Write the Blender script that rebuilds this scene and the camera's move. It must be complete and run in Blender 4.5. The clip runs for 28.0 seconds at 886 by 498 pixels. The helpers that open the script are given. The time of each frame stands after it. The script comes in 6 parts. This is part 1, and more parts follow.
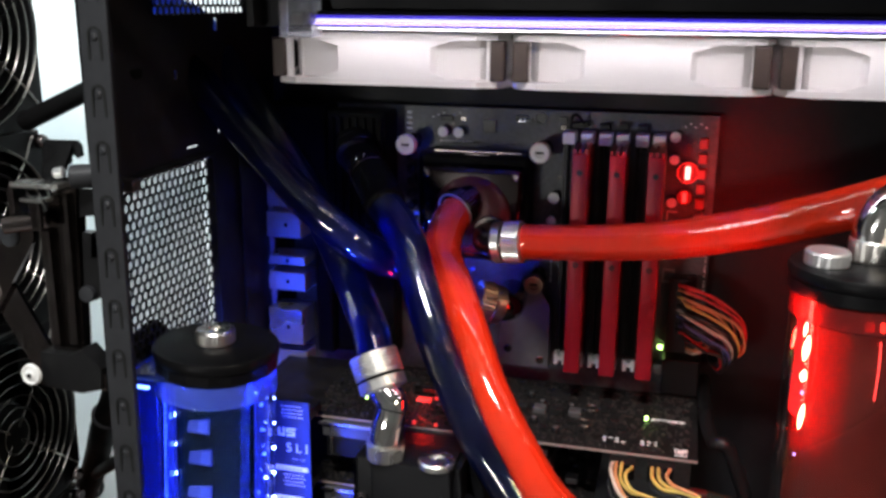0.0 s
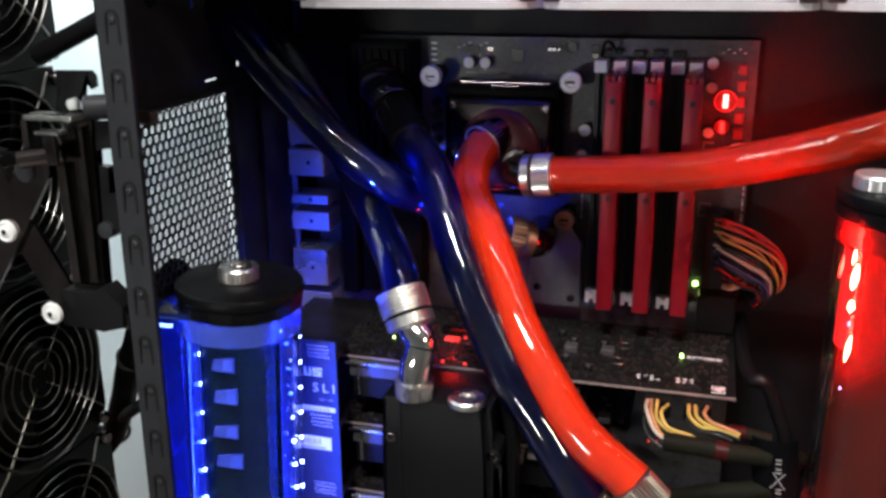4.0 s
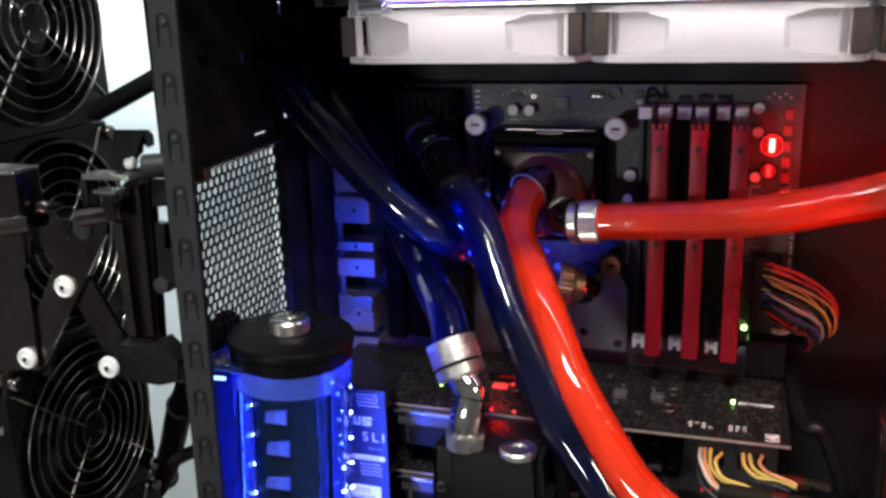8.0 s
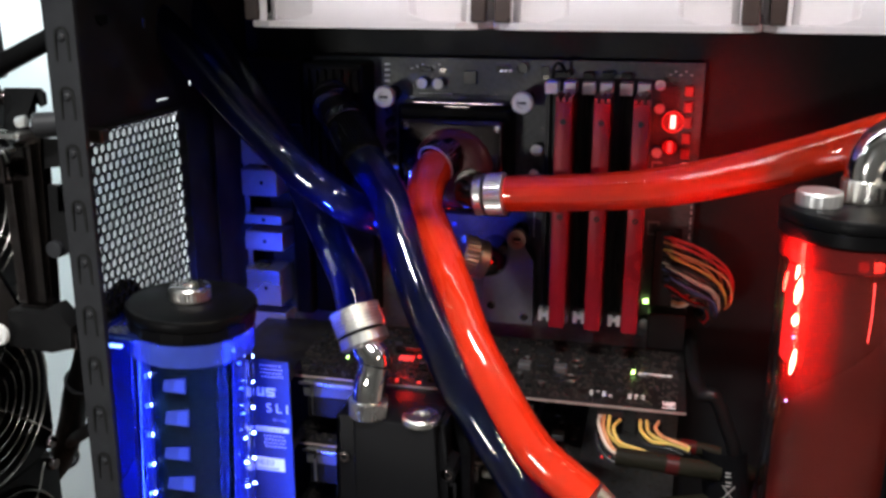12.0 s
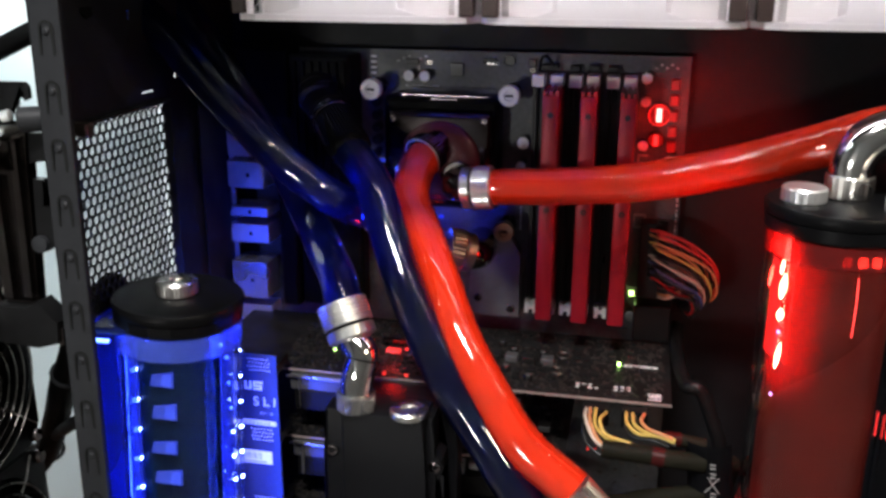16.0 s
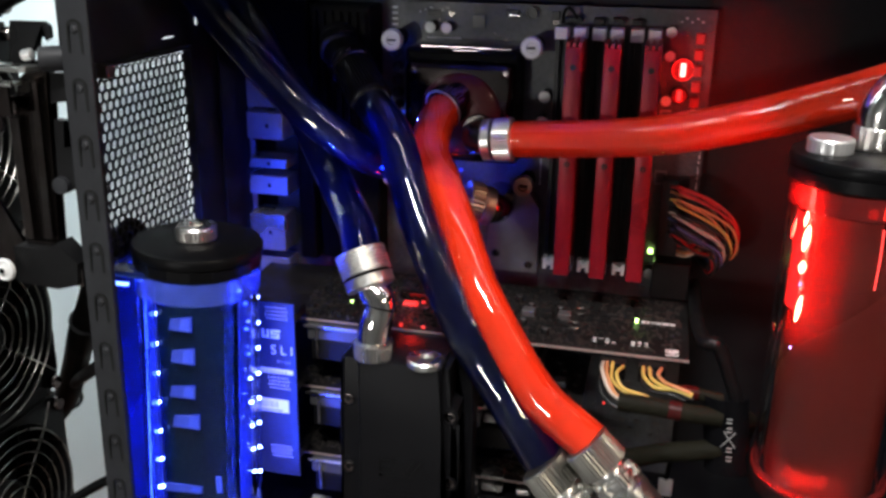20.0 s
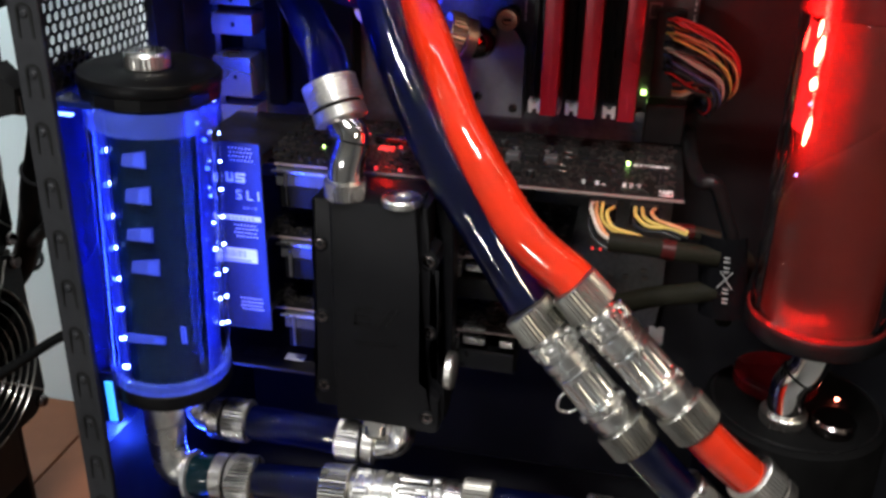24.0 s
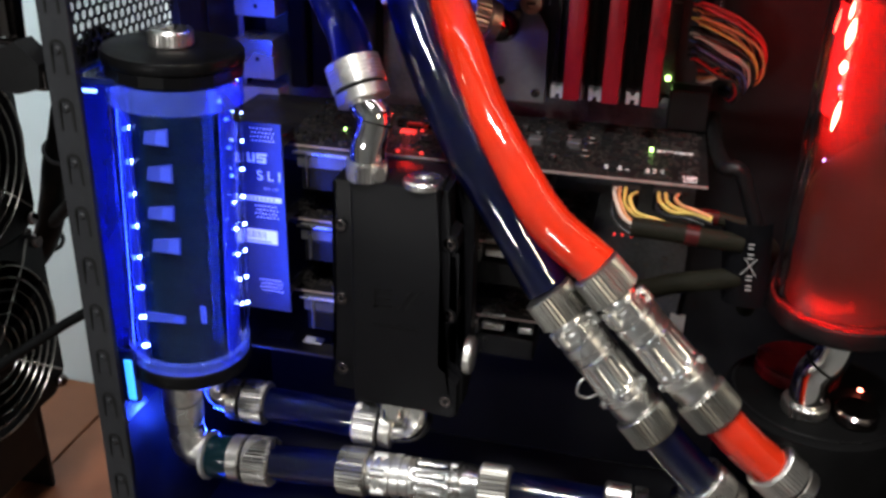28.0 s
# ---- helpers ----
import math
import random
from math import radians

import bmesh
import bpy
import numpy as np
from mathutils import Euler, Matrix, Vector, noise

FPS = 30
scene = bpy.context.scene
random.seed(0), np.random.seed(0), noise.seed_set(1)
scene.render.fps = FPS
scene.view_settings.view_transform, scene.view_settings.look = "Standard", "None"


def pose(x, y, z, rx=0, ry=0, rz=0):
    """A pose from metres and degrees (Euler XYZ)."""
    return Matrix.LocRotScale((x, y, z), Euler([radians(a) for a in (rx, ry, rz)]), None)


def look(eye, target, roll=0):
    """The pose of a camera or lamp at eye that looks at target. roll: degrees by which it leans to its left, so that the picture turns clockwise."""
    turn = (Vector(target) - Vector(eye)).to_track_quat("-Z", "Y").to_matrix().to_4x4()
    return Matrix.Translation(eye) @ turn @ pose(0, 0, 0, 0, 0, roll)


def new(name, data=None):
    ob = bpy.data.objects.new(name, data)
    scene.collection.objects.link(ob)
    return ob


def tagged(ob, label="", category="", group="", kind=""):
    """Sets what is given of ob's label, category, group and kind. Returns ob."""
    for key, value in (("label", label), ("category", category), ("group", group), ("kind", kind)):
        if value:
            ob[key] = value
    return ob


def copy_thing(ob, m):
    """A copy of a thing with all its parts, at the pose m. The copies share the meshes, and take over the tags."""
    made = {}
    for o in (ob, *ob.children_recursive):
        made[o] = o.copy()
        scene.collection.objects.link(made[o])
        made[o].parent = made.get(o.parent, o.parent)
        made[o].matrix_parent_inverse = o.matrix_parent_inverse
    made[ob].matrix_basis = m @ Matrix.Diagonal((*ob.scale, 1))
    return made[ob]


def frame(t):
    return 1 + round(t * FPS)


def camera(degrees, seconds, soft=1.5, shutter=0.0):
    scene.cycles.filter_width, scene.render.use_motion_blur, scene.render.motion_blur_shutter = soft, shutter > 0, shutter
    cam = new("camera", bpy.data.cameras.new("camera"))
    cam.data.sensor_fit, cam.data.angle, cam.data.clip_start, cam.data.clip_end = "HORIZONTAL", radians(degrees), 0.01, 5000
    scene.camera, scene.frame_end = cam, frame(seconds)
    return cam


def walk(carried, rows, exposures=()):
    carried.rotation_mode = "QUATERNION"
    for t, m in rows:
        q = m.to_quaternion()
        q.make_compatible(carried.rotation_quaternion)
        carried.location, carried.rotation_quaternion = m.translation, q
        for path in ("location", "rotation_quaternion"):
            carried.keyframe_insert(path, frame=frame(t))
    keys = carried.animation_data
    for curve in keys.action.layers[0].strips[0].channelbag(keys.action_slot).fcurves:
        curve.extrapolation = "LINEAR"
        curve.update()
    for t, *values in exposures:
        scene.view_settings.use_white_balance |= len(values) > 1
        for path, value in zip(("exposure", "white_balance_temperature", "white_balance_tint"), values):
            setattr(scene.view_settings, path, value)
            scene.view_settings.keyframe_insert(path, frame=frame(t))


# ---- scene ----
cam = camera(51.2, 28.0, soft=3.0)
# seconds, place in metres, yaw, pitch, lean in degrees
ROWS = [
    (0, 0.1464, -0.5709, 0.3981, 14.61, -14.97, 0.42),
    (0.5, 0.1425, -0.5684, 0.3939, 15.83, -15.71, 0.47),
    (1, 0.1420, -0.5681, 0.3963, 16.24, -14.74, -0.60),
    (1.5, 0.1396, -0.5647, 0.3954, 16.85, -16.25, -0.87),
    (2, 0.1382, -0.5635, 0.3926, 17.32, -16.33, -0.35),
    (2.5, 0.1381, -0.5631, 0.3892, 16.88, -17.21, -0.26),
    (4.5, 0.1404, -0.5584, 0.3834, 15.86, -17.86, -0.77),
    (5, 0.1403, -0.5602, 0.3878, 15.78, -17.76, -1.01),
    (5.3, 0.1395, -0.5569, 0.3935, 16.16, -17.62, -1.60),
    (5.4, 0.1368, -0.5564, 0.3970, 16.26, -17.21, -1.82),
    (5.6, 0.1324, -0.5652, 0.4062, 17.45, -13.49, -2.34),
    (6, 0.1309, -0.5637, 0.4001, 17.90, -14.08, -1.30),
    (6.5, 0.1290, -0.5620, 0.3972, 18.18, -15.14, -1.30),
    (7, 0.1279, -0.5605, 0.3954, 18.39, -15.44, -1.31),
    (7.5, 0.1290, -0.5604, 0.3935, 18.34, -15.92, -1.36),
    (8, 0.1307, -0.5607, 0.3950, 17.98, -16.04, -1.80),
    (8.5, 0.1315, -0.5603, 0.3933, 17.91, -15.98, -1.81),
    (9, 0.1306, -0.5597, 0.3925, 17.84, -16.27, -1.67),
    (9.5, 0.1306, -0.5592, 0.3908, 17.85, -16.46, -1.65),
    (10, 0.1291, -0.5593, 0.3918, 17.68, -16.35, -1.36),
    (10.5, 0.1300, -0.5596, 0.3909, 17.42, -16.66, -1.12),
    (11, 0.1325, -0.5578, 0.3909, 17.21, -17.26, -1.31),
    (11.2, 0.1398, -0.5579, 0.3882, 17.59, -17.99, -1.82),
    (11.4, 0.1391, -0.5629, 0.3941, 15.31, -15.90, -0.69),
    (11.5, 0.1370, -0.5649, 0.3929, 14.70, -15.32, -0.05),
    (11.6, 0.1399, -0.5664, 0.3922, 13.69, -14.21, 0.58),
    (11.8, 0.1429, -0.5644, 0.3861, 13.48, -15.10, 0.24),
    (12, 0.1419, -0.5620, 0.3812, 13.16, -16.35, 0.00),
    (12.5, 0.1389, -0.5622, 0.3832, 12.82, -16.28, 0.07),
    (14.5, 0.1392, -0.5621, 0.3852, 12.31, -16.97, 0.13),
    (15, 0.1403, -0.5618, 0.3852, 12.25, -17.25, -0.02),
    (15.5, 0.1379, -0.5620, 0.3850, 11.99, -17.16, 0.29),
    (16, 0.1401, -0.5619, 0.3855, 12.13, -17.24, 0.28),
    (16.5, 0.1401, -0.5623, 0.3843, 12.20, -17.25, 0.39),
    (17, 0.1386, -0.5619, 0.3824, 12.33, -17.38, 0.67),
    (17.5, 0.1400, -0.5619, 0.3841, 12.42, -17.41, 0.50),
    (18, 0.1395, -0.5628, 0.3842, 12.38, -17.40, 0.52),
    (18.5, 0.1395, -0.5631, 0.3830, 12.11, -17.43, 0.84),
    (19, 0.1396, -0.5629, 0.3801, 12.07, -17.86, 0.90),
    (19.5, 0.1390, -0.5631, 0.3762, 12.58, -18.36, 1.02),
    (20, 0.1383, -0.5643, 0.3737, 13.05, -18.92, 0.96),
    (20.3, 0.1430, -0.5591, 0.3685, 13.33, -19.90, 0.28),
    (20.5, 0.1405, -0.5511, 0.3629, 13.18, -22.58, -0.27),
    (20.7, 0.1412, -0.5460, 0.3512, 13.02, -22.75, 0.65),
    (21, 0.1401, -0.5407, 0.3433, 11.74, -23.88, 0.91),
    (21.5, 0.1385, -0.5416, 0.3395, 11.72, -24.10, 0.90),
    (22, 0.1366, -0.5419, 0.3343, 11.81, -24.50, 1.07),
    (22.5, 0.1373, -0.5423, 0.3332, 11.83, -24.96, 1.01),
    (24.5, 0.1364, -0.5419, 0.3316, 11.93, -25.24, 1.17),
    (25, 0.1359, -0.5423, 0.3312, 11.98, -25.31, 1.29),
    (25.5, 0.1363, -0.5423, 0.3317, 12.12, -25.38, 1.26),
    (26, 0.1338, -0.5429, 0.3299, 12.59, -25.40, 1.53),
    (26.5, 0.1355, -0.5429, 0.3288, 13.26, -25.27, 0.88),
    (27, 0.1349, -0.5432, 0.3271, 13.38, -25.35, 1.20),
    (27.5, 0.1356, -0.5426, 0.3265, 13.21, -25.45, 1.10),
    (28, 0.1348, -0.5426, 0.3263, 12.97, -25.61, 1.42),
]
walk(cam, [(t, pose(x, y, z, 90 + pitch, 0, yaw) @ pose(0, 0, 0, 0, 0, lean)) for t, x, y, z, yaw, pitch, lean in ROWS],
     exposures=[(0.0, 0.0), (28.0, 0.0)])

# ---- light ----
world = bpy.data.worlds.new("world")
scene.world = world
world.use_nodes = True
world.node_tree.nodes["Background"].inputs[0].default_value = (0.75, 0.85, 1.0, 1)
world.node_tree.nodes["Background"].inputs[1].default_value = 0.02


def lamp(name, kind, m, watts, colour, size=0.1, size_y=None, spread=180):
    data = bpy.data.lights.new(name, kind)
    data.energy, data.color = watts, colour
    if kind == "AREA":
        data.shape, data.size, data.size_y = "RECTANGLE", size, size_y or size
        data.spread = radians(spread)
    else:
        data.shadow_soft_size = size
    ob = new(name, data)
    ob.matrix_world = m
    return ob


# the room's lamps: overhead, low on the desk and at the side, and an added lamp that brightens the wall behind the case
lamp("ceiling_lamp", "AREA", look((0.06, -0.88, 1.27), (0.05, -0.1, 0.25)), 16.2, (1.0, 0.98, 0.97), 0.28, 0.10)
lamp("desk_lamp", "AREA", look((-0.30, -1.35, 0.20), (0.08, 0.0, 0.32)), 0.28, (1.0, 0.98, 0.95), 0.16, 0.1, 60)
lamp("side_lamp", "AREA", look((1.0, -0.95, 0.95), (0.1, -0.12, 0.2)), 3.6, (1.0, 0.86, 0.66), 0.17, 0.17)
lamp("wall_wash_lamp", "AREA", look((-0.95, -0.45, 0.95), (-0.55, 0.30, 0.55)), 8.0, (0.78, 0.96, 1.0), 0.4, 0.5, 80)
# added lamps that carry the light of the strips, tube and small lights in the case
BLUE, RED = (0.02, 0.06, 1.0), (1.0, 0.015, 0.01)
lamp("blue_strip_light", "AREA", look((-0.0545, -0.141, 0.125), (-0.0545, -0.12, 0.125)), 0.085, BLUE, 0.006, 0.11)
lamp("blue_strip_light", "AREA", look((-0.1165, -0.165, 0.13), (-0.2, -0.165, 0.13)), 0.0011, BLUE, 0.03, 0.15)
lamp("blue_strip_light", "AREA", look((-0.116, -0.085, 0.20), (-0.118, 0.0, 0.22)), 0.012, BLUE, 0.012, 0.05)
lamp("blue_reservoir_light", "AREA", look((-0.1150, -0.1728, 0.139), (-0.0930, -0.1440, 0.139)), 0.15, BLUE, 0.003, 0.15)
lamp("blue_reservoir_light", "AREA", look((-0.0560, -0.1745, 0.1390), (-0.0850, -0.1480, 0.1390)), 0.03, BLUE, 0.003, 0.14)
lamp("blue_board_light", "POINT", pose(-0.0135, -0.0720, 0.2480), 0.012, BLUE, 0.0008)
lamp("blue_base_light", "POINT", pose(-0.100, -0.13, -0.012), 0.26, BLUE, 0.006)
lamp("blue_board_light", "POINT", pose(0.028, -0.050, 0.236), 0.0035, BLUE, 0.002)
lamp("blue_board_light", "AREA", look((-0.0116, -0.0345, 0.2709), (-0.004, -0.084, 0.266)), 0.03, BLUE, 0.002, 0.002)
lamp("red_strip_light", "AREA", look((0.196, -0.125, 0.21), (0.12, -0.07, 0.165)), 0.042, RED, 0.012, 0.1)
lamp("red_strip_light", "AREA", look((0.215, -0.105, 0.22), (0.24, 0.05, 0.30)), 0.004, RED, 0.012, 0.1)
lamp("red_reservoir_light", "AREA", look((0.1990, -0.1600, 0.242), (0.2290, -0.1400, 0.242)), 0.33, RED, 0.003, 0.062, 130)
lamp("red_reservoir_light", "AREA", look((0.2110, -0.1715, 0.1325), (0.2290, -0.1400, 0.1260)), 0.013, RED, 0.045, 0.003, 120)
lamp("red_strip_light", "AREA", look((0.2060, -0.1640, 0.2500), (0.1930, -0.1000, 0.2940)), 0.21, RED, 0.012, 0.02, 66)
lamp("tube_light", "AREA", look((0.14, -0.1535, 0.3875), (0.14, -0.137, 0.355)), 0.085, (1.0, 0.93, 0.98), 0.34, 0.006)
lamp("blue_strip_light", "AREA", look((-0.0560, -0.1640, 0.2050), (-0.0050, -0.0850, 0.2750)), 0.25, BLUE, 0.010, 0.03, 72)
lamp("red_card_light", "POINT", pose(0.0040, -0.0700, 0.1760), 0.016, RED, 0.003)

# ---- materials ----
MATS = {}


def mat(name, colour, rough=0.5, metal=0.0, grain=0.0, scale=200.0, bump=0.0, bump_scale=400.0, emit=None, power=0.0,
        trans=0.0, ior=1.45, coat=0.0, vary=0.0, spec=0.5, coat_ior=1.5):
    """A surface: base colour with grain and stains at two scales, fine relief, and wear."""
    m = bpy.data.materials.new(name)
    m.use_nodes = True
    nt = m.node_tree
    b = nt.nodes["Principled BSDF"]

    def put(k, v):
        b.inputs[k].default_value = v

    put("Base Color", (*colour, 1)), put("Roughness", rough), put("Metallic", metal), put("IOR", ior)
    put("Transmission Weight", trans), put("Coat Weight", coat), put("Coat Roughness", 0.03), put("Coat IOR", coat_ior), put("Specular IOR Level", spec)
    if emit:
        put("Emission Color", (*emit, 1)), put("Emission Strength", power)
    tc = nt.nodes.new("ShaderNodeTexCoord")

    def noise_node(sc, detail=4):
        n = nt.nodes.new("ShaderNodeTexNoise")
        n.inputs["Scale"].default_value, n.inputs["Detail"].default_value = sc, detail
        nt.links.new(tc.outputs["Object"], n.inputs["Vector"])
        return n

    if grain or vary:
        fine, broad = noise_node(scale), noise_node(scale / 9, 2)
        add = nt.nodes.new("ShaderNodeMath")
        add.operation = "ADD"
        nt.links.new(fine.outputs["Fac"], add.inputs[0]), nt.links.new(broad.outputs["Fac"], add.inputs[1])
        last = add.outputs[0]
        if vary:
            info = nt.nodes.new("ShaderNodeObjectInfo")
            mul = nt.nodes.new("ShaderNodeMath")
            mul.operation = "MULTIPLY_ADD"
            mul.inputs[1].default_value = vary
            nt.links.new(info.outputs["Random"], mul.inputs[0]), nt.links.new(last, mul.inputs[2])
            last = mul.outputs[0]
        ramp = nt.nodes.new("ShaderNodeMapRange")
        ramp.inputs["From Min"].default_value, ramp.inputs["From Max"].default_value = 0.6, 1.4 + vary
        ramp.inputs["To Min"].default_value, ramp.inputs["To Max"].default_value = 1 - grain, 1 + grain
        nt.links.new(last, ramp.inputs["Value"])
        mix = nt.nodes.new("ShaderNodeVectorMath")
        mix.operation = "SCALE"
        mix.inputs[0].default_value = colour
        nt.links.new(ramp.outputs[0], mix.inputs["Scale"])
        nt.links.new(mix.outputs[0], b.inputs["Base Color"])
        rr = nt.nodes.new("ShaderNodeMapRange")
        rr.inputs["To Min"].default_value, rr.inputs["To Max"].default_value = max(rough - 0.12, 0.02), min(rough + 0.12, 1)
        rr.inputs["From Min"].default_value, rr.inputs["From Max"].default_value = 0.3, 0.7
        nt.links.new(broad.outputs["Fac"], rr.inputs["Value"])
        nt.links.new(rr.outputs[0], b.inputs["Roughness"])
    if bump:
        n = noise_node(bump_scale, 3)
        bp = nt.nodes.new("ShaderNodeBump")
        bp.inputs["Strength"].default_value, bp.inputs["Distance"].default_value = bump, 0.0006
        nt.links.new(n.outputs["Fac"], bp.inputs["Height"])
        nt.links.new(bp.outputs[0], b.inputs["Normal"])
    MATS[name] = m
    return m


steel = mat("black_steel", (0.009, 0.0092, 0.0105), 0.5, grain=0.25, scale=300, bump=0.15, bump_scale=2500, spec=0.25)
rail_grey = mat("grey_coated_steel", (0.022, 0.023, 0.026), 0.5, grain=0.2, scale=250, bump=0.15, bump_scale=2500, spec=0.35)
black_plastic = mat("black_plastic", (0.007, 0.007, 0.0075), 0.38, grain=0.25, scale=250, bump=0.1, bump_scale=1500, spec=0.28)
acetal = mat("black_acetal", (0.005, 0.005, 0.006), 0.42, grain=0.2, scale=150, bump=0.12, bump_scale=900, spec=0.2)
rubber = mat("black_rubber", (0.005, 0.005, 0.0055), 0.6, grain=0.3, scale=300, spec=0.15)
chrome = mat("chrome", (0.86, 0.84, 0.8), 0.06, 1.0, grain=0.06, scale=120)
nickel = mat("brushed_nickel", (0.76, 0.74, 0.7), 0.3, 1.0, grain=0.14, scale=400, bump=0.15, bump_scale=1200)
dark_steel = mat("dark_polished_steel", (0.20, 0.17, 0.165), 0.12, 1.0, grain=0.35, scale=60, bump=0.5, bump_scale=45)
black_chrome = mat("black_chrome", (0.1, 0.085, 0.08), 0.2, 1.0, grain=0.2, scale=120)
wire_steel = mat("fan_guard_wire", (0.36, 0.35, 0.32), 0.25, 1.0, grain=0.12, scale=150)
alu = mat("pale_aluminium", (0.8, 0.8, 0.8), 0.35, 0.85, grain=0.1, scale=200)
white_plastic = mat("white_fan_plastic", (0.8, 0.77, 0.76), 0.42, grain=0.04, scale=60, bump=0.05, bump_scale=700)
ivory = mat("ivory_latch_plastic", (0.85, 0.85, 0.83), 0.45, grain=0.06, scale=200)
pcb_black = mat("black_circuit_board", (0.012, 0.011, 0.011), 0.42, grain=0.5, scale=500, bump=0.25, bump_scale=900, spec=0.25)
pcb_grey = mat("dark_grey_circuit_board", (0.075, 0.078, 0.08), 0.4, grain=0.4, scale=350, bump=0.25, bump_scale=900, spec=0.35)
pcb_bridge = mat("blue_black_bridge_board", (0.02, 0.024, 0.055), 0.4, grain=0.2, scale=350)
solder = mat("solder", (0.11, 0.098, 0.09), 0.36, 0.8, grain=0.2)
chip_mat = mat("chip_resin", (0.012, 0.012, 0.012), 0.4, grain=0.2, spec=0.3)
print_white = mat("white_print", (0.75, 0.76, 0.78), 0.6)
print_grey = mat("grey_print", (0.3, 0.3, 0.3), 0.6)
label_paper = mat("label_paper", (0.78, 0.78, 0.76), 0.6, grain=0.04, scale=300)
heatsink_grey = mat("grey_heatsink", (0.16, 0.16, 0.165), 0.4, 0.6, grain=0.15, scale=200)
red_spreader = mat("red_anodised_spreader", (0.28, 0.008, 0.020), 0.36, 0.25, grain=0.15, scale=250, bump=0.05)
red_hose = mat("red_hose_coolant", (0.49, 0.032, 0.008), 0.7, grain=0.15, scale=40, spec=0.05)
blue_hose = mat("blue_black_hose_coolant", (0.005, 0.014, 0.15), 0.7, grain=0.25, scale=40, trans=0.93, ior=1.05, spec=0.03)
red_wall = mat("clear_red_hose_wall", (1.0, 0.62, 0.52), 0.04, trans=1.0, ior=1.33, coat=1.0, coat_ior=1.75)
blue_wall = mat("clear_blue_hose_wall", (0.80, 0.85, 1.0), 0.04, trans=1.0, ior=1.33, coat=1.0, coat_ior=1.65)
matte_black = mat("matte_black_plastic", (0.0028, 0.0028, 0.003), 0.65, grain=0.3, scale=300, spec=0.12)
cap_black = mat("black_reservoir_cap", (0.0045, 0.0045, 0.005), 0.42, grain=0.3, scale=120, bump=0.1, bump_scale=700, spec=0.14)
# reflected red light is put into the dome's colour
lid_reflection = mat("red_reflection_gloss", (0.085, 0.010, 0.012), 0.34, 0.2, grain=0.2, scale=50, coat=0.3)
copper = mat("copper_nickel_ring", (0.3, 0.2, 0.14), 0.36, 1.0, grain=0.15)
acrylic = mat("clear_acrylic", (0.93, 0.96, 1.0), 0.03, trans=1.0, ior=1.10, coat=0.4)
# clear acrylic with the blue or red light in it put into the colour
blue_band = mat("blue_glow_tinted_wall", (0.07, 0.13, 0.90), 0.12, trans=0.74, ior=1.15, coat=0.4, grain=0.3, scale=120)
clear_ring = mat("blue_glow_tinted_ring", (0.15, 0.24, 0.92), 0.10, trans=0.70, ior=1.18, coat=0.6, grain=0.35, scale=90)
red_band = mat("red_glow_tinted_ring", (0.24, 0.03, 0.028), 0.12, trans=0.65, ior=1.1, coat=0.4)
collar_grey = mat("grey_knurled_metal", (0.37, 0.36, 0.325), 0.36, 1.0, grain=0.15, scale=300)
silver = mat("bright_silver_metal", (0.88, 0.87, 0.84), 0.28, 1.0, grain=0.1, scale=90, bump=0.06, bump_scale=120)
fibre = mat("bare_board_edge", (0.3, 0.24, 0.22), 0.5, grain=0.2, scale=300)
acrylic_block = mat("clear_acrylic_block", (0.9, 0.93, 1.0), 0.08, trans=0.9, ior=1.4)
blue_liquid = mat("dark_blue_coolant", (0.003, 0.011, 0.036), 0.12, trans=0.3, ior=1.06, spec=0.2)
red_liquid = mat("red_coolant", (0.068, 0.008, 0.006), 0.22, trans=0.25, ior=1.08, grain=0.25, scale=30, spec=0.2)
led_blue = mat("blue_led", (0.3, 0.4, 1.0), 0.3, emit=(0.22, 0.35, 1.0), power=30)
blue_emitter = mat("blue_emitting_surface", (0.02, 0.04, 0.3), 0.5, emit=(0.05, 0.10, 1.0), power=0.45)
led_red = mat("red_led", (1.0, 0.2, 0.15), 0.3, emit=(1.0, 0.16, 0.10), power=30)
led_dim = mat("dim_red_led", (0.8, 0.1, 0.08), 0.3, emit=(1.0, 0.03, 0.03), power=2.2)
led_card = mat("small_red_board_led", (0.8, 0.1, 0.08), 0.3, emit=(1.0, 0.03, 0.03), power=0.6)
red_halo = mat("red_halo_shell", (0.35, 0.02, 0.02), 0.4, emit=(1.0, 0.04, 0.025), power=0.09)
blue_halo = mat("blue_halo_shell", (0.02, 0.05, 0.3), 0.4, emit=(0.015, 0.06, 1.0), power=0.14)
reflection_dim = mat("dim_blue_reflection", (0.02, 0.04, 0.3), 0.5, emit=(0.03, 0.07, 1.0), power=0.17)
led_violet = mat("violet_led", (0.5, 0.4, 1.0), 0.3, emit=(0.45, 0.3, 1.0), power=4.0)
led_amber = mat("white_hot_red_led", (1.0, 0.5, 0.3), 0.3, emit=(1.0, 0.42, 0.22), power=14)
led_green = mat("green_led", (0.5, 1.0, 0.3), 0.3, emit=(0.55, 1.0, 0.25), power=7)
tube_glow = mat("white_violet_light_tube", (0.8, 0.8, 1.0), 0.3, emit=(0.60, 0.60, 1.0), power=1.3)
tube_rim = mat("violet_tube_wall", (0.1, 0.06, 0.6), 0.2, emit=(0.045, 0.022, 1.0), power=0.5)
wall_paint = mat("white_wall_paint", (0.84, 0.86, 0.87), 0.7, grain=0.02, scale=8, bump=0.05, bump_scale=300)
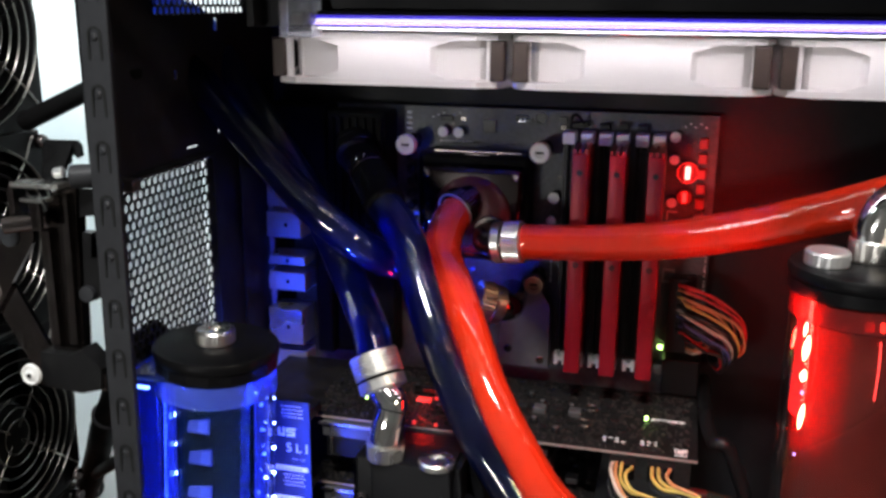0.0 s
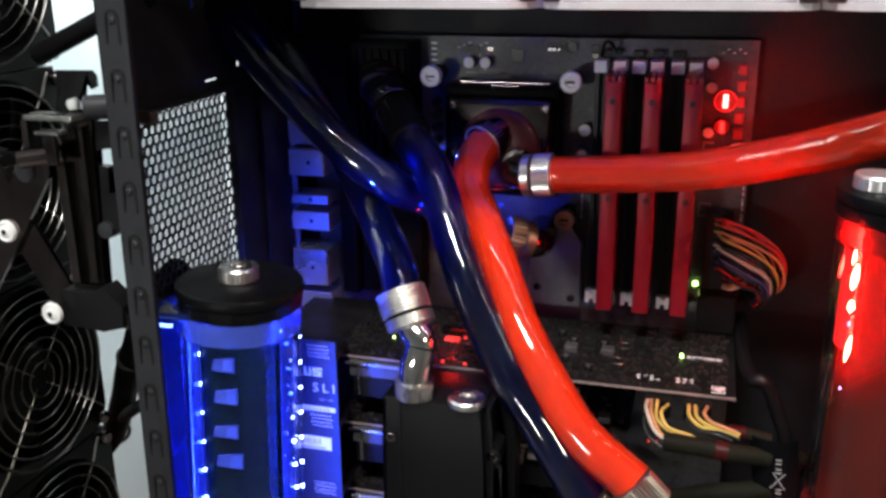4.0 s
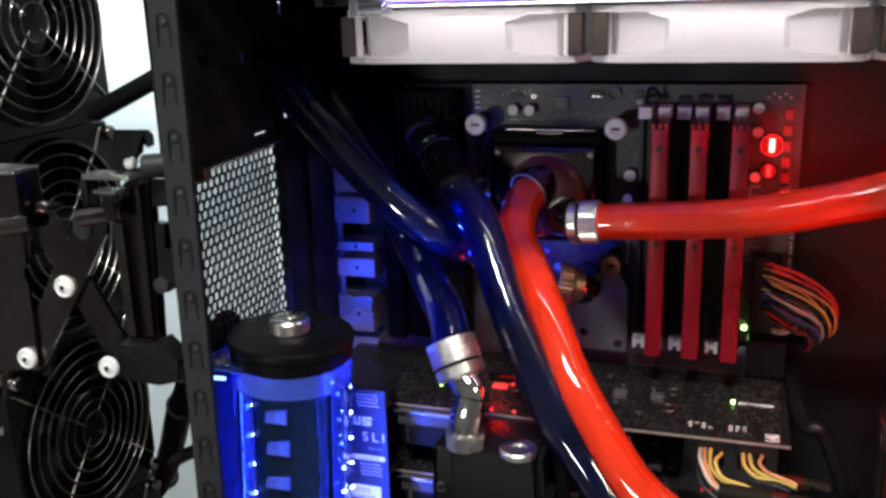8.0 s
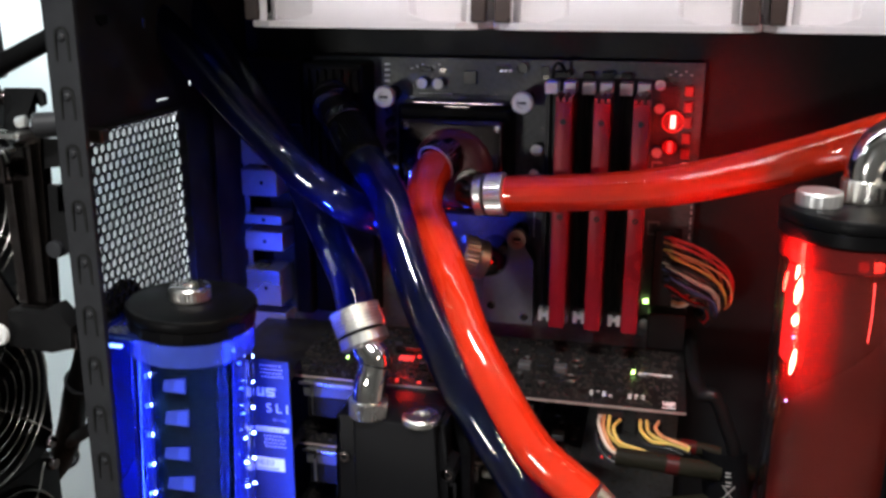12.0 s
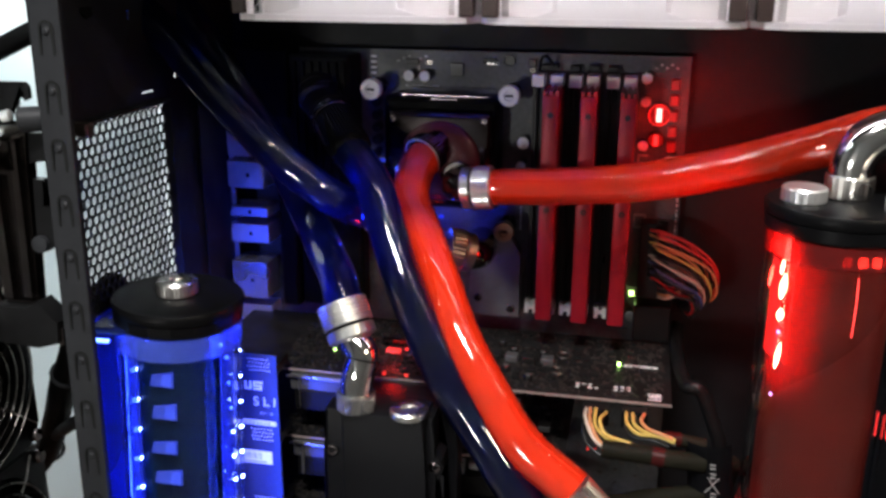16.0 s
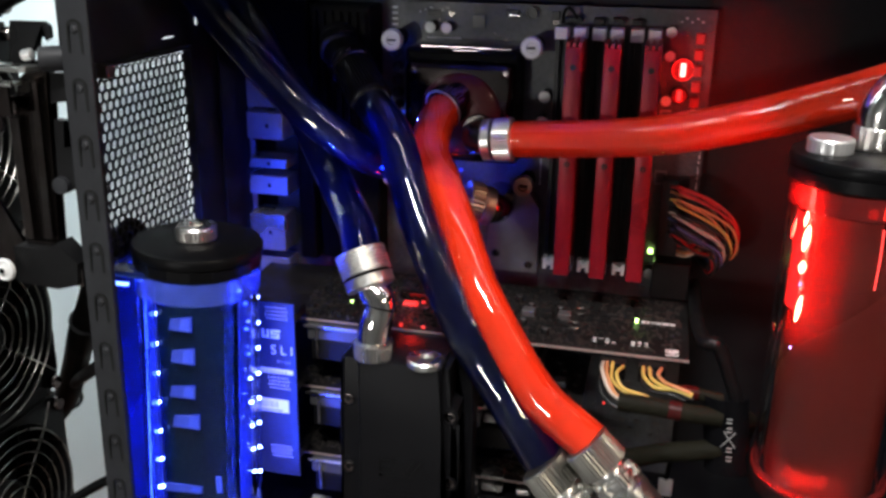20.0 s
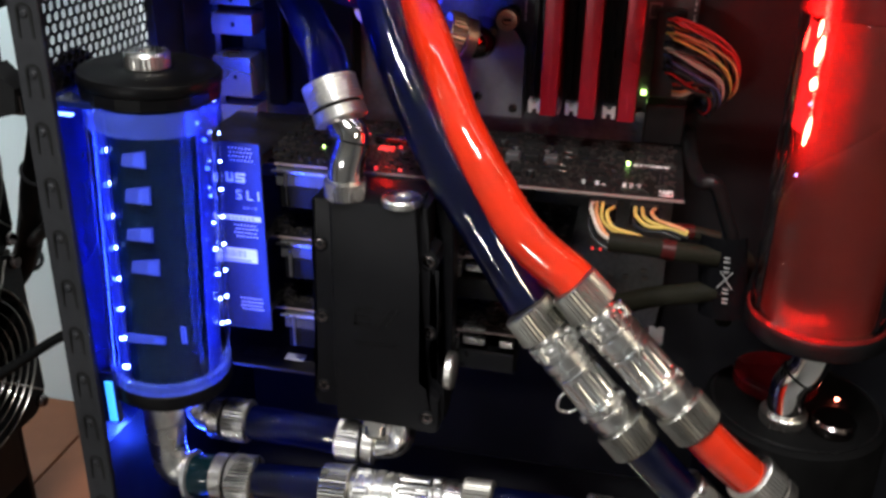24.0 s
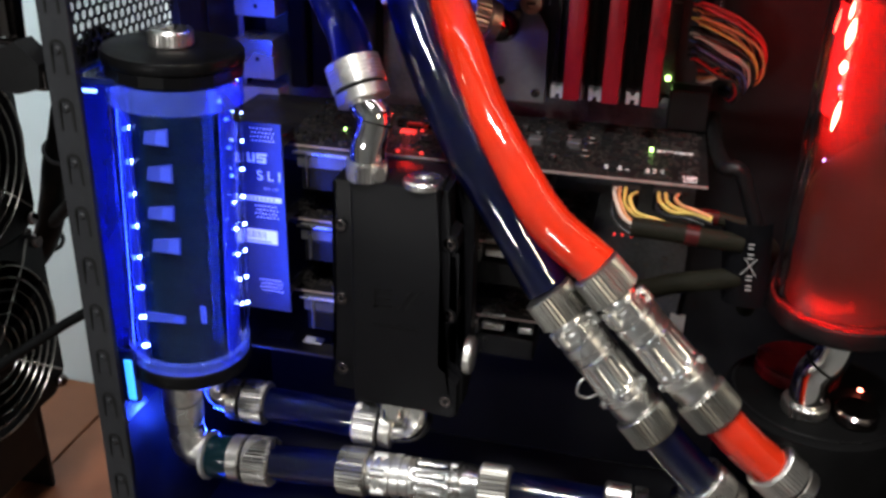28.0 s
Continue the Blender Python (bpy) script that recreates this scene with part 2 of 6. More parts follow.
wood = mat("brown_wood", (0.24, 0.085, 0.04), 0.42, grain=0.25, scale=30, bump=0.1, bump_scale=200, vary=0.25)
room_paint = mat("plain_room_paint", (0.42, 0.417, 0.412), 0.8, grain=0.04, scale=4)
WIRES = [mat("wire_" + n, c, 0.38, grain=0.08) for n, c in (("yellow", (0.68, 0.48, 0.12)), ("orange", (0.62, 0.28, 0.12)), ("white", (0.62, 0.52, 0.42)),
         ("red", (0.6, 0.03, 0.03)), ("black", (0.02, 0.02, 0.02)), ("blue", (0.08, 0.1, 0.25)))]
cable_red = mat("dark_red_cable_band", (0.045, 0.004, 0.004), 0.35, grain=0.3, scale=200, spec=0.3)
sleeve = mat("braided_dark_olive_sleeve", (0.0120, 0.0112, 0.0070), 0.6, spec=0.12, grain=0.4, scale=900, bump=0.5, bump_scale=1800)
fabric = mat("black_fabric_strap", (0.008, 0.008, 0.010), 0.75, spec=0.1, grain=0.3, scale=800, bump=0.3, bump_scale=1500)


dimming_cloth = mat("grey_dimming_cloth", (0.05, 0.052, 0.055), 0.8, grain=0.3, scale=900, spec=0.1)
dimming_cloth.node_tree.nodes["Principled BSDF"].inputs["Alpha"].default_value = 0.30


# ---- building helpers ----
def thing(name, loc, label, category, group="", kind=""):
    ob = new(name)
    ob.empty_display_size = 0.01
    ob.matrix_world = Matrix.Translation(loc)
    return tagged(ob, label, category, group, kind)


def part(name, bm, material, parent=None, label="", smooth=None):
    """Links a bmesh as one mesh object under a thing or a part; its points are in the world's metres."""
    me = bpy.data.meshes.new(name)
    bmesh.ops.recalc_face_normals(bm, faces=bm.faces)
    bm.to_mesh(me)
    bm.free()
    me.materials.append(material)
    if smooth is not None:
        me.shade_smooth()
        me.set_sharp_from_angle(angle=radians(smooth))
    ob = new(name, me)
    if parent is not None:
        ob.parent = parent
        ob.matrix_parent_inverse = parent.matrix_basis.inverted() if parent.parent is None else Matrix.Identity(4)
    if label:
        ob["label"] = label
    return ob


def B():
    return bmesh.new()


def bx(bm, x0, x1, y0, y1, z0, z1, bevel=0.0, seg=2):
    m = Matrix.LocRotScale(((x0 + x1) / 2, (y0 + y1) / 2, (z0 + z1) / 2), None, (abs(x1 - x0), abs(y1 - y0), abs(z1 - z0)))
    made = bmesh.ops.create_cube(bm, size=1, matrix=m)
    if bevel:
        edges = {e for v in made["verts"] for e in v.link_edges}
        bmesh.ops.bevel(bm, geom=list(edges), offset=bevel, segments=seg, profile=0.5, affect="EDGES", clamp_overlap=True)
    return bm


def boxes(bm, rows):
    """Many plain boxes, joined without operators: each row is x0, x1, y0, y1, z0, z1."""
    for x0, x1, y0, y1, z0, z1 in rows:
        v = [bm.verts.new((x, y, z)) for x in (x0, x1) for y in (y0, y1) for z in (z0, z1)]
        for f in ((0, 1, 3, 2), (4, 6, 7, 5), (0, 4, 5, 1), (2, 3, 7, 6), (0, 2, 6, 4), (1, 5, 7, 3)):
            bm.faces.new([v[i] for i in f])
    return bm


def frame_of(axis):
    w = Vector(axis).normalized()
    u = w.cross(Vector((0, 0, 1)) if abs(w.z) < 0.9 else Vector((1, 0, 0))).normalized()
    return u, w.cross(u), w


def lathe(bm, base, axis, profile, seg=32, knurl=None):
    """Turns a profile of (radius, height) round an axis. knurl: (first ring, last ring, depth) of fine grooves."""
    u, v, w = frame_of(axis)
    base = Vector(base)
    rings = []
    for i, (r, h) in enumerate(profile):
        ring = []
        for k in range(seg):
            a = 2 * math.pi * k / seg
            rr = r
            if knurl and knurl[0] <= i <= knurl[1] and k % 2:
                rr = r - knurl[2]
            ring.append(bm.verts.new(base + w * h + (u * math.cos(a) + v * math.sin(a)) * rr))
        rings.append(ring)
    for a, b in zip(rings, rings[1:]):
        for k in range(seg):
            bm.faces.new((a[k], a[(k + 1) % seg], b[(k + 1) % seg], b[k]))
    if profile[0][0] > 1e-5:
        bm.faces.new(rings[0][::-1])
    if profile[-1][0] > 1e-5:
        bm.faces.new(rings[-1])
    return bm


def cyl(bm, p0, p1, r, r1=None, seg=20, chamfer=0.0):
    p0, p1 = Vector(p0), Vector(p1)
    h = (p1 - p0).length
    r1 = r if r1 is None else r1
    prof = [(r, 0), (r1, h)] if not chamfer else [(r - chamfer, 0), (r, chamfer), (r1, h - chamfer), (r1 - chamfer, h)]
    return lathe(bm, p0, p1 - p0, prof, seg)


def spline(points, n=8):
    """A smooth line through the points."""
    p = [Vector(q) for q in points]
    p = [2 * p[0] - p[1], *p, 2 * p[-1] - p[-2]]
    out = []
    for i in range(1, len(p) - 2):
        a, b, c, d = p[i - 1:i + 3]
        for k in range(n):
            t = k / n
            out.append(0.5 * (2 * b + (c - a) * t + (2 * a - 5 * b + 4 * c - d) * t * t + (3 * b - a - 3 * c + d) * t ** 3))
    return out + [p[-2]]


def sweep(bm, points, r, seg=16, n=8, smooth=True, hollow=0.0):
    """A round hose, wire or pipe along a line. hollow: wall thickness shown at open ends."""
    line = spline(points, n) if smooth else [Vector(q) for q in points]
    tang = [(line[min(i + 1, len(line) - 1)] - line[max(i - 1, 0)]).normalized() for i in range(len(line))]
    u = frame_of(tang[0])[0]
    rings = []
    for c, t in zip(line, tang):
        u = (u - t * u.dot(t)).normalized()
        v = t.cross(u)
        rings.append([bm.verts.new(c + (u * math.cos(2 * math.pi * k / seg) + v * math.sin(2 * math.pi * k / seg)) * r) for k in range(seg)])
    for a, b in zip(rings, rings[1:]):
        for k in range(seg):
            bm.faces.new((a[k], a[(k + 1) % seg], b[(k + 1) % seg], b[k]))
    bm.faces.new(rings[0][::-1]), bm.faces.new(rings[-1])
    return bm


def ring(bm, centre, axis, radius, r, seg=40, tube=6):
    """A closed wire ring."""
    u, v, w = frame_of(axis)
    c = Vector(centre)
    rows = []
    for k in range(seg):
        a = 2 * math.pi * k / seg
        d = u * math.cos(a) + v * math.sin(a)
        rows.append([bm.verts.new(c + d * (radius + r * math.cos(2 * math.pi * j / tube)) + w * r * math.sin(2 * math.pi * j / tube)) for j in range(tube)])
    for i in range(seg):
        a, b = rows[i], rows[(i + 1) % seg]
        for j in range(tube):
            bm.faces.new((a[j], b[j], b[(j + 1) % tube], a[(j + 1) % tube]))
    return bm


def prism(bm, outline, place, depth):
    """An outline of (a, b) pushed out by depth; place turns (a, b, d) into a point."""
    lo = [bm.verts.new(place(a, b, 0.0)) for a, b in outline]
    hi = [bm.verts.new(place(a, b, depth)) for a, b in outline]
    bm.faces.new(lo[::-1]), bm.faces.new(hi)
    for i in range(len(lo)):
        j = (i + 1) % len(lo)
        bm.faces.new((lo[i], lo[j], hi[j], hi[i]))
    return bm


def sheet_with_holes(bm, a0, a1, b0, b1, holes, place, depth):
    """A plate of the given thickness with rectangular openings (a0, a1, b0, b1) through it."""
    xs = sorted({a0, a1, *[v for h in holes for v in h[:2]]})
    ys = sorted({b0, b1, *[v for h in holes for v in h[2:]]})
    inside = lambda x, y: any(h[0] < x < h[1] and h[2] < y < h[3] for h in holes)
    solid = {(i, j) for i in range(len(xs) - 1) for j in range(len(ys) - 1) if not inside((xs[i] + xs[i + 1]) / 2, (ys[j] + ys[j + 1]) / 2)}
    verts = {}

    def V(i, j, d):
        if (i, j, d) not in verts:
            verts[i, j, d] = bm.verts.new(place(xs[i], ys[j], d * depth))
        return verts[i, j, d]

    for i, j in solid:
        for d in (0, 1):
            bm.faces.new([V(i, j, d), V(i + 1, j, d), V(i + 1, j + 1, d), V(i, j + 1, d)])
        for di, dj, e in ((-1, 0, ((i, j), (i, j + 1))), (1, 0, ((i + 1, j), (i + 1, j + 1))), (0, -1, ((i, j), (i + 1, j))), (0, 1, ((i, j + 1), (i + 1, j + 1)))):
            if (i + di, j + dj) not in solid:
                bm.faces.new([V(*e[0], 0), V(*e[1], 0), V(*e[1], 1), V(*e[0], 1)])
    return bm


def honeycomb(bm, a0, a1, b0, b1, pitch, web, place, depth):
    """A plate punched with six-sided holes."""
    R = pitch / math.sqrt(3)
    r = R - web / math.sqrt(3)
    row, b = 0, b0
    while b <= b1:
        a = a0 + (pitch / 2 if row % 2 else 0)
        while a <= a1:
            loops = []
            for d in (0.0, depth):
                for rad in (R, r):
                    loops.append([bm.verts.new(place(a + rad * math.sin(math.pi * k / 3), b + rad * math.cos(math.pi * k / 3), d)) for k in range(6)])
            for k in range(6):
                q = (k + 1) % 6
                bm.faces.new((loops[0][k], loops[0][q], loops[1][q], loops[1][k]))
                bm.faces.new((loops[2][k], loops[3][k], loops[3][q], loops[2][q]))
                bm.faces.new((loops[1][k], loops[1][q], loops[3][q], loops[3][k]))
            a += pitch
        b += R * 1.5
        row += 1
    return bm


def lettering(text, parent, m, size, material, name="lettering"):
    cu = bpy.data.curves.new(name, "FONT")
    cu.body, cu.size, cu.extrude = text, size, 0.00005
    cu.align_x, cu.align_y = "CENTER", "CENTER"
    ob = new(name, cu)
    bpy.context.view_layer.update()
    me = bpy.data.meshes.new_from_object(ob.evaluated_get(bpy.context.evaluated_depsgraph_get()))
    bpy.data.objects.remove(ob)
    me.transform(m)
    me.materials.clear()
    me.materials.append(material)
    ob = new(name, me)
    ob.parent = parent
    ob.matrix_parent_inverse = parent.matrix_basis.inverted() if parent.parent is None else Matrix.Identity(4)
    return ob


rnd = random.Random(7)


# ---- the room ----
def slab(name, x0, x1, y0, y1, z0, z1, material, label, category):
    return tagged(part(name, bx(B(), x0, x1, y0, y1, z0, z1), material), label, category, kind="structure")


WALL_Y, DESK_Z = 0.05, -0.135
slab("wall_back", -2.0, 2.0, WALL_Y, WALL_Y + 0.1, -0.9, 1.6, wall_paint, "bright white painted wall behind the computer", "wall")
slab("wall_front", -2.0, 2.0, -2.6, -2.5, -0.9, 1.6, room_paint, "plain painted wall across the room", "wall")
slab("wall_west", -2.1, -2.0, -2.6, WALL_Y + 0.1, -0.9, 1.6, room_paint, "plain painted side wall of the room", "wall")
slab("wall_east", 2.0, 2.1, -2.6, WALL_Y + 0.1, -0.9, 1.6, room_paint, "plain painted side wall of the room", "wall")
slab("ceiling", -2.1, 2.1, -2.6, WALL_Y + 0.1, 1.6, 1.7, room_paint, "plain painted ceiling", "ceiling")
slab("floor", -2.1, 2.1, -2.6, WALL_Y + 0.1, -1.0, -0.9, room_paint, "plain floor of the room", "floor")

desk = thing("desk", (0, -0.1, -0.9), "reddish brown wooden desk of planks under the computer", "desk")
for i in range(12):
    x0 = -0.71 + i * 0.1435
    part("plank", bx(B(), x0, x0 + 0.142, -0.25, WALL_Y - 0.003, DESK_Z - 0.024, DESK_Z, 0.0012), wood, desk)
for x in (-0.66, 0.94):
    for y in (-0.215, -0.03):
        part("leg", bx(B(), x - 0.025, x + 0.025, y - 0.025, y + 0.025, -0.9, DESK_Z - 0.025, 0.003), wood, desk)

# ---- the computer case ----
case = thing("computer_case", (0.1, -0.1, DESK_Z), "open black steel computer case without its side panel", "computer case")
CX0, CX1, CY0, CY1, CZ0, CZ1 = -0.125, 0.375, -0.206, 0.012, -0.10, 0.455
part("motherboard_tray", bx(B(), CX0, CX1, CY1, CY1 + 0.0015, CZ0, CZ1), steel, case)
part("far_side_panel", bx(B(), CX0, CX1, CY1 + 0.022, CY1 + 0.0235, CZ0, CZ1), steel, case)
part("bottom_panel", bx(B(), CX0, CX1, CY0, CY1 - 0.0005, CZ0 - 0.0015, CZ0, 0), steel, case)
part("top_panel", bx(B(), CX0, CX1, CY0, CY1 - 0.0005, CZ1, CZ1 + 0.0015, 0), steel, case)
part("front_panel", bx(B(), CX1, CX1 + 0.0015, CY0, CY1 + 0.0235, CZ0, CZ1), steel, case)
for x in (-0.09, 0.33):
    for y in (-0.18, -0.01):
        part("foot", lathe(B(), (x, y, DESK_Z), (0, 0, 1), [(0.014, 0), (0.017, 0.004), (0.016, CZ0 - DESK_Z - 0.0015)], 20), rubber, case, smooth=40)
MESH = [(-0.184, -0.083, 0.2, 0.309), (-0.130, -0.028, 0.391, 0.428)]
HOLES = MESH + [(-0.113, -0.110, 0.356, 0.361), (-0.066, -0.062, 0.381, 0.388), (-0.068, -0.0645, 0.321, 0.329), (-0.075, -0.0735, 0.258, 0.262),
                (-0.0765, -0.075, 0.238, 0.242), (-0.105, -0.092, 0.3165, 0.3175)]
yz_out = lambda a, b, d: (CX0 - d, a, b)
part("rear_panel", sheet_with_holes(B(), CY0 + 0.013, CY1, CZ0, CZ1, HOLES, yz_out, 0.001), steel, case)
for y0, y1, z0, z1 in MESH:
    part("honeycomb_grille", honeycomb(B(), y0 + 0.0008, y1 - 0.0005, z0 + 0.0015, z1 - 0.001, 0.0057, 0.0013, lambda a, b, d: (CX0 + 0.0008 - d, a, b), 0.0008), steel, case)
# added sheet dims the bright wall seen through the holes
part("dust_filter", bx(B(), CX0 - 0.0050, CX0 - 0.0044, -0.184, -0.083, 0.2, 0.309), dimming_cloth, case, "added see-through grey sheet that dims the view through the grille")
# lip round the lower grille and the stamped ridge above it
part("grille_lip", boxes(B(), [(CX0, CX0 + 0.004, -0.1865, -0.1845, 0.2, 0.311), (CX0, CX0 + 0.004, -0.083, -0.0812, 0.2, 0.311), (CX0, CX0 + 0.005, -0.1865, -0.0812, 0.3095, 0.3112)]), steel, case)
part("clip", bx(B(), CX0, CX0 + 0.012, -0.178, -0.171, 0.306, 0.3125, 0.001), solder, case)
# front flange of the rear panel, with its row of side-panel slots
rail = part("side_rail", bx(B(), -0.1162, -0.1020, CY0, CY0 + 0.0012, CZ0, CZ1, 0.0004), rail_grey, case)
part("rail_return", bx(B(), -0.1033, -0.1022, CY0 + 0.0014, CY0 + 0.0034, CZ0, CZ1), steel, case)
part("rail_web", prism(B(), [(-0.1158, CY0 + 0.0014), (-0.1148, CY0 + 0.0014), (CX0 + 0.0006, CY0 + 0.0145), (CX0 - 0.0004, CY0 + 0.0145)], lambda a, b, d: (a, b, CZ0 + d), CZ1 - CZ0), steel, case)


def slot_mesh():
    bm = B()
    out = []
    for k in range(13):
        a = math.pi * k / 12
        out.append((math.cos(a) * 0.0037, 0.0045 + math.sin(a) * 0.0037))
    inn = [(x * 0.72, 0.0045 + (z - 0.0045) * 0.72) for x, z in out]
    pts = [(0.0037, -0.0065), *out, (-0.0037, -0.0065), (-0.00266, -0.0065), *inn[::-1], (0.00266, -0.0065)]
    prism(bm, pts, lambda a, b, d: (a, -d, b), 0.0003)
    me = bpy.data.meshes.new("slot")
    bmesh.ops.triangulate(bm, faces=[f for f in bm.faces if len(f.verts) > 4])
    bmesh.ops.recalc_face_normals(bm, faces=bm.faces)
    bm.to_mesh(me)
    bm.free()
    me.materials.append(mat("slot_black", (0.002, 0.002, 0.002), 0.7))
    rv = B()
    lathe(rv, (0, 0, 0.0035), (0, -1, 0), [(0.0017, 0), (0.0017, 0.0004), (0.0011, 0.0009)], 10)
    m2 = bpy.data.meshes.new("rivet")
    rv.to_mesh(m2)
    rv.free()
    m2.materials.append(rail_grey)
    return me, m2


slot_me, rivet_me = slot_mesh()
LEAN = pose(0.0, 0.0, 0.33) @ pose(0, 0, 0, 0, 0.76, 0) @ pose(0.0, 0.0, -0.33)
for i in range(22):
    z = 0.4276 - i * 0.02525
    for nm, me in (("slot", slot_me), ("rivet", rivet_me)):
        ob = new(nm, me)
        ob.parent = rail
        ob.location = (-0.1088, CY0 - 0.0001, z)
for ob in case.children:
    if ob.name.startswith("rail_") or ob.name == "side_rail":
        ob.matrix_basis = LEAN
# cross beam under the top, and the frame of the far side
part("cross_beam", bx(B(), -0.1015, CX1 - 0.001, CY0, CY0 + 0.012, 0.4045, 0.4135, 0.0006), rail_grey, case)
part("top_beam", bx(B(), -0.1015, CX1 - 0.001, CY0, CY0 + 0.03, 0.435, 0.4545, 0.0006), steel, case)
part("beam_screw", lathe(B(), (0.062, CY0, 0.409), (0, -1, 0), [(0.0028, 0), (0.0028, 0.0012), (0.0018, 0.0018)], 14), dark_steel, case)
part("bracket_plate", bx(B(), -0.062, -0.0585, -0.15, -0.01, 0.386, 0.434), steel, case)
part("bottom_rail", bx(B(), -0.1015, CX1 - 0.001, CY0, CY0 + 0.0012, CZ0, CZ0 + 0.02, 0.0004), rail_grey, case)
part("port_shield", bx(B(), CX0 + 0.0015, CX0 + 0.0022, -0.046, -0.008, 0.16, 0.318), steel, case)
part("shield_edge", bx(B(), CX0 + 0.0015, CX0 + 0.0050, -0.0070, -0.0055, 0.158, 0.300), alu, case, "bright metal edge of the port shield")

# ---- top radiator, fans and light tube ----
FX0, FZ0, FY0, FS = -0.0572, 0.3585, -0.1384, 0.1205


gap_mat = mat("brown_gap_tone", (0.05, 0.032, 0.026), 0.5, grain=0.2)


def fan_thing(name, label, group, frame_mat, blade_mat, guard=False):
    """A 120 mm fan round its own middle, axis upright."""
    root = thing(name, (0, 0, 0), label, "fan", group)
    bm = B()
    half, hole = 0.0597, 0.0575
    for z0 in (-0.0125, 0.0095):
        n = 48
        lo_o, lo_i, hi_o, hi_i = [], [], [], []
        for k in range(n):
            a = 2 * math.pi * k / n
            c, s = math.cos(a), math.sin(a)
            sq = min(half / max(abs(c), 1e-6), half / max(abs(s), 1e-6), 0.0785)
            for lst, rad, z in ((lo_o, sq, z0), (hi_o, sq, z0 + 0.003), (lo_i, hole, z0), (hi_i, hole, z0 + 0.003)):
                lst.append(bm.verts.new((c * rad, s * rad, z)))
        for k in range(n):
            q = (k + 1) % n
            bm.faces.new((lo_o[k], lo_o[q], hi_o[q], hi_o[k])), bm.faces.new((lo_i[k], hi_i[k], hi_i[q], lo_i[q]))
            bm.faces.new((hi_o[k], hi_o[q], hi_i[q], hi_i[k])), bm.faces.new((lo_o[k], lo_i[k], lo_i[q], lo_o[q]))
    part("frame", bm, frame_mat, root)
    # side walls, flat in the middle and sloping back towards the corners
    for k in range(4):
        turn = Matrix.Rotation(k * math.pi / 2, 4, "Z")
        part("side_wall", prism(B(), [(-0.0500, 0.0125), (-0.0480, 0.0105), (-0.0260, 0.0045), (-0.0220, 0.0), (0.0220, 0.0), (0.0260, 0.0045), (0.0480, 0.0105), (0.0500, 0.0125), (0.0460, 0.0125), (0.0250, 0.0065), (0.0200, 0.0018),
                                      (-0.0200, 0.0018), (-0.0250, 0.0065), (-0.0460, 0.0125)], lambda a, b, d: turn @ Vector((a, -half + 0.0012 + b, d - 0.0096)), 0.0192), frame_mat, root)
        # flat outer panel, cut back at its four corners
        part("outer_panel", prism(B(), [(-0.0345, -0.0094), (0.0345, -0.0094), (0.0235, -0.0058), (0.0235, 0.0058), (0.0345, 0.0094), (-0.0345, 0.0094), (-0.0235, 0.0058), (-0.0235, -0.0058)],
                                  lambda a, b, d: turn @ Vector((a, -half + 0.0004 + d, b)), 0.0007), frame_mat, root)
    for sx in (-1, 1):
        for sy in (-1, 1):
            # added brown block keeps the open corner gap dark
            part("corner_pad", bx(B(), sx * 0.0520, sx * 0.0590, sy * 0.0500, sy * 0.0575, -0.0094, 0.0094, 0.0008), gap_mat, root, "dark brown block added to darken the open corner gap")
            part("corner_post", cyl(B(), (sx * 0.0525, sy * 0.0525, -0.0095), (sx * 0.0525, sy * 0.0525, 0.0095), 0.0030, seg=14), frame_mat, root, smooth=40)
    part("hub", lathe(B(), (0, 0, -0.011), (0, 0, 1), [(0.019, 0), (0.021, 0.002), (0.021, 0.018), (0.019, 0.02)], 28), blade_mat, root, smooth=40)
    for k in range(7):
        bm = B()
        a0 = 2 * math.pi * k / 7
        g = []
        for i in range(6):
            r = 0.0205 + 0.035 * i / 5
            row = []
            for j in range(5):
                a = a0 + (j / 4) * 0.72 + 0.25 * (i / 5)
                row.append(bm.verts.new((math.cos(a) * r, math.sin(a) * r, -0.008 + 0.015 * j / 4)))
            g.append(row)
        for i in range(5):
            for j in range(4):
                bm.faces.new((g[i][j], g[i + 1][j], g[i + 1][j + 1], g[i][j + 1]))
        bmesh.ops.solidify(bm, geom=bm.faces[:], thickness=0.0012)
        part("blade", bm, blade_mat, root, smooth=50)
    if guard:
        guard_frame = part("wire_guard", ring(B(), (0, 0, 0.0165), (0, 0, 1), 0.0106 + 6 * 0.0074, 0.00072, 48, 6), wire_steel, root, smooth=60)
        for i in range(6):
            part("guard_ring", ring(B(), (0, 0, 0.0165), (0, 0, 1), 0.0106 + i * 0.0074, 0.00066, 48, 6), wire_steel, guard_frame, smooth=60)
        for k in range(4):
            a = math.pi / 4 + k * math.pi / 2 + 0.1
            c, s = math.cos(a), math.sin(a)
            part("guard_spoke", sweep(B(), [(c * 0.006, s * 0.006, 0.0152), (c * 0.04, s * 0.04, 0.0152), (c * 0.058, s * 0.058, 0.0152), (c * 0.066, s * 0.066, 0.0138), (c * 0.073, s * 0.073, 0.0132)], 0.00066, 6, 3), wire_steel, guard_frame, smooth=60)
        for k in range(4):
            a = math.pi / 4 + k * math.pi / 2
            c, s = math.cos(a) * 0.0742, math.sin(a) * 0.0742
            part("bolt", lathe(B(), (c, s, 0.0125), (0, 0, 1), [(0.0045, 0), (0.0045, 0.003), (0.0035, 0.0045)], 14), dark_steel, root, smooth=40)
    return root


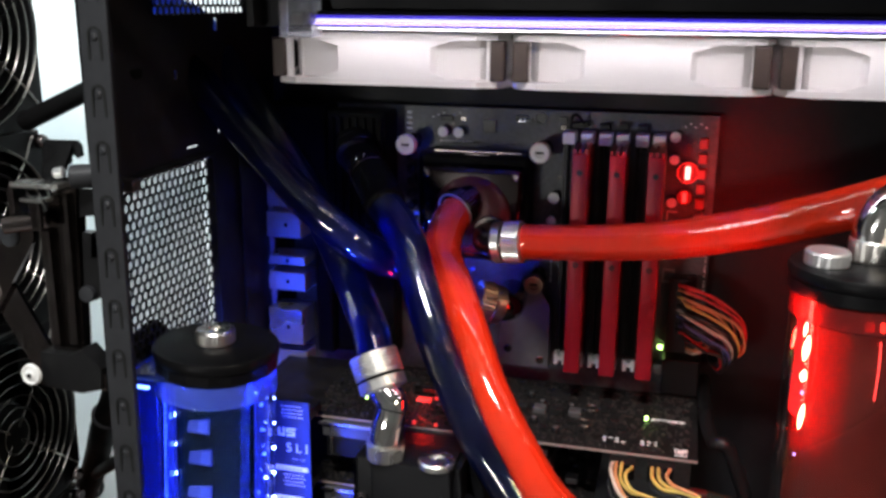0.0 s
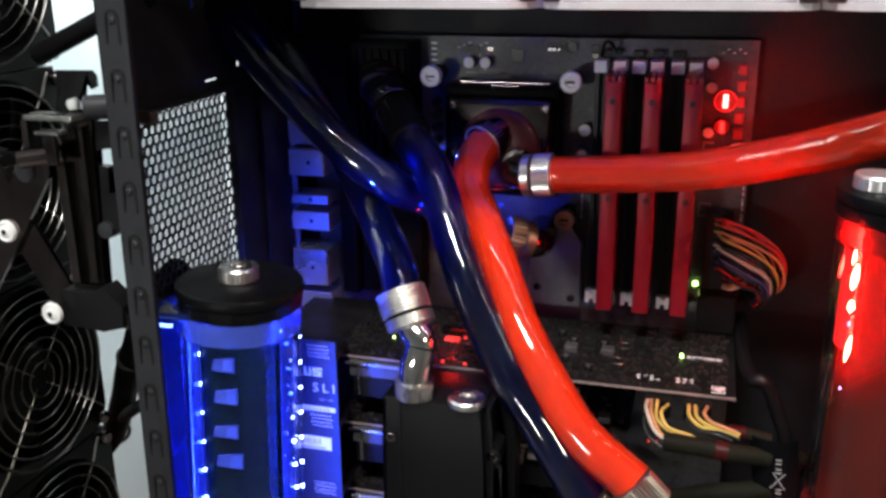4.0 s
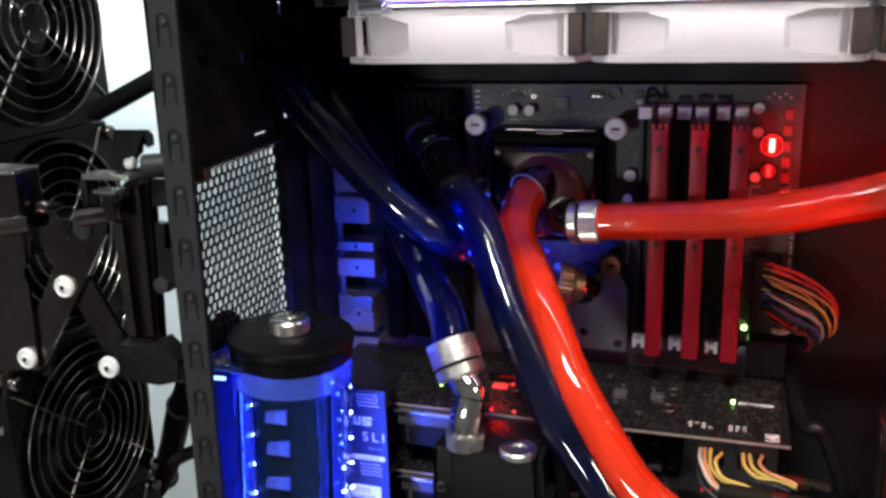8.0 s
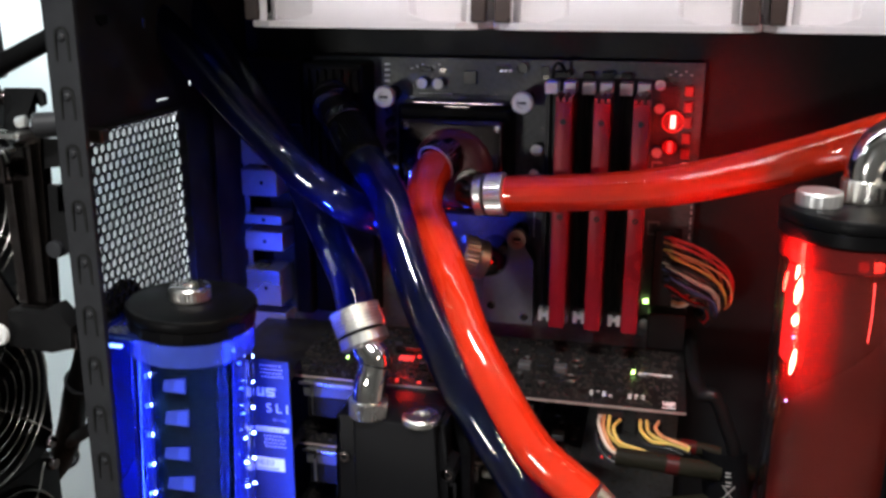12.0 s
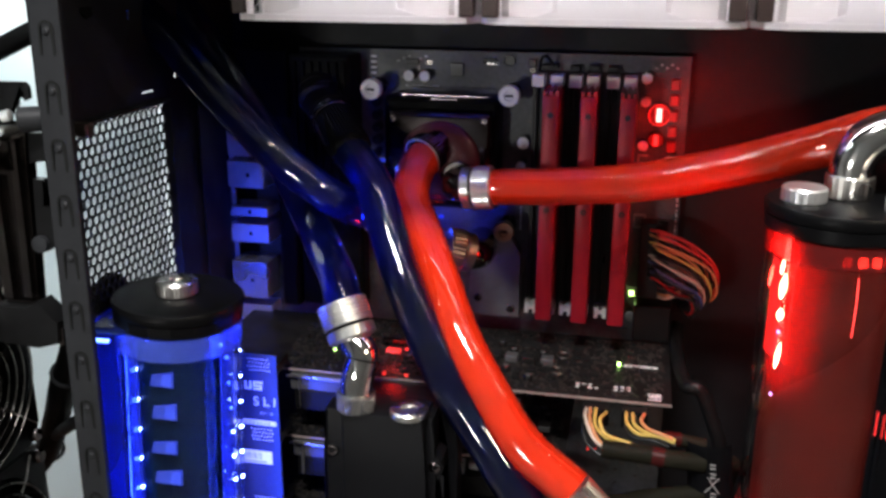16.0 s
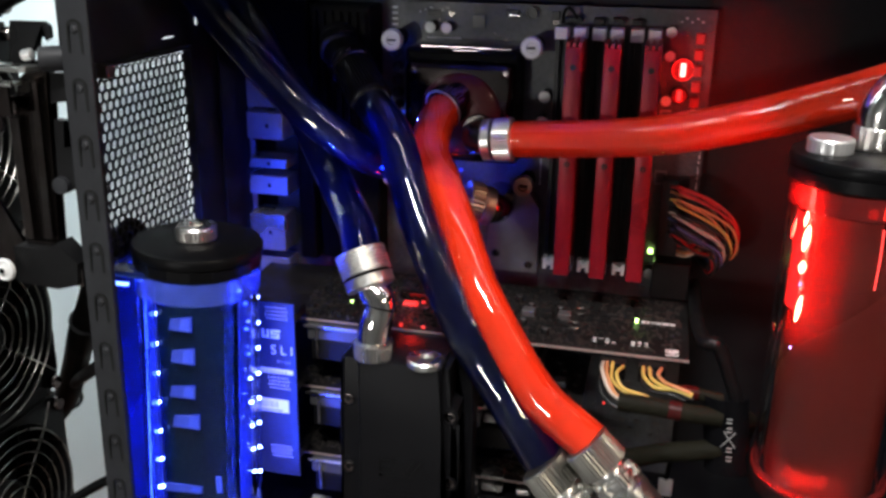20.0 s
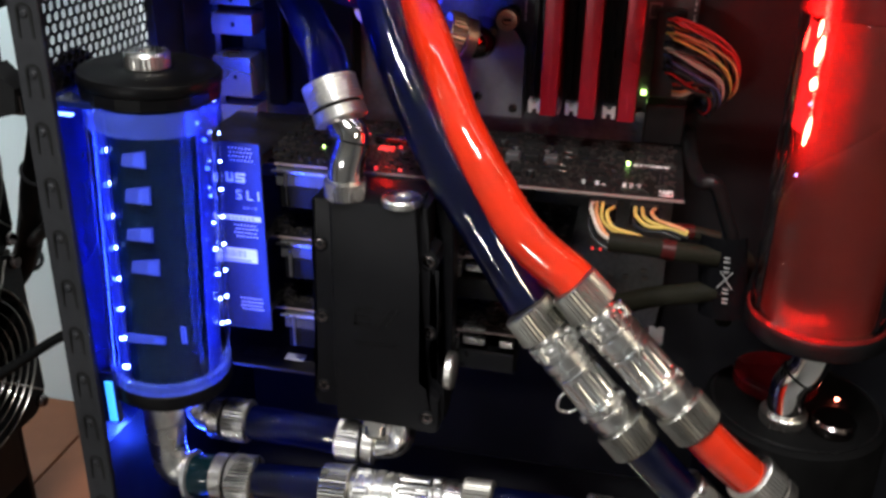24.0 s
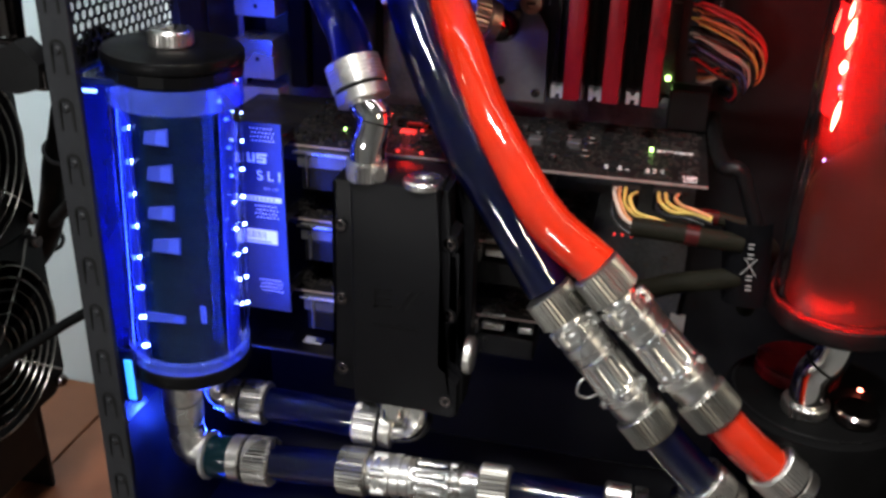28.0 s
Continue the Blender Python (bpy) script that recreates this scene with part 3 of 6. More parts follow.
white_fan = fan_thing("radiator_fan", "white plastic case fan under the top radiator", "top radiator fans", white_plastic, white_plastic)
white_fan.matrix_basis = pose(FX0 + FS / 2, FY0 + 0.0597, FZ0 + 0.0125)
for i in (1, 2):
    copy_thing(white_fan, pose(FX0 + FS * (i + 0.5), FY0 + 0.0597, FZ0 + 0.0125, 0, 0, 90 * i))

rad = thing("top_radiator", (0.123, -0.08, 0.386), "black triple fan radiator fixed under the case top", "radiator")
part("core", bx(B(), FX0 - 0.004, 0.335, FY0 + 0.004, FY0 + 0.116, 0.3905, 0.427), black_plastic, rad)
part("side_plate", bx(B(), FX0 - 0.006, 0.337, FY0 + 0.0005, FY0 + 0.0035, 0.3855, 0.431, 0.0006), steel, rad)
part("side_plate", bx(B(), FX0 - 0.006, 0.337, FY0 + 0.1165, FY0 + 0.1195, 0.3855, 0.431, 0.0006), steel, rad)
part("fin_stack", boxes(B(), [(FX0 - 0.002 + i * 0.003, FX0 - 0.0012 + i * 0.003, FY0 + 0.006, FY0 + 0.114, 0.388, 0.3904) for i in range(128)]), heatsink_grey, rad)

lt = thing("light_tube", (0.13, -0.15, 0.386), "glowing white and violet light tube along the top radiator", "light tube")
part("glass_tube", cyl(B(), (-0.026, -0.150, 0.3895), (0.34, -0.150, 0.3895), 0.0007, seg=16), tube_glow, lt, "glowing white and violet tube", smooth=40)
part("tube_casing", boxes(B(), [(-0.026, 0.34, -0.1512, -0.1488, 0.3904, 0.3917), (-0.026, 0.34, -0.1512, -0.1488, 0.3873, 0.3886)]), tube_rim, lt)
part("mounting_strip", bx(B(), -0.028, 0.34, -0.1465, -0.1392, 0.3866, 0.3935, 0.0004), rubber, lt)
part("mounting_lip", bx(B(), -0.028, 0.34, -0.1475, -0.1392, 0.3848, 0.3863, 0.0004), alu, lt, "pale metal lip")
part("end_block", bx(B(), -0.0425, -0.0265, -0.157, -0.141, 0.3815, 0.3985, 0.001), acrylic_block, lt, "clear acrylic end block")
part("lamp_cap", bx(B(), -0.038, -0.031, -0.152, -0.147, 0.3870, 0.3925, 0.001), dark_steel, lt)

# ---- hoses and fittings ----
HOSE_R = 0.0098


def hose(label, points, material, radius=HOSE_R, name="hose"):
    """A clear-walled hose with its coolant inside."""
    t = thing(name, points[0], label, "hose")
    part("coolant", sweep(B(), points, radius - 0.0016, 24, 8), material, t, smooth=60)
    part("wall", sweep(B(), points, radius, 32, 8), red_wall if material is red_hose else blue_wall, t, "clear glossy hose wall", smooth=60).visible_shadow = False
    return t


def compression_fitting(base, axis, label, length=0.021, r=0.0122, group="hose fittings", metal=None, ribs=0):
    """A knurled collar with a dark seal and a plain ring, whose foot is at base."""
    w = Vector(axis).normalized()
    base = Vector(base)
    t = thing("hose_fitting", base, label, "fitting", group)
    part("ring", lathe(B(), base, w, [(r - 0.0012, 0), (r - 0.0004, 0.0005), (r - 0.0004, length * 0.28), (r - 0.0012, length * 0.3)], 48), metal or nickel, t, smooth=30)
    part("seal", lathe(B(), base + w * length * 0.3, w, [(r - 0.0016, 0), (r - 0.0016, length * 0.07)], 32), rubber, t)
    if ribs:
        prof = [(r - 0.001, 0)] + [q for i in range(ribs) for q in ((r, length * 0.63 * (i + 0.15) / ribs), (r, length * 0.63 * (i + 0.6) / ribs), (r - 0.0006, length * 0.63 * (i + 0.75) / ribs), (r - 0.0006, length * 0.63 * (i + 0.98) / ribs))] + [(r - 0.002, length * 0.63)]
        part("collar", lathe(B(), base + w * length * 0.37, w, prof, 56), metal or nickel, t, smooth=30)
        return t
    part("collar", lathe(B(), base + w * length * 0.37, w, [(r - 0.001, 0), (r, 0.0006), (r, length * 0.57), (r - 0.0008, length * 0.6), (r - 0.002, length * 0.63)], 88, (1, 2, 0.00045)), metal or nickel, t)
    return t


A_LINE = [(0.0535, -0.0625, 0.2646), (0.0720, -0.0640, 0.2665), (0.0985, -0.0680, 0.2690), (0.1427, -0.0800, 0.2765), (0.1819, -0.0970, 0.2895),
          (0.2060, -0.1090, 0.2995), (0.2240, -0.1160, 0.3070), (0.2420, -0.1180, 0.3140), (0.2640, -0.1150, 0.3190)]
hose("glossy red hose from the processor block to the red reservoir", A_LINE, red_hose, 0.0104)
B_LINE = [(0.0195, -0.0365, 0.2790), (0.0168, -0.0440, 0.2750), (0.0138, -0.0520, 0.2690), (0.0135, -0.0600, 0.2600), (0.0160, -0.0680, 0.2525), (0.0240, -0.0800, 0.2438), (0.0398, -0.1035, 0.2235), (0.0552, -0.1240, 0.1997),
          (0.0731, -0.1390, 0.1774), (0.0928, -0.1500, 0.1548), (0.1195, -0.1575, 0.1370)]
hose("glossy red hose curving down to a quick coupling", B_LINE, red_hose, 0.0109)
C_LINE = [(-0.0500, -0.0320, 0.3080), (-0.0270, -0.0620, 0.2890), (-0.0030, -0.0840, 0.2700), (0.0072, -0.0962, 0.2530), (0.0217, -0.1133, 0.2260), (0.0366, -0.1265, 0.2021),
          (0.0530, -0.1380, 0.1785), (0.0725, -0.1465, 0.1545), (0.0970, -0.1560, 0.1225)]
hose("glossy blue-black hose curving down to a quick coupling", C_LINE, blue_hose, 0.0106)
D_LINE = [(-0.1500, -0.0900, 0.3790), (-0.1421, -0.0900, 0.3711), (-0.1147, -0.0900, 0.3448), (-0.0908, -0.0900, 0.3184), (-0.0663, -0.0910, 0.2938), (-0.0463, -0.0930, 0.2774), (-0.0277, -0.0900, 0.2632), (-0.0148, -0.0740, 0.2509), (0.0000, -0.0520, 0.2430)]
hose("glossy blue-black hose from the rear opening to the processor block", D_LINE, blue_hose, 0.0098)
E_LINE = [(-0.1450, -0.0490, 0.3850), (-0.1298, -0.0500, 0.3639), (-0.1055, -0.0520, 0.3310), (-0.0855, -0.0560, 0.3033), (-0.0699, -0.0590, 0.2823), (-0.0582, -0.0630, 0.2646), (-0.0442, -0.0740, 0.2462), (-0.0241, -0.1020, 0.2326), (-0.0118, -0.1200, 0.2248), (-0.0035, -0.1345, 0.2130)]
hose("glossy blue-black hose from the rear opening to the card bridge block", E_LINE, blue_hose, 0.0100)

# red hose ends
compression_fitting((0.0445, -0.0618, 0.2637), (1, -0.08, 0.1), "bright nickel fitting on the processor block holding the red hose", 0.0175, 0.0122, metal=silver)
f = thing("elbow_fitting", (0.036, -0.04, 0.262), "dark chrome elbow on the processor block", "fitting", "elbow fittings")
part("elbow", sweep(B(), [(0.036, -0.030, 0.263), (0.036, -0.045, 0.263), (0.039, -0.058, 0.263), (0.0455, -0.0618, 0.2635)], 0.0078, 20, 6), black_chrome, f, smooth=50)
part("collar", lathe(B(), (0.036, -0.030, 0.263), (0, -1, 0), [(0.010, 0), (0.0104, 0.001), (0.0104, 0.006), (0.0095, 0.007)], 40, (1, 2, 0.0004)), black_chrome, f)
f = thing("hose_fitting", (0.0215, -0.032, 0.2815), "dark chrome fitting holding the red hose on the block lid", "fitting", "hose fittings")
AXB = Vector((-0.0050, -0.0110, -0.0050))
part("barrel", lathe(B(), (0.0222, -0.0315, 0.2822), AXB, [(0.0088, -0.0020), (0.0088, 0.0050), (0.0100, 0.0055)], 36), black_chrome, f, smooth=40)
part("collar", lathe(B(), (0.0195, -0.0370, 0.2797), AXB, [(0.0112, 0), (0.0122, 0.0006), (0.0122, 0.0060), (0.0117, 0.0068)], 72, (1, 2, 0.0003)), black_chrome, f)
part("rim", ring(B(), (0.0162, -0.0440, 0.2765), AXB, 0.0117, 0.0006, 40, 6), nickel, f, "bright rim")
f = compression_fitting((-0.0500, -0.0320, 0.3080), (0.034, -0.040, -0.027), "black fitting over the end of the blue-black hose", 0.0560, 0.0124, metal=matte_black)
part("rim", ring(B(), (-0.0480, -0.0350, 0.3070), (0.034, -0.040, -0.027), 0.0125, 0.0005, 40, 5), dark_steel, f, "thin bright rim")
part("rim", ring(B(), (-0.0360, -0.0490, 0.2972), (0.034, -0.040, -0.027), 0.0125, 0.0005, 40, 5), dark_steel, f, "thin bright rim")
f = thing("elbow_fitting", (0.232, -0.133, 0.2865), "polished chrome elbow on the cap of the red reservoir", "fitting", "elbow fittings")
part("collar", lathe(B(), (0.2320, -0.133, 0.2865), (0, 0, 1), [(0.0098, 0), (0.0104, 0.0006), (0.0104, 0.0095), (0.0098, 0.0105)], 40, (1, 2, 0.0003)), nickel, f)
part("elbow", sweep(B(), [(0.232, -0.133, 0.297), (0.2325, -0.133, 0.3035), (0.237, -0.133, 0.3115), (0.245, -0.132, 0.3160), (0.256, -0.130, 0.3170)], 0.0096, 24, 6), chrome, f, smooth=50)
part("collar", lathe(B(), (0.256, -0.130, 0.317), (1, 0.05, 0), [(0.0112, 0), (0.0118, 0.0006), (0.0118, 0.015), (0.011, 0.016)], 60, (1, 2, 0.0004)), nickel, f)
# card bridge elbow
f = thing("elbow_fitting", (0.0060, -0.1485, 0.165), "polished chrome double elbow on the black card bridge block", "fitting", "elbow fittings")
part("collar", lathe(B(), (0.0060, -0.1485, 0.1650), (0, 0, 1), [(0.0094, 0), (0.0102, 0.0008), (0.0102, 0.0088), (0.0096, 0.0098)], 72, (1, 2, 0.0004)), nickel, f, smooth=20)
part("elbow", sweep(B(), [(0.0060, -0.1485, 0.1740), (0.0065, -0.1480, 0.1815), (0.0085, -0.1458, 0.1900), (0.0080, -0.1438, 0.1950), (0.0045, -0.1418, 0.1985), (0.0020, -0.1398, 0.2015)], 0.0086, 24, 6), chrome, f, smooth=50)
part("elbow_joint", ring(B(), (0.0087, -0.1450, 0.1917), (0.15, 0.3, 0.94), 0.0084, 0.0006, 32, 6), rubber, f)
compression_fitting((0.0025, -0.1403, 0.2000), (-0.42, 0.33, 0.84), "bright ribbed nickel fitting on the blue-black hose", 0.020, 0.0133, metal=silver, ribs=7)


def fluted(bm, base, axis, r, h, flutes, depth):
    """A sleeve with long grooves cut into it, rounded off at both ends."""
    u, v, w = frame_of(axis)
    base = Vector(base)
    seg = flutes * 6
    cut = (0, 0, 0.35, 1, 1, 0.35)
    rows = []
    for hh, k, rim in ((0, 0, -0.0006), (0.0006, 0, 0), (0.0022, 0, 0), (0.0034, 1, 0), (h - 0.0034, 1, 0), (h - 0.0022, 0, 0), (h - 0.0006, 0, 0), (h, 0, -0.0006)):
        rows.append([bm.verts.new(base + w * hh + (u * math.cos(2 * math.pi * i / seg) + v * math.sin(2 * math.pi * i / seg)) * (r + rim - depth * k * cut[i % 6])) for i in range(seg)])
    for a, b in zip(rows, rows[1:]):
        for i in range(seg):
            bm.faces.new((a[i], a[(i + 1) % seg], b[(i + 1) % seg], b[i]))
    bm.faces.new(rows[0][::-1]), bm.faces.new(rows[-1])
    return bm


def quick_coupling(p0, p1, label):
    """A two-part hose coupling between two points, with knurled collars, a lug ring and fluted sleeves."""
    p0, p1 = Vector(p0), Vector(p1)
    w = (p1 - p0).normalized()
    L = (p1 - p0).length
    t = thing("quick_coupling", p0, label, "coupling", "quick couplings")
    P = lambda s: p0 + w * (L * s)
    part("collar", lathe(B(), P(0), w, [(0.0112, 0), (0.0126, 0.0008), (0.0130, L * 0.165), (0.0120, L * 0.172)], 76, (1, 2, 0.0006)), collar_grey, t)
    part("neck", lathe(B(), P(0.173), w, [(0.0096, 0), (0.0100, L * 0.01), (0.0100, L * 0.030), (0.0090, L * 0.036), (0.0090, L * 0.055)], 48), silver, t, smooth=30)
    lug = part("lug_ring", lathe(B(), P(0.222), w, [(0.0100, 0), (0.0112, 0.0009), (0.0114, L * 0.030), (0.0102, L * 0.036), (0.0102, L * 0.052), (0.0113, L * 0.058), (0.0113, L * 0.085), (0.0104, L * 0.092)], 56), silver, t, smooth=30)
    u, v, _ = frame_of(w)
    for k in range(6):
        d = (u * math.cos(k * math.pi / 3 + 0.35) + v * math.sin(k * math.pi / 3 + 0.35)) * 0.0105
        part("locking_lug", cyl(B(), P(0.205) + d, P(0.300) + d, 0.0024, seg=10, chamfer=0.0008), silver, lug, smooth=40)
    part("socket", lathe(B(), P(0.316), w, [(0.0106, 0), (0.0116, 0.0008), (0.0116, L * 0.055), (0.0105, L * 0.060), (0.0105, L * 0.070), (0.0113, L * 0.076), (0.0113, L * 0.105), (0.0107, L * 0.110)], 56), silver, t, smooth=30)
    part("fluted_sleeve", fluted(B(), P(0.428), w, 0.0114, L * 0.235, 10, 0.0016), silver, t, smooth=35)
    part("stop_ring", lathe(B(), P(0.664), w, [(0.0104, 0), (0.0117, 0.0008), (0.0117, L * 0.042), (0.0108, L * 0.048), (0.0104, L * 0.052)], 56), silver, t, smooth=30)
    for k in range(5):
        d = (u * math.cos(k * 1.257 + 0.9) + v * math.sin(k * 1.257 + 0.9)) * 0.0112
        part("release_bump", cyl(B(), P(0.655) + d, P(0.700) + d, 0.0021, seg=10, chamfer=0.0008), silver, t, smooth=40)
    part("lip", lathe(B(), P(0.717), w, [(0.0100, 0), (0.0111, 0.0008), (0.0111, L * 0.060), (0.0104, L * 0.075), (0.0104, L * 0.100)], 56), silver, t, smooth=30)
    part("collar", lathe(B(), P(0.818), w, [(0.0118, 0), (0.0130, 0.001), (0.0128, L * 0.16), (0.0112, L * 0.175)], 76, (1, 2, 0.0006)), collar_grey, t)
    return t


quick_coupling((0.1175, -0.1595, 0.1375), (0.1830, -0.1700, 0.0740), "silver metal quick coupling joining two lengths of red hose")
qc = quick_coupling((0.0970, -0.1595, 0.1225), (0.1560, -0.1700, 0.0595), "silver metal quick coupling joining two lengths of blue-black hose")
part("release_tab", sweep(B(), [(0.1195, -0.1685, 0.0850), (0.1165, -0.1710, 0.0820), (0.1165, -0.1715, 0.0765), (0.1215, -0.1700, 0.0745), (0.1260, -0.1690, 0.0770)], 0.0007, 8, 5), silver, qc, "bent wire release tab", smooth=50)
hose("short red hose below the quick coupling", [(0.1800, -0.1692, 0.0760), (0.1930, -0.1705, 0.0640), (0.2070, -0.1690, 0.0520), (0.2150, -0.1670, 0.0450)], red_hose)
hose("short blue-black hose below the quick coupling", [(0.1560, -0.1692, 0.0600), (0.1700, -0.1700, 0.0460), (0.1850, -0.1680, 0.0300)], blue_hose)
compression_fitting((0.2230, -0.1645, 0.0370), (-0.65, -0.12, 0.62), "silver knurled fitting at the pump end of the red hose", 0.022, 0.0132)
compression_fitting((0.1930, -0.1660, 0.0220), (-0.65, -0.12, 0.65), "silver knurled fitting at the end of the blue-black hose", 0.022, 0.0132)
f = thing("elbow_fitting", (0.2232, -0.164, 0.036), "chrome elbow turning down to the pump", "fitting", "elbow fittings")
part("elbow", sweep(B(), [(0.2225, -0.1645, 0.0375), (0.229, -0.162, 0.030), (0.234, -0.158, 0.018), (0.235, -0.152, 0.006)], 0.0088, 20, 6), chrome, f, smooth=50)
f = thing("elbow_fitting", (0.194, -0.165, 0.02), "chrome elbow turning down to the case floor", "fitting", "elbow fittings")
part("elbow", sweep(B(), [(0.1925, -0.1662, 0.0222), (0.199, -0.164, 0.014), (0.202, -0.160, 0.000), (0.202, -0.155, -0.015)], 0.0088, 20, 6), chrome, f, smooth=50)


# ---- reservoirs ----
def shell(bm, c, r0, r1, z0, z1, a0=0, a1=360, n=56):
    """A round wall, whole or from one bearing to another (degrees), with its thickness."""
    whole = a1 - a0 >= 360
    m = n if whole else max(6, int(n * (a1 - a0) / 360))
    rows = []
    for r, z in ((r1, z0), (r1, z1), (r0, z1), (r0, z0)):
        rows.append([bm.verts.new((c[0] + math.cos(radians(a0 + (a1 - a0) * k / m)) * r, c[1] + math.sin(radians(a0 + (a1 - a0) * k / m)) * r, z)) for k in range(m if whole else m + 1)])
    for p, q in zip(rows, rows[1:] + rows[:1]):
        for k in range(m):
            j = (k + 1) % len(p)
            bm.faces.new((p[k], p[j], q[j], q[k]))
    if not whole:
        bm.faces.new([p[0] for p in rows]), bm.faces.new([p[-1] for p in rows][::-1])
    return bm


def reservoir(c, z0, z1, label, liquid, level, core, band, band_h, wide=0.0, foot=0.0017):
    """A tube reservoir with black caps; z0, z1: underside and top of the whole."""
    x, y = c
    t = thing("reservoir", (x, y, z0), label, "reservoir", "coolant reservoirs")
    part("base_cap", lathe(B(), (x, y, z0), (0, 0, 1), [(0.0295, 0), (0.0318, 0.002), (0.0318, 0.0085), (0.0312, 0.0095), (0.0306, 0.0098)], 56), cap_black, t, smooth=35)
    part("base_ring", shell(B(), c, 0.0270, 0.0312, z0 + 0.0099, z0 + 0.0099 + foot), band, t, "clear ring above the base, the lights' glow put into its colour", smooth=35).visible_shadow = False
    part("top_cap", lathe(B(), (x, y, z1 - 0.0125), (0, 0, 1), [(0.0314, 0.0064), (0.0324, 0.0068), (0.0327, 0.0080), (0.0327, 0.0108), (0.0320, 0.0120), (0.0290, 0.0122), (0.0284, 0.0125)], 56), cap_black, t, smooth=35)
    part("cap_skirt", lathe(B(), (x, y, z1 - 0.0125), (0, 0, 1), [(0.0306, -0.0004), (0.0316, 0), (0.0321, 0.0006), (0.0321, 0.0062)], 18 if wide else 56), cap_black, t, smooth=14)
    part("tube", shell(B(), c, 0.0268, 0.0303 + wide, z0 + 0.0100 + foot, z1 - 0.0131), acrylic, t, "clear acrylic tube", smooth=40).visible_shadow = False
    part("coolant", lathe(B(), (x, y, z0 + 0.0100), (0, 0, 1), [(core, 0), (core, level - z0 - 0.0100)], 48), liquid, t, smooth=40)
    part("top_ring", shell(B(), c, 0.0305 + wide, 0.0310 + wide, z1 - 0.0131 - band_h, z1 - 0.0131), band, t, "clear ring under the cap, the lights' glow put into its colour", smooth=40).visible_shadow = False
    part("top_ring_edge", ring(B(), (x, y, z1 - 0.0131 - band_h), (0, 0, 1), 0.0308 + wide, 0.0005, 64, 6), acrylic, t, "bright cut edge of the clear ring", smooth=60)
    return t


BR, RR = (-0.0868, -0.1575), (0.2290, -0.1400)
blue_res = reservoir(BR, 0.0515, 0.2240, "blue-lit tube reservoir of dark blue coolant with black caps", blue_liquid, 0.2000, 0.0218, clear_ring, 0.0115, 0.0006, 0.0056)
# added half shells, tinted blue for light at the tube's edges
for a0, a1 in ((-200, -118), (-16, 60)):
    part("lit_wall", shell(B(), BR, 0.0256, 0.0264, 0.0640, 0.1985, a0, a1), blue_band, blue_res, "added inner shell tinted blue for the lit edge of the wall", smooth=40).visible_shadow = False
# added emitting shell puts in the glow round the blue lights
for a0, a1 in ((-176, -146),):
    part("glowing_tape", shell(B(), BR, 0.0225, 0.0229, 0.0640, 0.1985, a0, a1), blue_halo, blue_res, "added shell glowing blue behind the lights", smooth=40)
# added emitters that brighten the ring under the cap
for a in (-165, -148, -20, 30, 90, 150):
    q = (BR[0] + math.cos(radians(a)) * 0.0285, BR[1] + math.sin(radians(a)) * 0.0285)
    part("ring_light", lathe(B(), (q[0], q[1], 0.2030), (0, 0, 1), [(0.0003, 0), (0.0007, 0.0005), (0.0003, 0.0014)], 8), led_blue, blue_res, "tiny added blue light brightening the ring", smooth=60)
blue_res.matrix_world = pose(BR[0] - 0.0057, BR[1], 0.0515, 0, 2.7, 0)
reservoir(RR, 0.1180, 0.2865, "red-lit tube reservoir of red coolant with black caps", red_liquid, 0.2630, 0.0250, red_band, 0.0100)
p = thing("filler_plug", (-0.085, -0.157, 0.2240), "nickel filler plug on the cap of the blue reservoir", "plug", "filler plugs")
part("plug", lathe(B(), (-0.085, -0.157, 0.2240), (0, 0, 1), [(0.0100, 0), (0.0104, 0.0006), (0.0104, 0.0062), (0.0094, 0.0074), (0.004, 0.0074), (0.0036, 0.006), (0.0001, 0.006)], 64, (1, 2, 0.0003)), nickel, p, smooth=20)
for x, y, lab in ((0.2117, -0.1444, "nickel filler plug on the red reservoir, glowing red in its light"), (0.2520, -0.1560, "second nickel plug on the cap of the red reservoir")):
    p = thing("filler_plug", (x, y, 0.2865), lab, "plug", "filler plugs")
    part("plug", lathe(B(), (x, y, 0.2865), (0, 0, 1), [(0.0094, 0), (0.0098, 0.0005), (0.0098, 0.0055), (0.009, 0.0065)], 48, (1, 2, 0.0003)), alu, p, smooth=20)

# blue light on the surface is put into this base colour
blue_plate = mat("blue_light_tint", (0.009, 0.016, 0.10), 0.25, grain=0.1, scale=60, coat=0.5)
# blue light strips behind the blue reservoir, and the acrylic holder beside it, coloured as lit
def light_strip(label, points, size, led, pad=None, group="light strips"):
    """Small lamps along a tape."""
    t = thing("light_strip", points[0], label, "light strip", group)
    bm = B()
    a, b = Vector(points[0]), Vector(points[-1])
    d = (b - a).normalized() * 0.008
    sweep(bm, [a - d + Vector((0, 0.0018, 0)), b + d + Vector((0, 0.0018, 0))], 0.0002, 6, 1, False)
    part("tape", bm, blue_plate, t)
    for q in points:
        part("lamp", bx(B(), q[0] - size, q[0] + size, q[1] - 0.0008, q[1] + 0.0008, q[2] - size * 0.8, q[2] + size * 0.8, 0.0003), led, t)
    return t


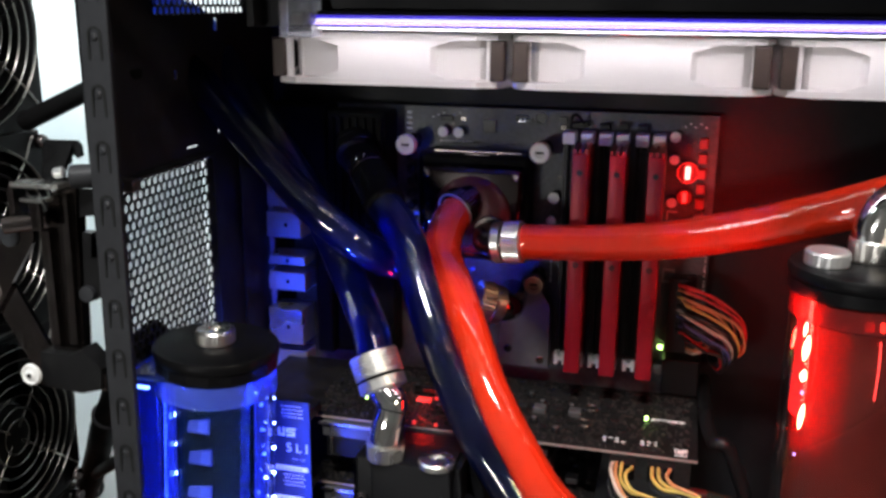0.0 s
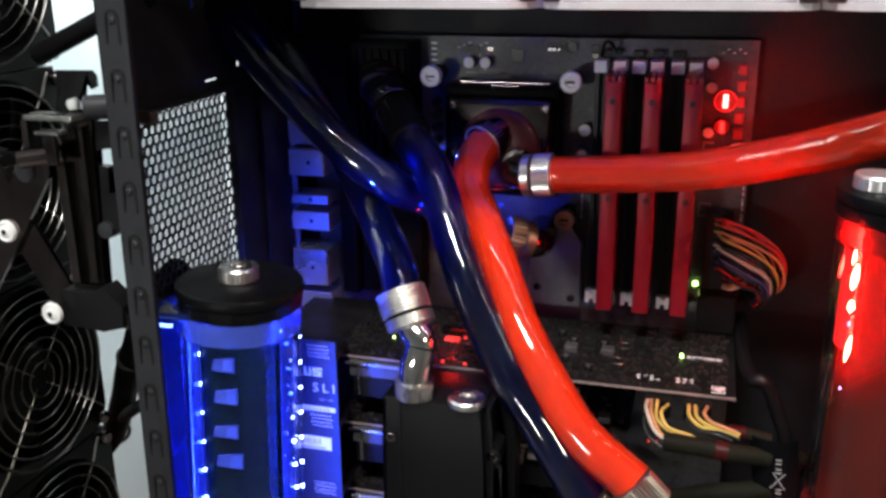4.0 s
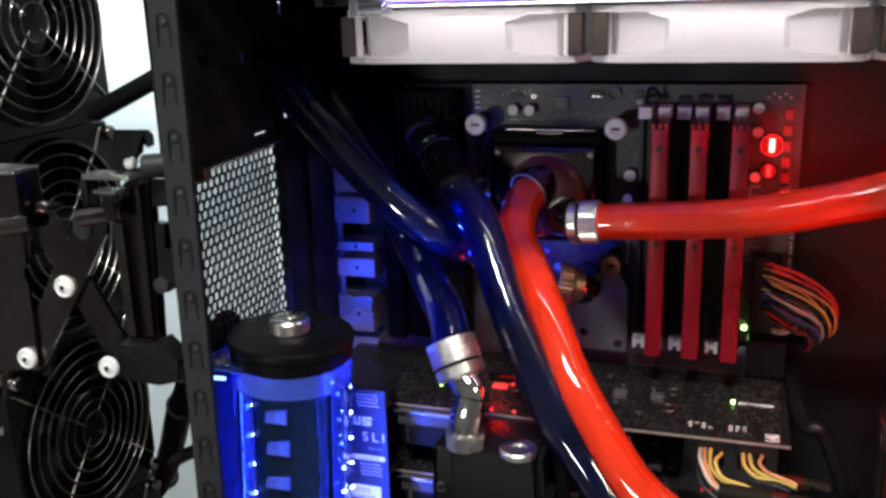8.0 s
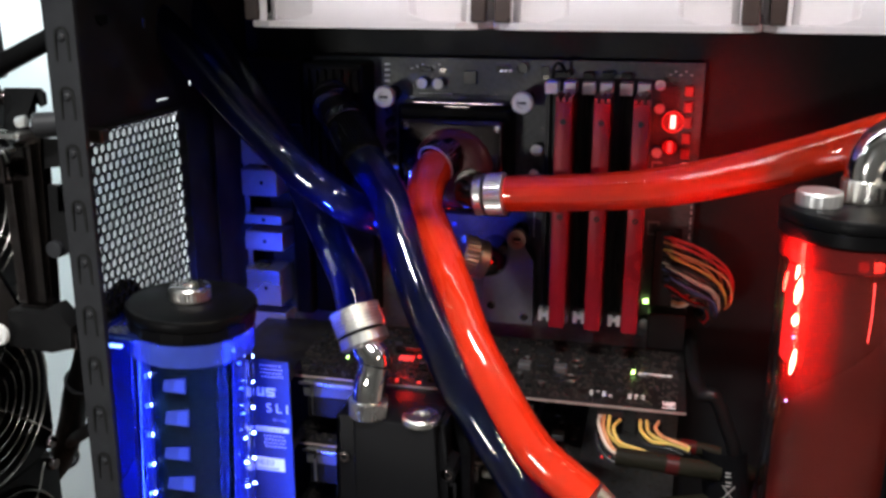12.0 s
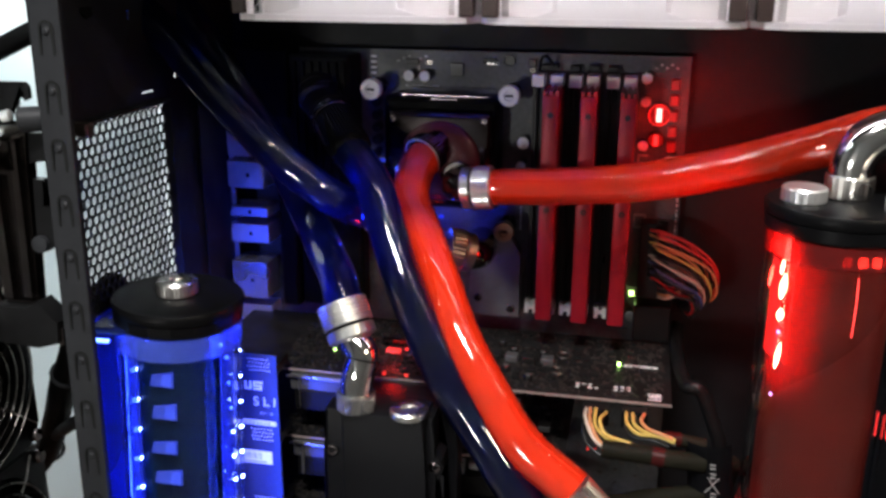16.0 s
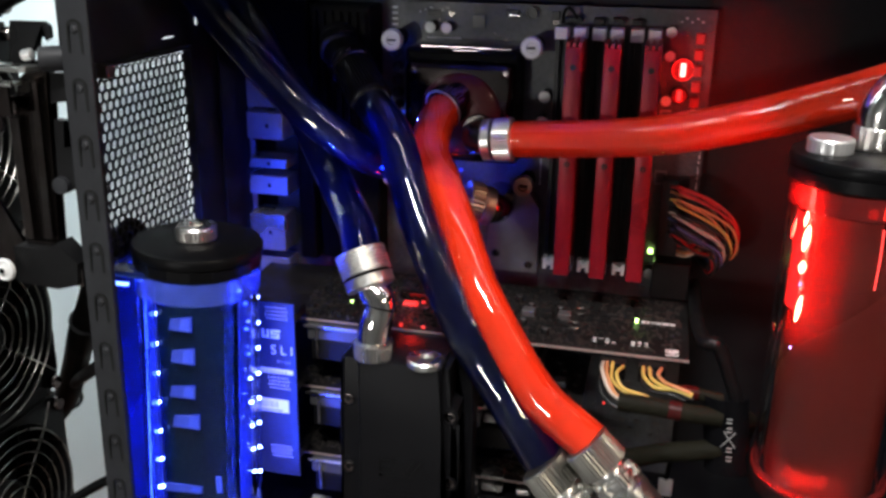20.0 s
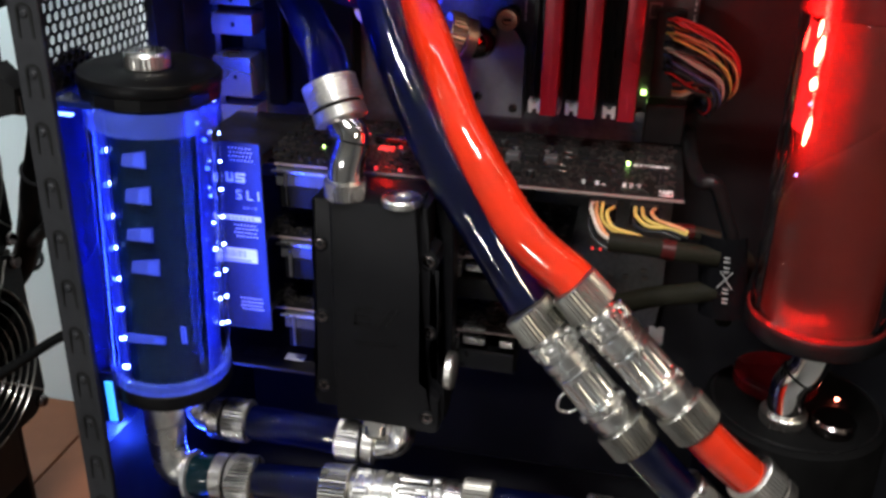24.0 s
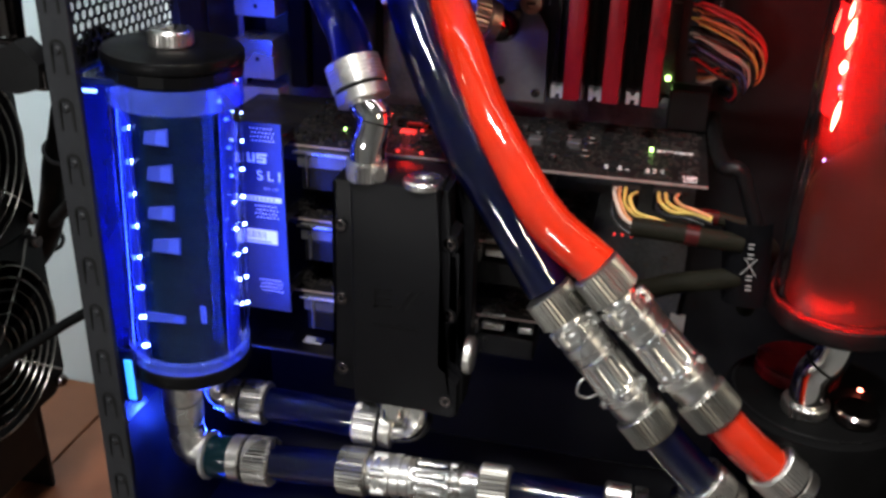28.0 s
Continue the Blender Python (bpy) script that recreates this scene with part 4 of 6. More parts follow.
light_strip("tape of bright blue lights inside the blue reservoir", [(-0.1036, -0.1737 - 0.0010 * i, 0.1870 - 0.0163 * i) for i in range(8)], 0.0012, led_blue)
light_strip("tape of small blue lights inside the blue reservoir", [(-0.1010, -0.1760 - 0.0010 * i, 0.1888 - 0.0163 * i) for i in range(8)], 0.0007, led_blue)
light_strip("tape of blue lights along the clear reservoir wall", [(-0.0619, -0.1556, 0.1902 - 0.0143 * i) for i in range(8)], 0.0007, led_blue)
light_strip("tape of small blue lights along the clear reservoir wall", [(-0.0568 + 0.0003 * i, -0.1495 - 0.0018 * i, 0.1919 - 0.0138 * i) for i in range(8)], 0.0007, led_blue)
# reflections in the reservoir drawn as emitting plates, brighter at one corner
reflections = thing("lit_window_strip", (-0.095, -0.182, 0.07), "column of blue reflections in the reservoir, put in as emitting plates", "light strip")
for z, x0, x1, hl, hr in ((0.1875, -0.0895, -0.0775, 0.0034, 0.0048), (0.1700, -0.0900, -0.0772, 0.0038, 0.0052), (0.1500, -0.0920, -0.0785, 0.0034, 0.0044), (0.1330, -0.0918, -0.0772, 0.0036, 0.0050), (0.0925, -0.1000, -0.0790, 0.0030, 0.0024)):
    part("lit_window", prism(B(), [(x0, z - hl), (x1, z - hr * 0.8), (x1 + 0.0006, z + hr), (x0 + 0.0012, z + hl * 0.7)], lambda a, b, d: (a, -0.1825 - d, b), 0.0007), reflection_dim, reflections)
    part("lit_corner", prism(B(), [(x1 - 0.0062, z - hr * 0.55), (x1 - 0.0006, z - hr * 0.7), (x1 - 0.0001, z + hr * 0.85), (x1 - 0.0050, z + hr * 0.6)], lambda a, b, d: (a, -0.1833 - d, b), 0.0003), blue_emitter, reflections)
part("lit_window", bx(B(), -0.0735, -0.0705, -0.1772, -0.1765, 0.0885, 0.0985, 0.0003), blue_emitter, reflections)
hold = thing("reservoir_holder", (-0.114, -0.185, 0.06), "acrylic reservoir holder on the rear panel, blue light put into its colour", "bracket")
# side plate stands for the blue-lit inside of the rear panel
part("side_plate", bx(B(), -0.1242, -0.1222, -0.190, -0.130, 0.02, 0.2135, 0.0004), blue_plate, hold)
part("top_clip", bx(B(), -0.1190, -0.0960, -0.1860, -0.1450, 0.2105, 0.2135, 0.0005), blue_plate, hold)
part("lower_clip", bx(B(), -0.1200, -0.1080, -0.1878, -0.184, 0.041, 0.0715, 0.0006), blue_plate, hold)
# shine on the holder's edge and lower clip, put in as emission
part("edge_light", bx(B(), -0.1185, -0.1060, -0.1905, -0.1885, 0.2080, 0.2094, 0.0003), mat("blue_bright_edge", (0.3, 0.5, 1), 0.3, emit=(0.2, 0.4, 1.0), power=4.0), hold)
part("clip_light", bx(B(), -0.1128, -0.1088, -0.1892, -0.1880, 0.043, 0.0670, 0.0003), mat("cyan_bright_clip", (0.2, 0.6, 1), 0.3, emit=(0.03, 0.32, 1.0), power=2.2), hold)

# red lights in the upper part of the red reservoir
rs = thing("light_strip", (0.205, -0.160, 0.2), "short tape of bright red lights and their glints against the red reservoir", "light strip", "light strips")
# last two, dim slivers, are glints put in as emitting shapes
for x, z, w, h, m in ((0.2046, 0.2590, 0.0011, 0.0036, led_red), (0.2056, 0.2500, 0.0021, 0.0058, led_amber), (0.2059, 0.2368, 0.0021, 0.0027, led_amber), (0.2063, 0.2287, 0.0008, 0.0008, led_violet), (0.2066, 0.2170, 0.0014, 0.0062, led_amber),
                      (0.2061, 0.1981, 0.0008, 0.0008, led_violet), (0.1998, 0.2545, 0.0009, 0.0048, led_dim), (0.2105, 0.2452, 0.0006, 0.0050, led_dim)):
    part("lamp", lathe(B(), (x, -0.1553, z - h), (0.10, 0, 1), [(w * 0.15, 0), (w * 0.5, h * 0.4), (w * 0.75, h * 0.9), (w * 0.65, h * 1.3), (w * 0.2, h * 2)], 10), m, rs, smooth=60)
# added emitting shell stands for red light scattered behind the lamps
part("glowing_tape", shell(B(), RR, 0.0256, 0.0260, 0.2150, 0.2600, -196, -150), red_halo, rs, "added shell glowing red behind the lights", smooth=40)
rs2 = thing("light_strip", (0.24, -0.166, 0.26), "row of red lights under the cap of the red reservoir", "light strip", "light strips")
for k in range(7):
    a = radians(-92 + k * 12)
    q = (RR[0] + math.cos(a) * 0.0285, RR[1] + math.sin(a) * 0.0285)
    part("lamp", bx(B(), q[0] - 0.0018, q[0] + 0.0018, q[1] - 0.0012, q[1] + 0.0012, 0.2645, 0.2690, 0.0008), led_red if k % 3 else led_dim, rs2)
# red shine along the lead is given as emission
part("glowing_lead", sweep(B(), [(0.2330, -0.1690, 0.2604), (0.2335, -0.1690, 0.2470), (0.2333, -0.1690, 0.2338)], 0.0003, 6, 4), led_dim, rs2, "thin lead, its red shine put in as emission")

# ---- black card bridge block ----
blk = thing("bridge_block", (0.02, -0.14, 0.04), "black acetal water bridge block across the graphics cards", "water block")
outline = [(-0.0150, 0.041), (0.0350, 0.041), (0.0350, 0.0390), (0.0535, 0.0390), (0.0560, 0.0425), (0.0560, 0.062), (0.0535, 0.065), (0.0475, 0.067), (0.0460, 0.071), (0.0460, 0.0880), (0.0505, 0.0905),
           (0.0505, 0.0985), (0.0460, 0.1010), (0.0460, 0.1280), (0.0505, 0.1305), (0.0505, 0.1385), (0.0460, 0.1410), (0.0460, 0.1625), (-0.0110, 0.1625), (-0.0130, 0.1605), (-0.0130, 0.143), (-0.0138, 0.1415), (-0.0138, 0.0500), (-0.0150, 0.0485)]
raised = [(-0.0010, 0.0395), (0.0340, 0.0395), (0.0520, 0.0380), (0.0545, 0.0410), (0.0545, 0.0590), (0.0470, 0.0640), (0.0425, 0.0680), (0.0425, 0.1650), (0.0000, 0.1650), (-0.0010, 0.1640)]
for name, line, y0, deep in (("body", outline, -0.1310, 0.0160), ("raised_face", raised, -0.1310, 0.0235)):
    bm = prism(B(), line, lambda a, b, d: (a, y0 - d, b), deep)
    bmesh.ops.triangulate(bm, faces=[f for f in bm.faces if len(f.verts) > 4])
    bev = [e for e in bm.edges if len(e.link_faces) == 2 and e.calc_face_angle(0) > 0.5 and e.verts[0].co.y < -0.14 and e.verts[1].co.y < -0.14]
    bmesh.ops.bevel(bm, geom=bev, offset=0.0014, segments=2, affect="EDGES", profile=0.5)
    part(name, bm, acetal, blk, smooth=30)
part("back_plate", bx(B(), -0.0050, 0.0560, -0.1308, -0.1180, 0.045, 0.160, 0.001), acetal, blk)
for x, z, y in ((-0.0088, 0.1380, -0.1470), (-0.0094, 0.0965, -0.1470), (-0.0098, 0.0540, -0.1470), (0.0485, 0.0480, -0.1545), (0.0470, 0.0945, -0.1470), (0.0470, 0.1345, -0.1470)):
    part("screw_rim", lathe(B(), (x, y, z), (0, -1, 0), [(0.0044, -0.001), (0.0044, 0.0004), (0.0036, 0.0007), (0.0033, 0.0002), (0.0033, -0.0006)], 24), acetal, blk, smooth=40)
    part("screw", lathe(B(), (x, y, z), (0, -1, 0), [(0.0031, -0.001), (0.0031, 0.0001), (0.0027, 0.0004), (0.0014, 0.0004), (0.0012, -0.0006), (0.0001, -0.0006)], 20), dark_steel, blk, "dark recessed screw", smooth=40)
mark = [(0.0105, 0.0205, 0.1080, 0.1090), (0.0105, 0.0115, 0.0990, 0.1080), (0.0105, 0.0200, 0.0990, 0.1000), (0.0100, 0.0190, 0.1030, 0.1040), (0.0100, 0.0330, 0.0885, 0.0891)]
part("raised_mark", boxes(B(), [(a, b, -0.15505, -0.1544, c, d) for a, b, c, d in mark]), black_plastic, blk)
bm = B()
for x in (0.0225, 0.0265):
    prism(bm, [(x, 0.0990), (x + 0.0014, 0.0990), (x + 0.0080, 0.1100), (x + 0.0066, 0.1100)], lambda a, b, d: (a, -0.1544 - d, b), 0.0007)
part("raised_mark", bm, black_plastic, blk)
part("round_plug", lathe(B(), (0.0338, -0.1480, 0.1640), (0, 0, 1), [(0.0094, 0), (0.0099, 0.0005), (0.0099, 0.0030), (0.0090, 0.0040), (0.0044, 0.0040), (0.004, 0.003), (0.0001, 0.003)], 48), nickel, blk, "round nickel plug", smooth=30)
part("round_plug", lathe(B(), (0.0562, -0.1440, 0.0720), (1, 0, 0), [(0.0095, 0), (0.0100, 0.0005), (0.0100, 0.0035), (0.0088, 0.0046)], 40), nickel, blk, "round nickel plug", smooth=30)
part("outlet", lathe(B(), (0.0180, -0.1440, 0.0408), (0, 0, -1), [(0.0098, 0), (0.0104, 0.0006), (0.0104, 0.004), (0.008, 0.005), (0.008, 0.012)], 40), chrome, blk, smooth=30)

# ---- lower hoses ----
f = thing("elbow_fitting", (-0.098, -0.163, 0.044), "chrome elbow under the blue reservoir", "fitting", "elbow fittings")
part("collar", lathe(B(), (-0.0975, -0.1630, 0.0438), (0, 0, -1), [(0.0100, 0), (0.0106, 0.0005), (0.0106, 0.0125), (0.0099, 0.013), (0.0099, 0.0145), (0.0106, 0.015), (0.0106, 0.026), (0.0098, 0.027)], 36), nickel, f, smooth=30)
part("elbow", sweep(B(), [(-0.0975, -0.1630, 0.0180), (-0.0970, -0.1632, 0.0060), (-0.0930, -0.1640, -0.0030), (-0.0840, -0.1650, -0.0055)], 0.0100, 22, 6), nickel, f, smooth=50)
part("flange", lathe(B(), (-0.0850, -0.1650, -0.0054), (1, 0, 0.08), [(0.0125, 0), (0.0135, 0.0006), (0.0135, 0.0026), (0.0125, 0.003)], 40), alu, f, smooth=30)
part("rotary_body", lathe(B(), (-0.0815, -0.1650, -0.0052), (1, 0, 0.08), [(0.0118, 0), (0.0122, 0.003), (0.0115, 0.0115), (0.0112, 0.0125)], 40), mat("dark_teal_clear_plastic", (0.006, 0.026, 0.036), 0.12, trans=0.4), f, smooth=40)
compression_fitting((-0.0685, -0.1650, -0.0042), (1, 0, 0.08), "bright silver fitting on the lower blue-black hose", 0.0245, 0.0135)
hose("glossy blue-black hose low in the case between silver fittings", [(-0.0500, -0.1650, -0.0027), (-0.0300, -0.1650, -0.0010), (-0.0020, -0.1650, 0.0015)], blue_hose)
quick_coupling((-0.0060, -0.1650, 0.0014), (0.0880, -0.1650, 0.0068), "silver metal quick coupling lying along the case floor")
hose("glossy blue-black hose low in the case after the coupling", [(0.0840, -0.1650, 0.0066), (0.1050, -0.1650, 0.0070), (0.1300, -0.1645, 0.0068), (0.1480, -0.1640, 0.0066)], blue_hose)
compression_fitting((0.1560, -0.1640, 0.0066), (-1, 0, 0), "bright silver fitting at the end of the lower hose", 0.022, 0.0130)
f = thing("elbow_fitting", (0.157, -0.164, 0.0066), "chrome elbow turning the lower hose to the pump", "fitting", "elbow fittings")
part("elbow", sweep(B(), [(0.1555, -0.1640, 0.0066), (0.1670, -0.1630, 0.0062), (0.1740, -0.1560, 0.0058), (0.1760, -0.1450, 0.0055)], 0.0088, 20, 6), chrome, f, smooth=50)
f = thing("elbow_fitting", (0.018, -0.144, 0.02), "clear and chrome elbow under the bridge block", "fitting", "elbow fittings")
part("elbow", sweep(B(), [(0.0300, -0.1400, 0.0370), (0.0300, -0.1400, 0.0250), (0.0270, -0.1400, 0.0180), (0.0170, -0.1400, 0.0155)], 0.0088, 22, 6), chrome, f, smooth=50)
compression_fitting((0.0170, -0.1400, 0.0155), (-1, 0, 0.02), "silver fitting under the bridge block", 0.0225, 0.0125)
hose("short glossy blue-black hose under the graphics cards", [(0.0010, -0.1400, 0.0158), (-0.0250, -0.1395, 0.0165), (-0.0640, -0.1390, 0.0165)], blue_hose)
compression_fitting((-0.0800, -0.1390, 0.0165), (1, 0, 0), "silver fitting beneath the blue reservoir", 0.0225, 0.0125)
f = thing("elbow_fitting", (-0.083, -0.139, 0.03), "chrome elbow behind the foot of the blue reservoir", "fitting", "elbow fittings")
part("elbow", sweep(B(), [(-0.0795, -0.1390, 0.0165), (-0.0870, -0.1395, 0.0175), (-0.0920, -0.1400, 0.0240), (-0.0925, -0.1405, 0.0435)], 0.0080, 20, 6), chrome, f, smooth=50)

# ---- pump below the red reservoir ----
pump = thing("coolant_pump", (0.232, -0.125, CZ0), "round black coolant pump on the case floor under the red reservoir", "pump")
part("housing", lathe(B(), (0.232, -0.120, CZ0), (0, 0, 1), [(0.043, 0), (0.045, 0.003), (0.045, 0.155), (0.044, 0.162), (0.040, 0.1645)], 56), matte_black, pump, smooth=35)
part("top_ring", ring(B(), (0.232, -0.120, 0.0645), (0, 0, 1), 0.0405, 0.0007, 56, 6), black_plastic, pump)
# red light on the pump lid, given as a red disc
part("label_disc", lathe(B(), (0.2240, -0.1020, 0.0646), (0, 0, 1), [(0.0215, 0), (0.0215, 0.0050), (0.0205, 0.0060)], 40), mat("red_lit_disc_tone", (0.10, 0.004, 0.006), 0.3, grain=0.15), pump, "disc on the pump lid, red light put into its colour")
part("band", lathe(B(), (0.232, -0.120, -0.02), (0, 0, 1), [(0.0455, 0), (0.0462, 0.001), (0.0462, 0.008), (0.0455, 0.009)], 56), black_plastic, pump, smooth=30)
f = thing("elbow_fitting", (0.2265, -0.138, 0.0655), "polished chrome elbow between red reservoir and pump", "fitting", "elbow fittings")
part("elbow", sweep(B(), [(0.2320, -0.1400, 0.1175), (0.2320, -0.1400, 0.1060), (0.2300, -0.1395, 0.0960), (0.2260, -0.1385, 0.0890), (0.2240, -0.1380, 0.0820), (0.2240, -0.1380, 0.0700)], 0.0088, 24, 6), chrome, f, smooth=50)
part("joint", ring(B(), (0.2275, -0.139, 0.0920), (0.5, 0, 0.86), 0.0087, 0.0007, 32, 6), rubber, f)
part("collar", lathe(B(), (0.2240, -0.1380, 0.0648), (0, 0, 1), [(0.0108, 0), (0.0113, 0.0005), (0.0113, 0.0055), (0.0104, 0.0065)], 56, (1, 2, 0.0003)), nickel, f)
p = thing("filler_plug", (0.2470, -0.140, 0.0652), "chrome plug on the pump lid, red in the light", "plug", "filler plugs")
part("plug", lathe(B(), (0.2470, -0.1400, 0.0652), (0, 0, 1), [(0.0098, 0), (0.0104, 0.0005), (0.0104, 0.0050), (0.0092, 0.0062)], 48), dark_steel, p, smooth=30)

# ---- motherboard ----
mb = thing("motherboard", (0.03, 0.0, 0.03), "black motherboard with red lit buttons standing upright in the case", "motherboard")
part("circuit_board", bx(B(), -0.1080, 0.1662, 0.0, 0.0016, 0.0290, 0.3338), pcb_grey, mb)
part("standoff", boxes(B(), [(x - 0.003, x + 0.003, 0.0017, CY1 - 0.0002, z - 0.003, z + 0.003) for x in (-0.095, 0.03, 0.155) for z in (0.045, 0.18, 0.32)]), dark_steel, mb)
DX = (0.0793, 0.0903, 0.1010, 0.1112, 0.1226, 0.1326)
for i, x in enumerate(DX):
    s = part("memory_slot", boxes(B(), [(x - 0.0034, x - 0.0011, -0.0105, -0.0001, 0.182, 0.315), (x + 0.0011, x + 0.0034, -0.0105, -0.0001, 0.182, 0.315),
                                    (x - 0.0011, x + 0.0011, -0.0040, -0.0001, 0.182, 0.315)]), black_plastic, mb)
    part("top_latch", bx(B(), x - 0.0037, x + 0.0037, -0.0160, -0.0012, 0.3158, 0.3228, 0.0005), ivory, s, "pale grey latch")
    bm = boxes(B(), [(x - 0.0037, x - 0.0014, -0.0160, -0.0012, 0.1740, 0.1812), (x + 0.0014, x + 0.0037, -0.0160, -0.0012, 0.1740, 0.1812), (x - 0.0014, x + 0.0014, -0.0150, -0.0012, 0.1762, 0.1790)])
    part("bottom_latch", bm, ivory, s, "pale grey latch")


def round_button(x, z, r):
    t = part("button", lathe(B(), (x, -0.0001, z), (0, -1, 0), [(r, 0), (r, 0.004), (r * 0.86, 0.0046), (r * 0.84, 0.0040), (0.0001, 0.0040)], 32), mat("red_tinted_button", (0.45, 0.05, 0.05), 0.2, coat=0.6), mb, "round translucent button glowing red", smooth=30)
    part("glow", bx(B(), x - r * 0.24, x + r * 0.24, -0.0050, -0.0042, z - r * 0.62, z + r * 0.62, 0.0003), mat("red_button_glow", (1, 0.4, 0.3), 0.3, emit=(1.0, 0.25, 0.22) if r > 0.006 else (1.0, 0.03, 0.03), power=5.0 if r > 0.006 else 1.6), t)
    bm = B()
    ring(bm, (x, -0.0043, z), (0, 1, 0), r * 0.93, 0.0004, 28, 5)
    part("rim", bm, led_card if r > 0.006 else dark_steel, t)


round_button(0.1500, 0.3000, 0.0064)
round_button(0.1490, 0.2850, 0.0050)
# capacitors with pale tops
for x, z, r in ((-0.0010, 0.3190, 0.0033), (0.0090, 0.3190, 0.0033), (0.1415, 0.3215, 0.0032), (0.1418, 0.3080, 0.0030), (0.1418, 0.2820, 0.0030), (0.0705, 0.2805, 0.0036), (0.0695, 0.2660, 0.0030), (0.1410, 0.1740, 0.0034)):
    t = part("capacitor", cyl(B(), (x, -0.0001, z), (x, -0.0075, z), r, seg=18), black_plastic, mb, smooth=40)
    part("can_top", lathe(B(), (x, -0.0076, z), (0, -1, 0), [(r, 0), (r, 0.0004), (r * 0.8, 0.0006)], 18), ivory if z > 0.2 else heatsink_grey, t, "pale metal top", smooth=40)
for i in range(7):
    for j in range(2):
        x, z = -0.0225 + j * 0.0085, 0.3020 - i * 0.0080
        part("choke_can", lathe(B(), (x, -0.0001, z), (0, -1, 0), [(0.0030, 0), (0.0030, 0.006), (0.0022, 0.0066)], 14), black_plastic, mb, smooth=40)
for x, z, w, h in ((0.0280, 0.3228, 0.0080, 0.0080), (0.0740, 0.3280, 0.0050, 0.0050), (0.0480, 0.3285, 0.0080, 0.0035), (0.0000, 0.3270, 0.0080, 0.0030)):
    part("chip", bx(B(), x - w / 2, x + w / 2, -0.0022, -0.0001, z - h / 2, z + h / 2, 0.0003), chip_mat, mb)
part("round_header", lathe(B(), (0.0600, -0.0001, 0.3290), (0, -1, 0), [(0.0037, 0), (0.0037, 0.0035), (0.0031, 0.0035), (0.0031, 0.001), (0.0001, 0.001)], 20), chip_mat, mb)
# red light on the sockets is put into their colour
for k in range(6):
    z = 0.3180 - k * 0.0092
    part("probe_socket", bx(B(), 0.1556, 0.1606, -0.0050, -0.0001, z - 0.0031, z + 0.0031, 0.0008), mat("red_lit_socket_tone", (0.4, 0.05, 0.05), 0.4) if k == 0 else MATS["red_lit_socket_tone"], mb)
rows = []
for k in range(420):
    x, z = rnd.uniform(-0.10, 0.162), rnd.uniform(0.034, 0.330)
    if 0.075 < x < 0.138 and 0.170 < z < 0.325 or -0.02 < x < 0.066 and 0.23 < z < 0.312:
        continue
    w, h = rnd.choice(((0.0004, 0.0008), (0.0008, 0.0004), (0.0012, 0.0007), (0.0018, 0.0013)))
    rows.append((x - w, x + w, -0.0001 - rnd.uniform(0.0005, 0.0012), -0.0001, z - h, z + h))
tagged(part("component_scatter", boxes(B(), rows), solder, mb), kind="stuff")
rows = [(-0.0268, -0.0235, -0.0005, -0.00005, 0.3290 - i * 0.0034, 0.3302 - i * 0.0034) for i in range(4)] + [(-0.0045 + i * 0.0024, -0.0030 + i * 0.0024, -0.0004, -0.00005, 0.3120, 0.3126) for i in range(9)] + \
       [(0.1492, 0.1500, -0.0004, -0.00005, 0.2640 - i * 0.004, 0.2660 - i * 0.004) for i in range(3)]
rows += [(0.1640, 0.1648, -0.0004, -0.00005, 0.2250 + i * 0.0032, 0.2250 + i * 0.0032 + (0.0016, 0.0022, 0.0009)[i % 3]) for i in range(9)] + \
        [(0.0690, 0.0700, -0.0004, -0.00005, 0.2480 - i * 0.0022, 0.2480 - i * 0.0022 + (0.0012, 0.0016)[i % 2]) for i in range(12)] + \
        [(0.1460 + i * 0.003, 0.1474 + i * 0.003, -0.0004, -0.00005, 0.3265 + (i % 2) * 0.002, 0.3272 + (i % 2) * 0.002) for i in range(5)] + \
        [(-0.0100 + i * 0.0035, -0.0085 + i * 0.0035, -0.0004, -0.00005, 0.3270 + (i % 3) * 0.0014, 0.3276 + (i % 3) * 0.0014) for i in range(7)]
tagged(part("board_print", boxes(B(), rows), print_white, mb), kind="stuff")
for x, z in ((0.0820, 0.3262), (0.0870, 0.3268), (0.1000, 0.3260), (0.1110, 0.3266), (0.1220, 0.3260)):
    part("header", bx(B(), x - 0.0030, x + 0.0030, -0.0080, -0.0001, z - 0.0016, z + 0.0016, 0.0004), black_plastic, mb)
part("fan_header", boxes(B(), [(0.0475 + i * 0.0026, 0.0483 + i * 0.0026, -0.0085, -0.0001, 0.3272, 0.3280) for i in range(3)]), alu, mb, "three bright header pins")
tagged(part("fan_lead", sweep(B(), [(0.0790, -0.0070, 0.3240), (0.0800, -0.0120, 0.3300), (0.0820, -0.0140, 0.3335), (0.0850, -0.0130, 0.3320), (0.0870, -0.0080, 0.3275)], 0.0009, 8, 6), rubber, smooth=60), "thin black lead looped over the motherboard edge", "cable")
bm = B()
sheet_with_holes(bm, 0.1392, 0.1455, 0.2655, 0.2755, [(0.1402, 0.1455, 0.2668, 0.2742)], lambda a, b, d: (a, -0.0001 - d, b), 0.0004)
part("print_frame", bm, print_grey, mb)
bm = B()
sheet_with_holes(bm, 0.1392, 0.1465, 0.2295, 0.2385, [(0.1402, 0.1455, 0.2308, 0.2372)], lambda a, b, d: (a, -0.0001 - d, b), 0.0004)
part("print_frame", bm, print_grey, mb)
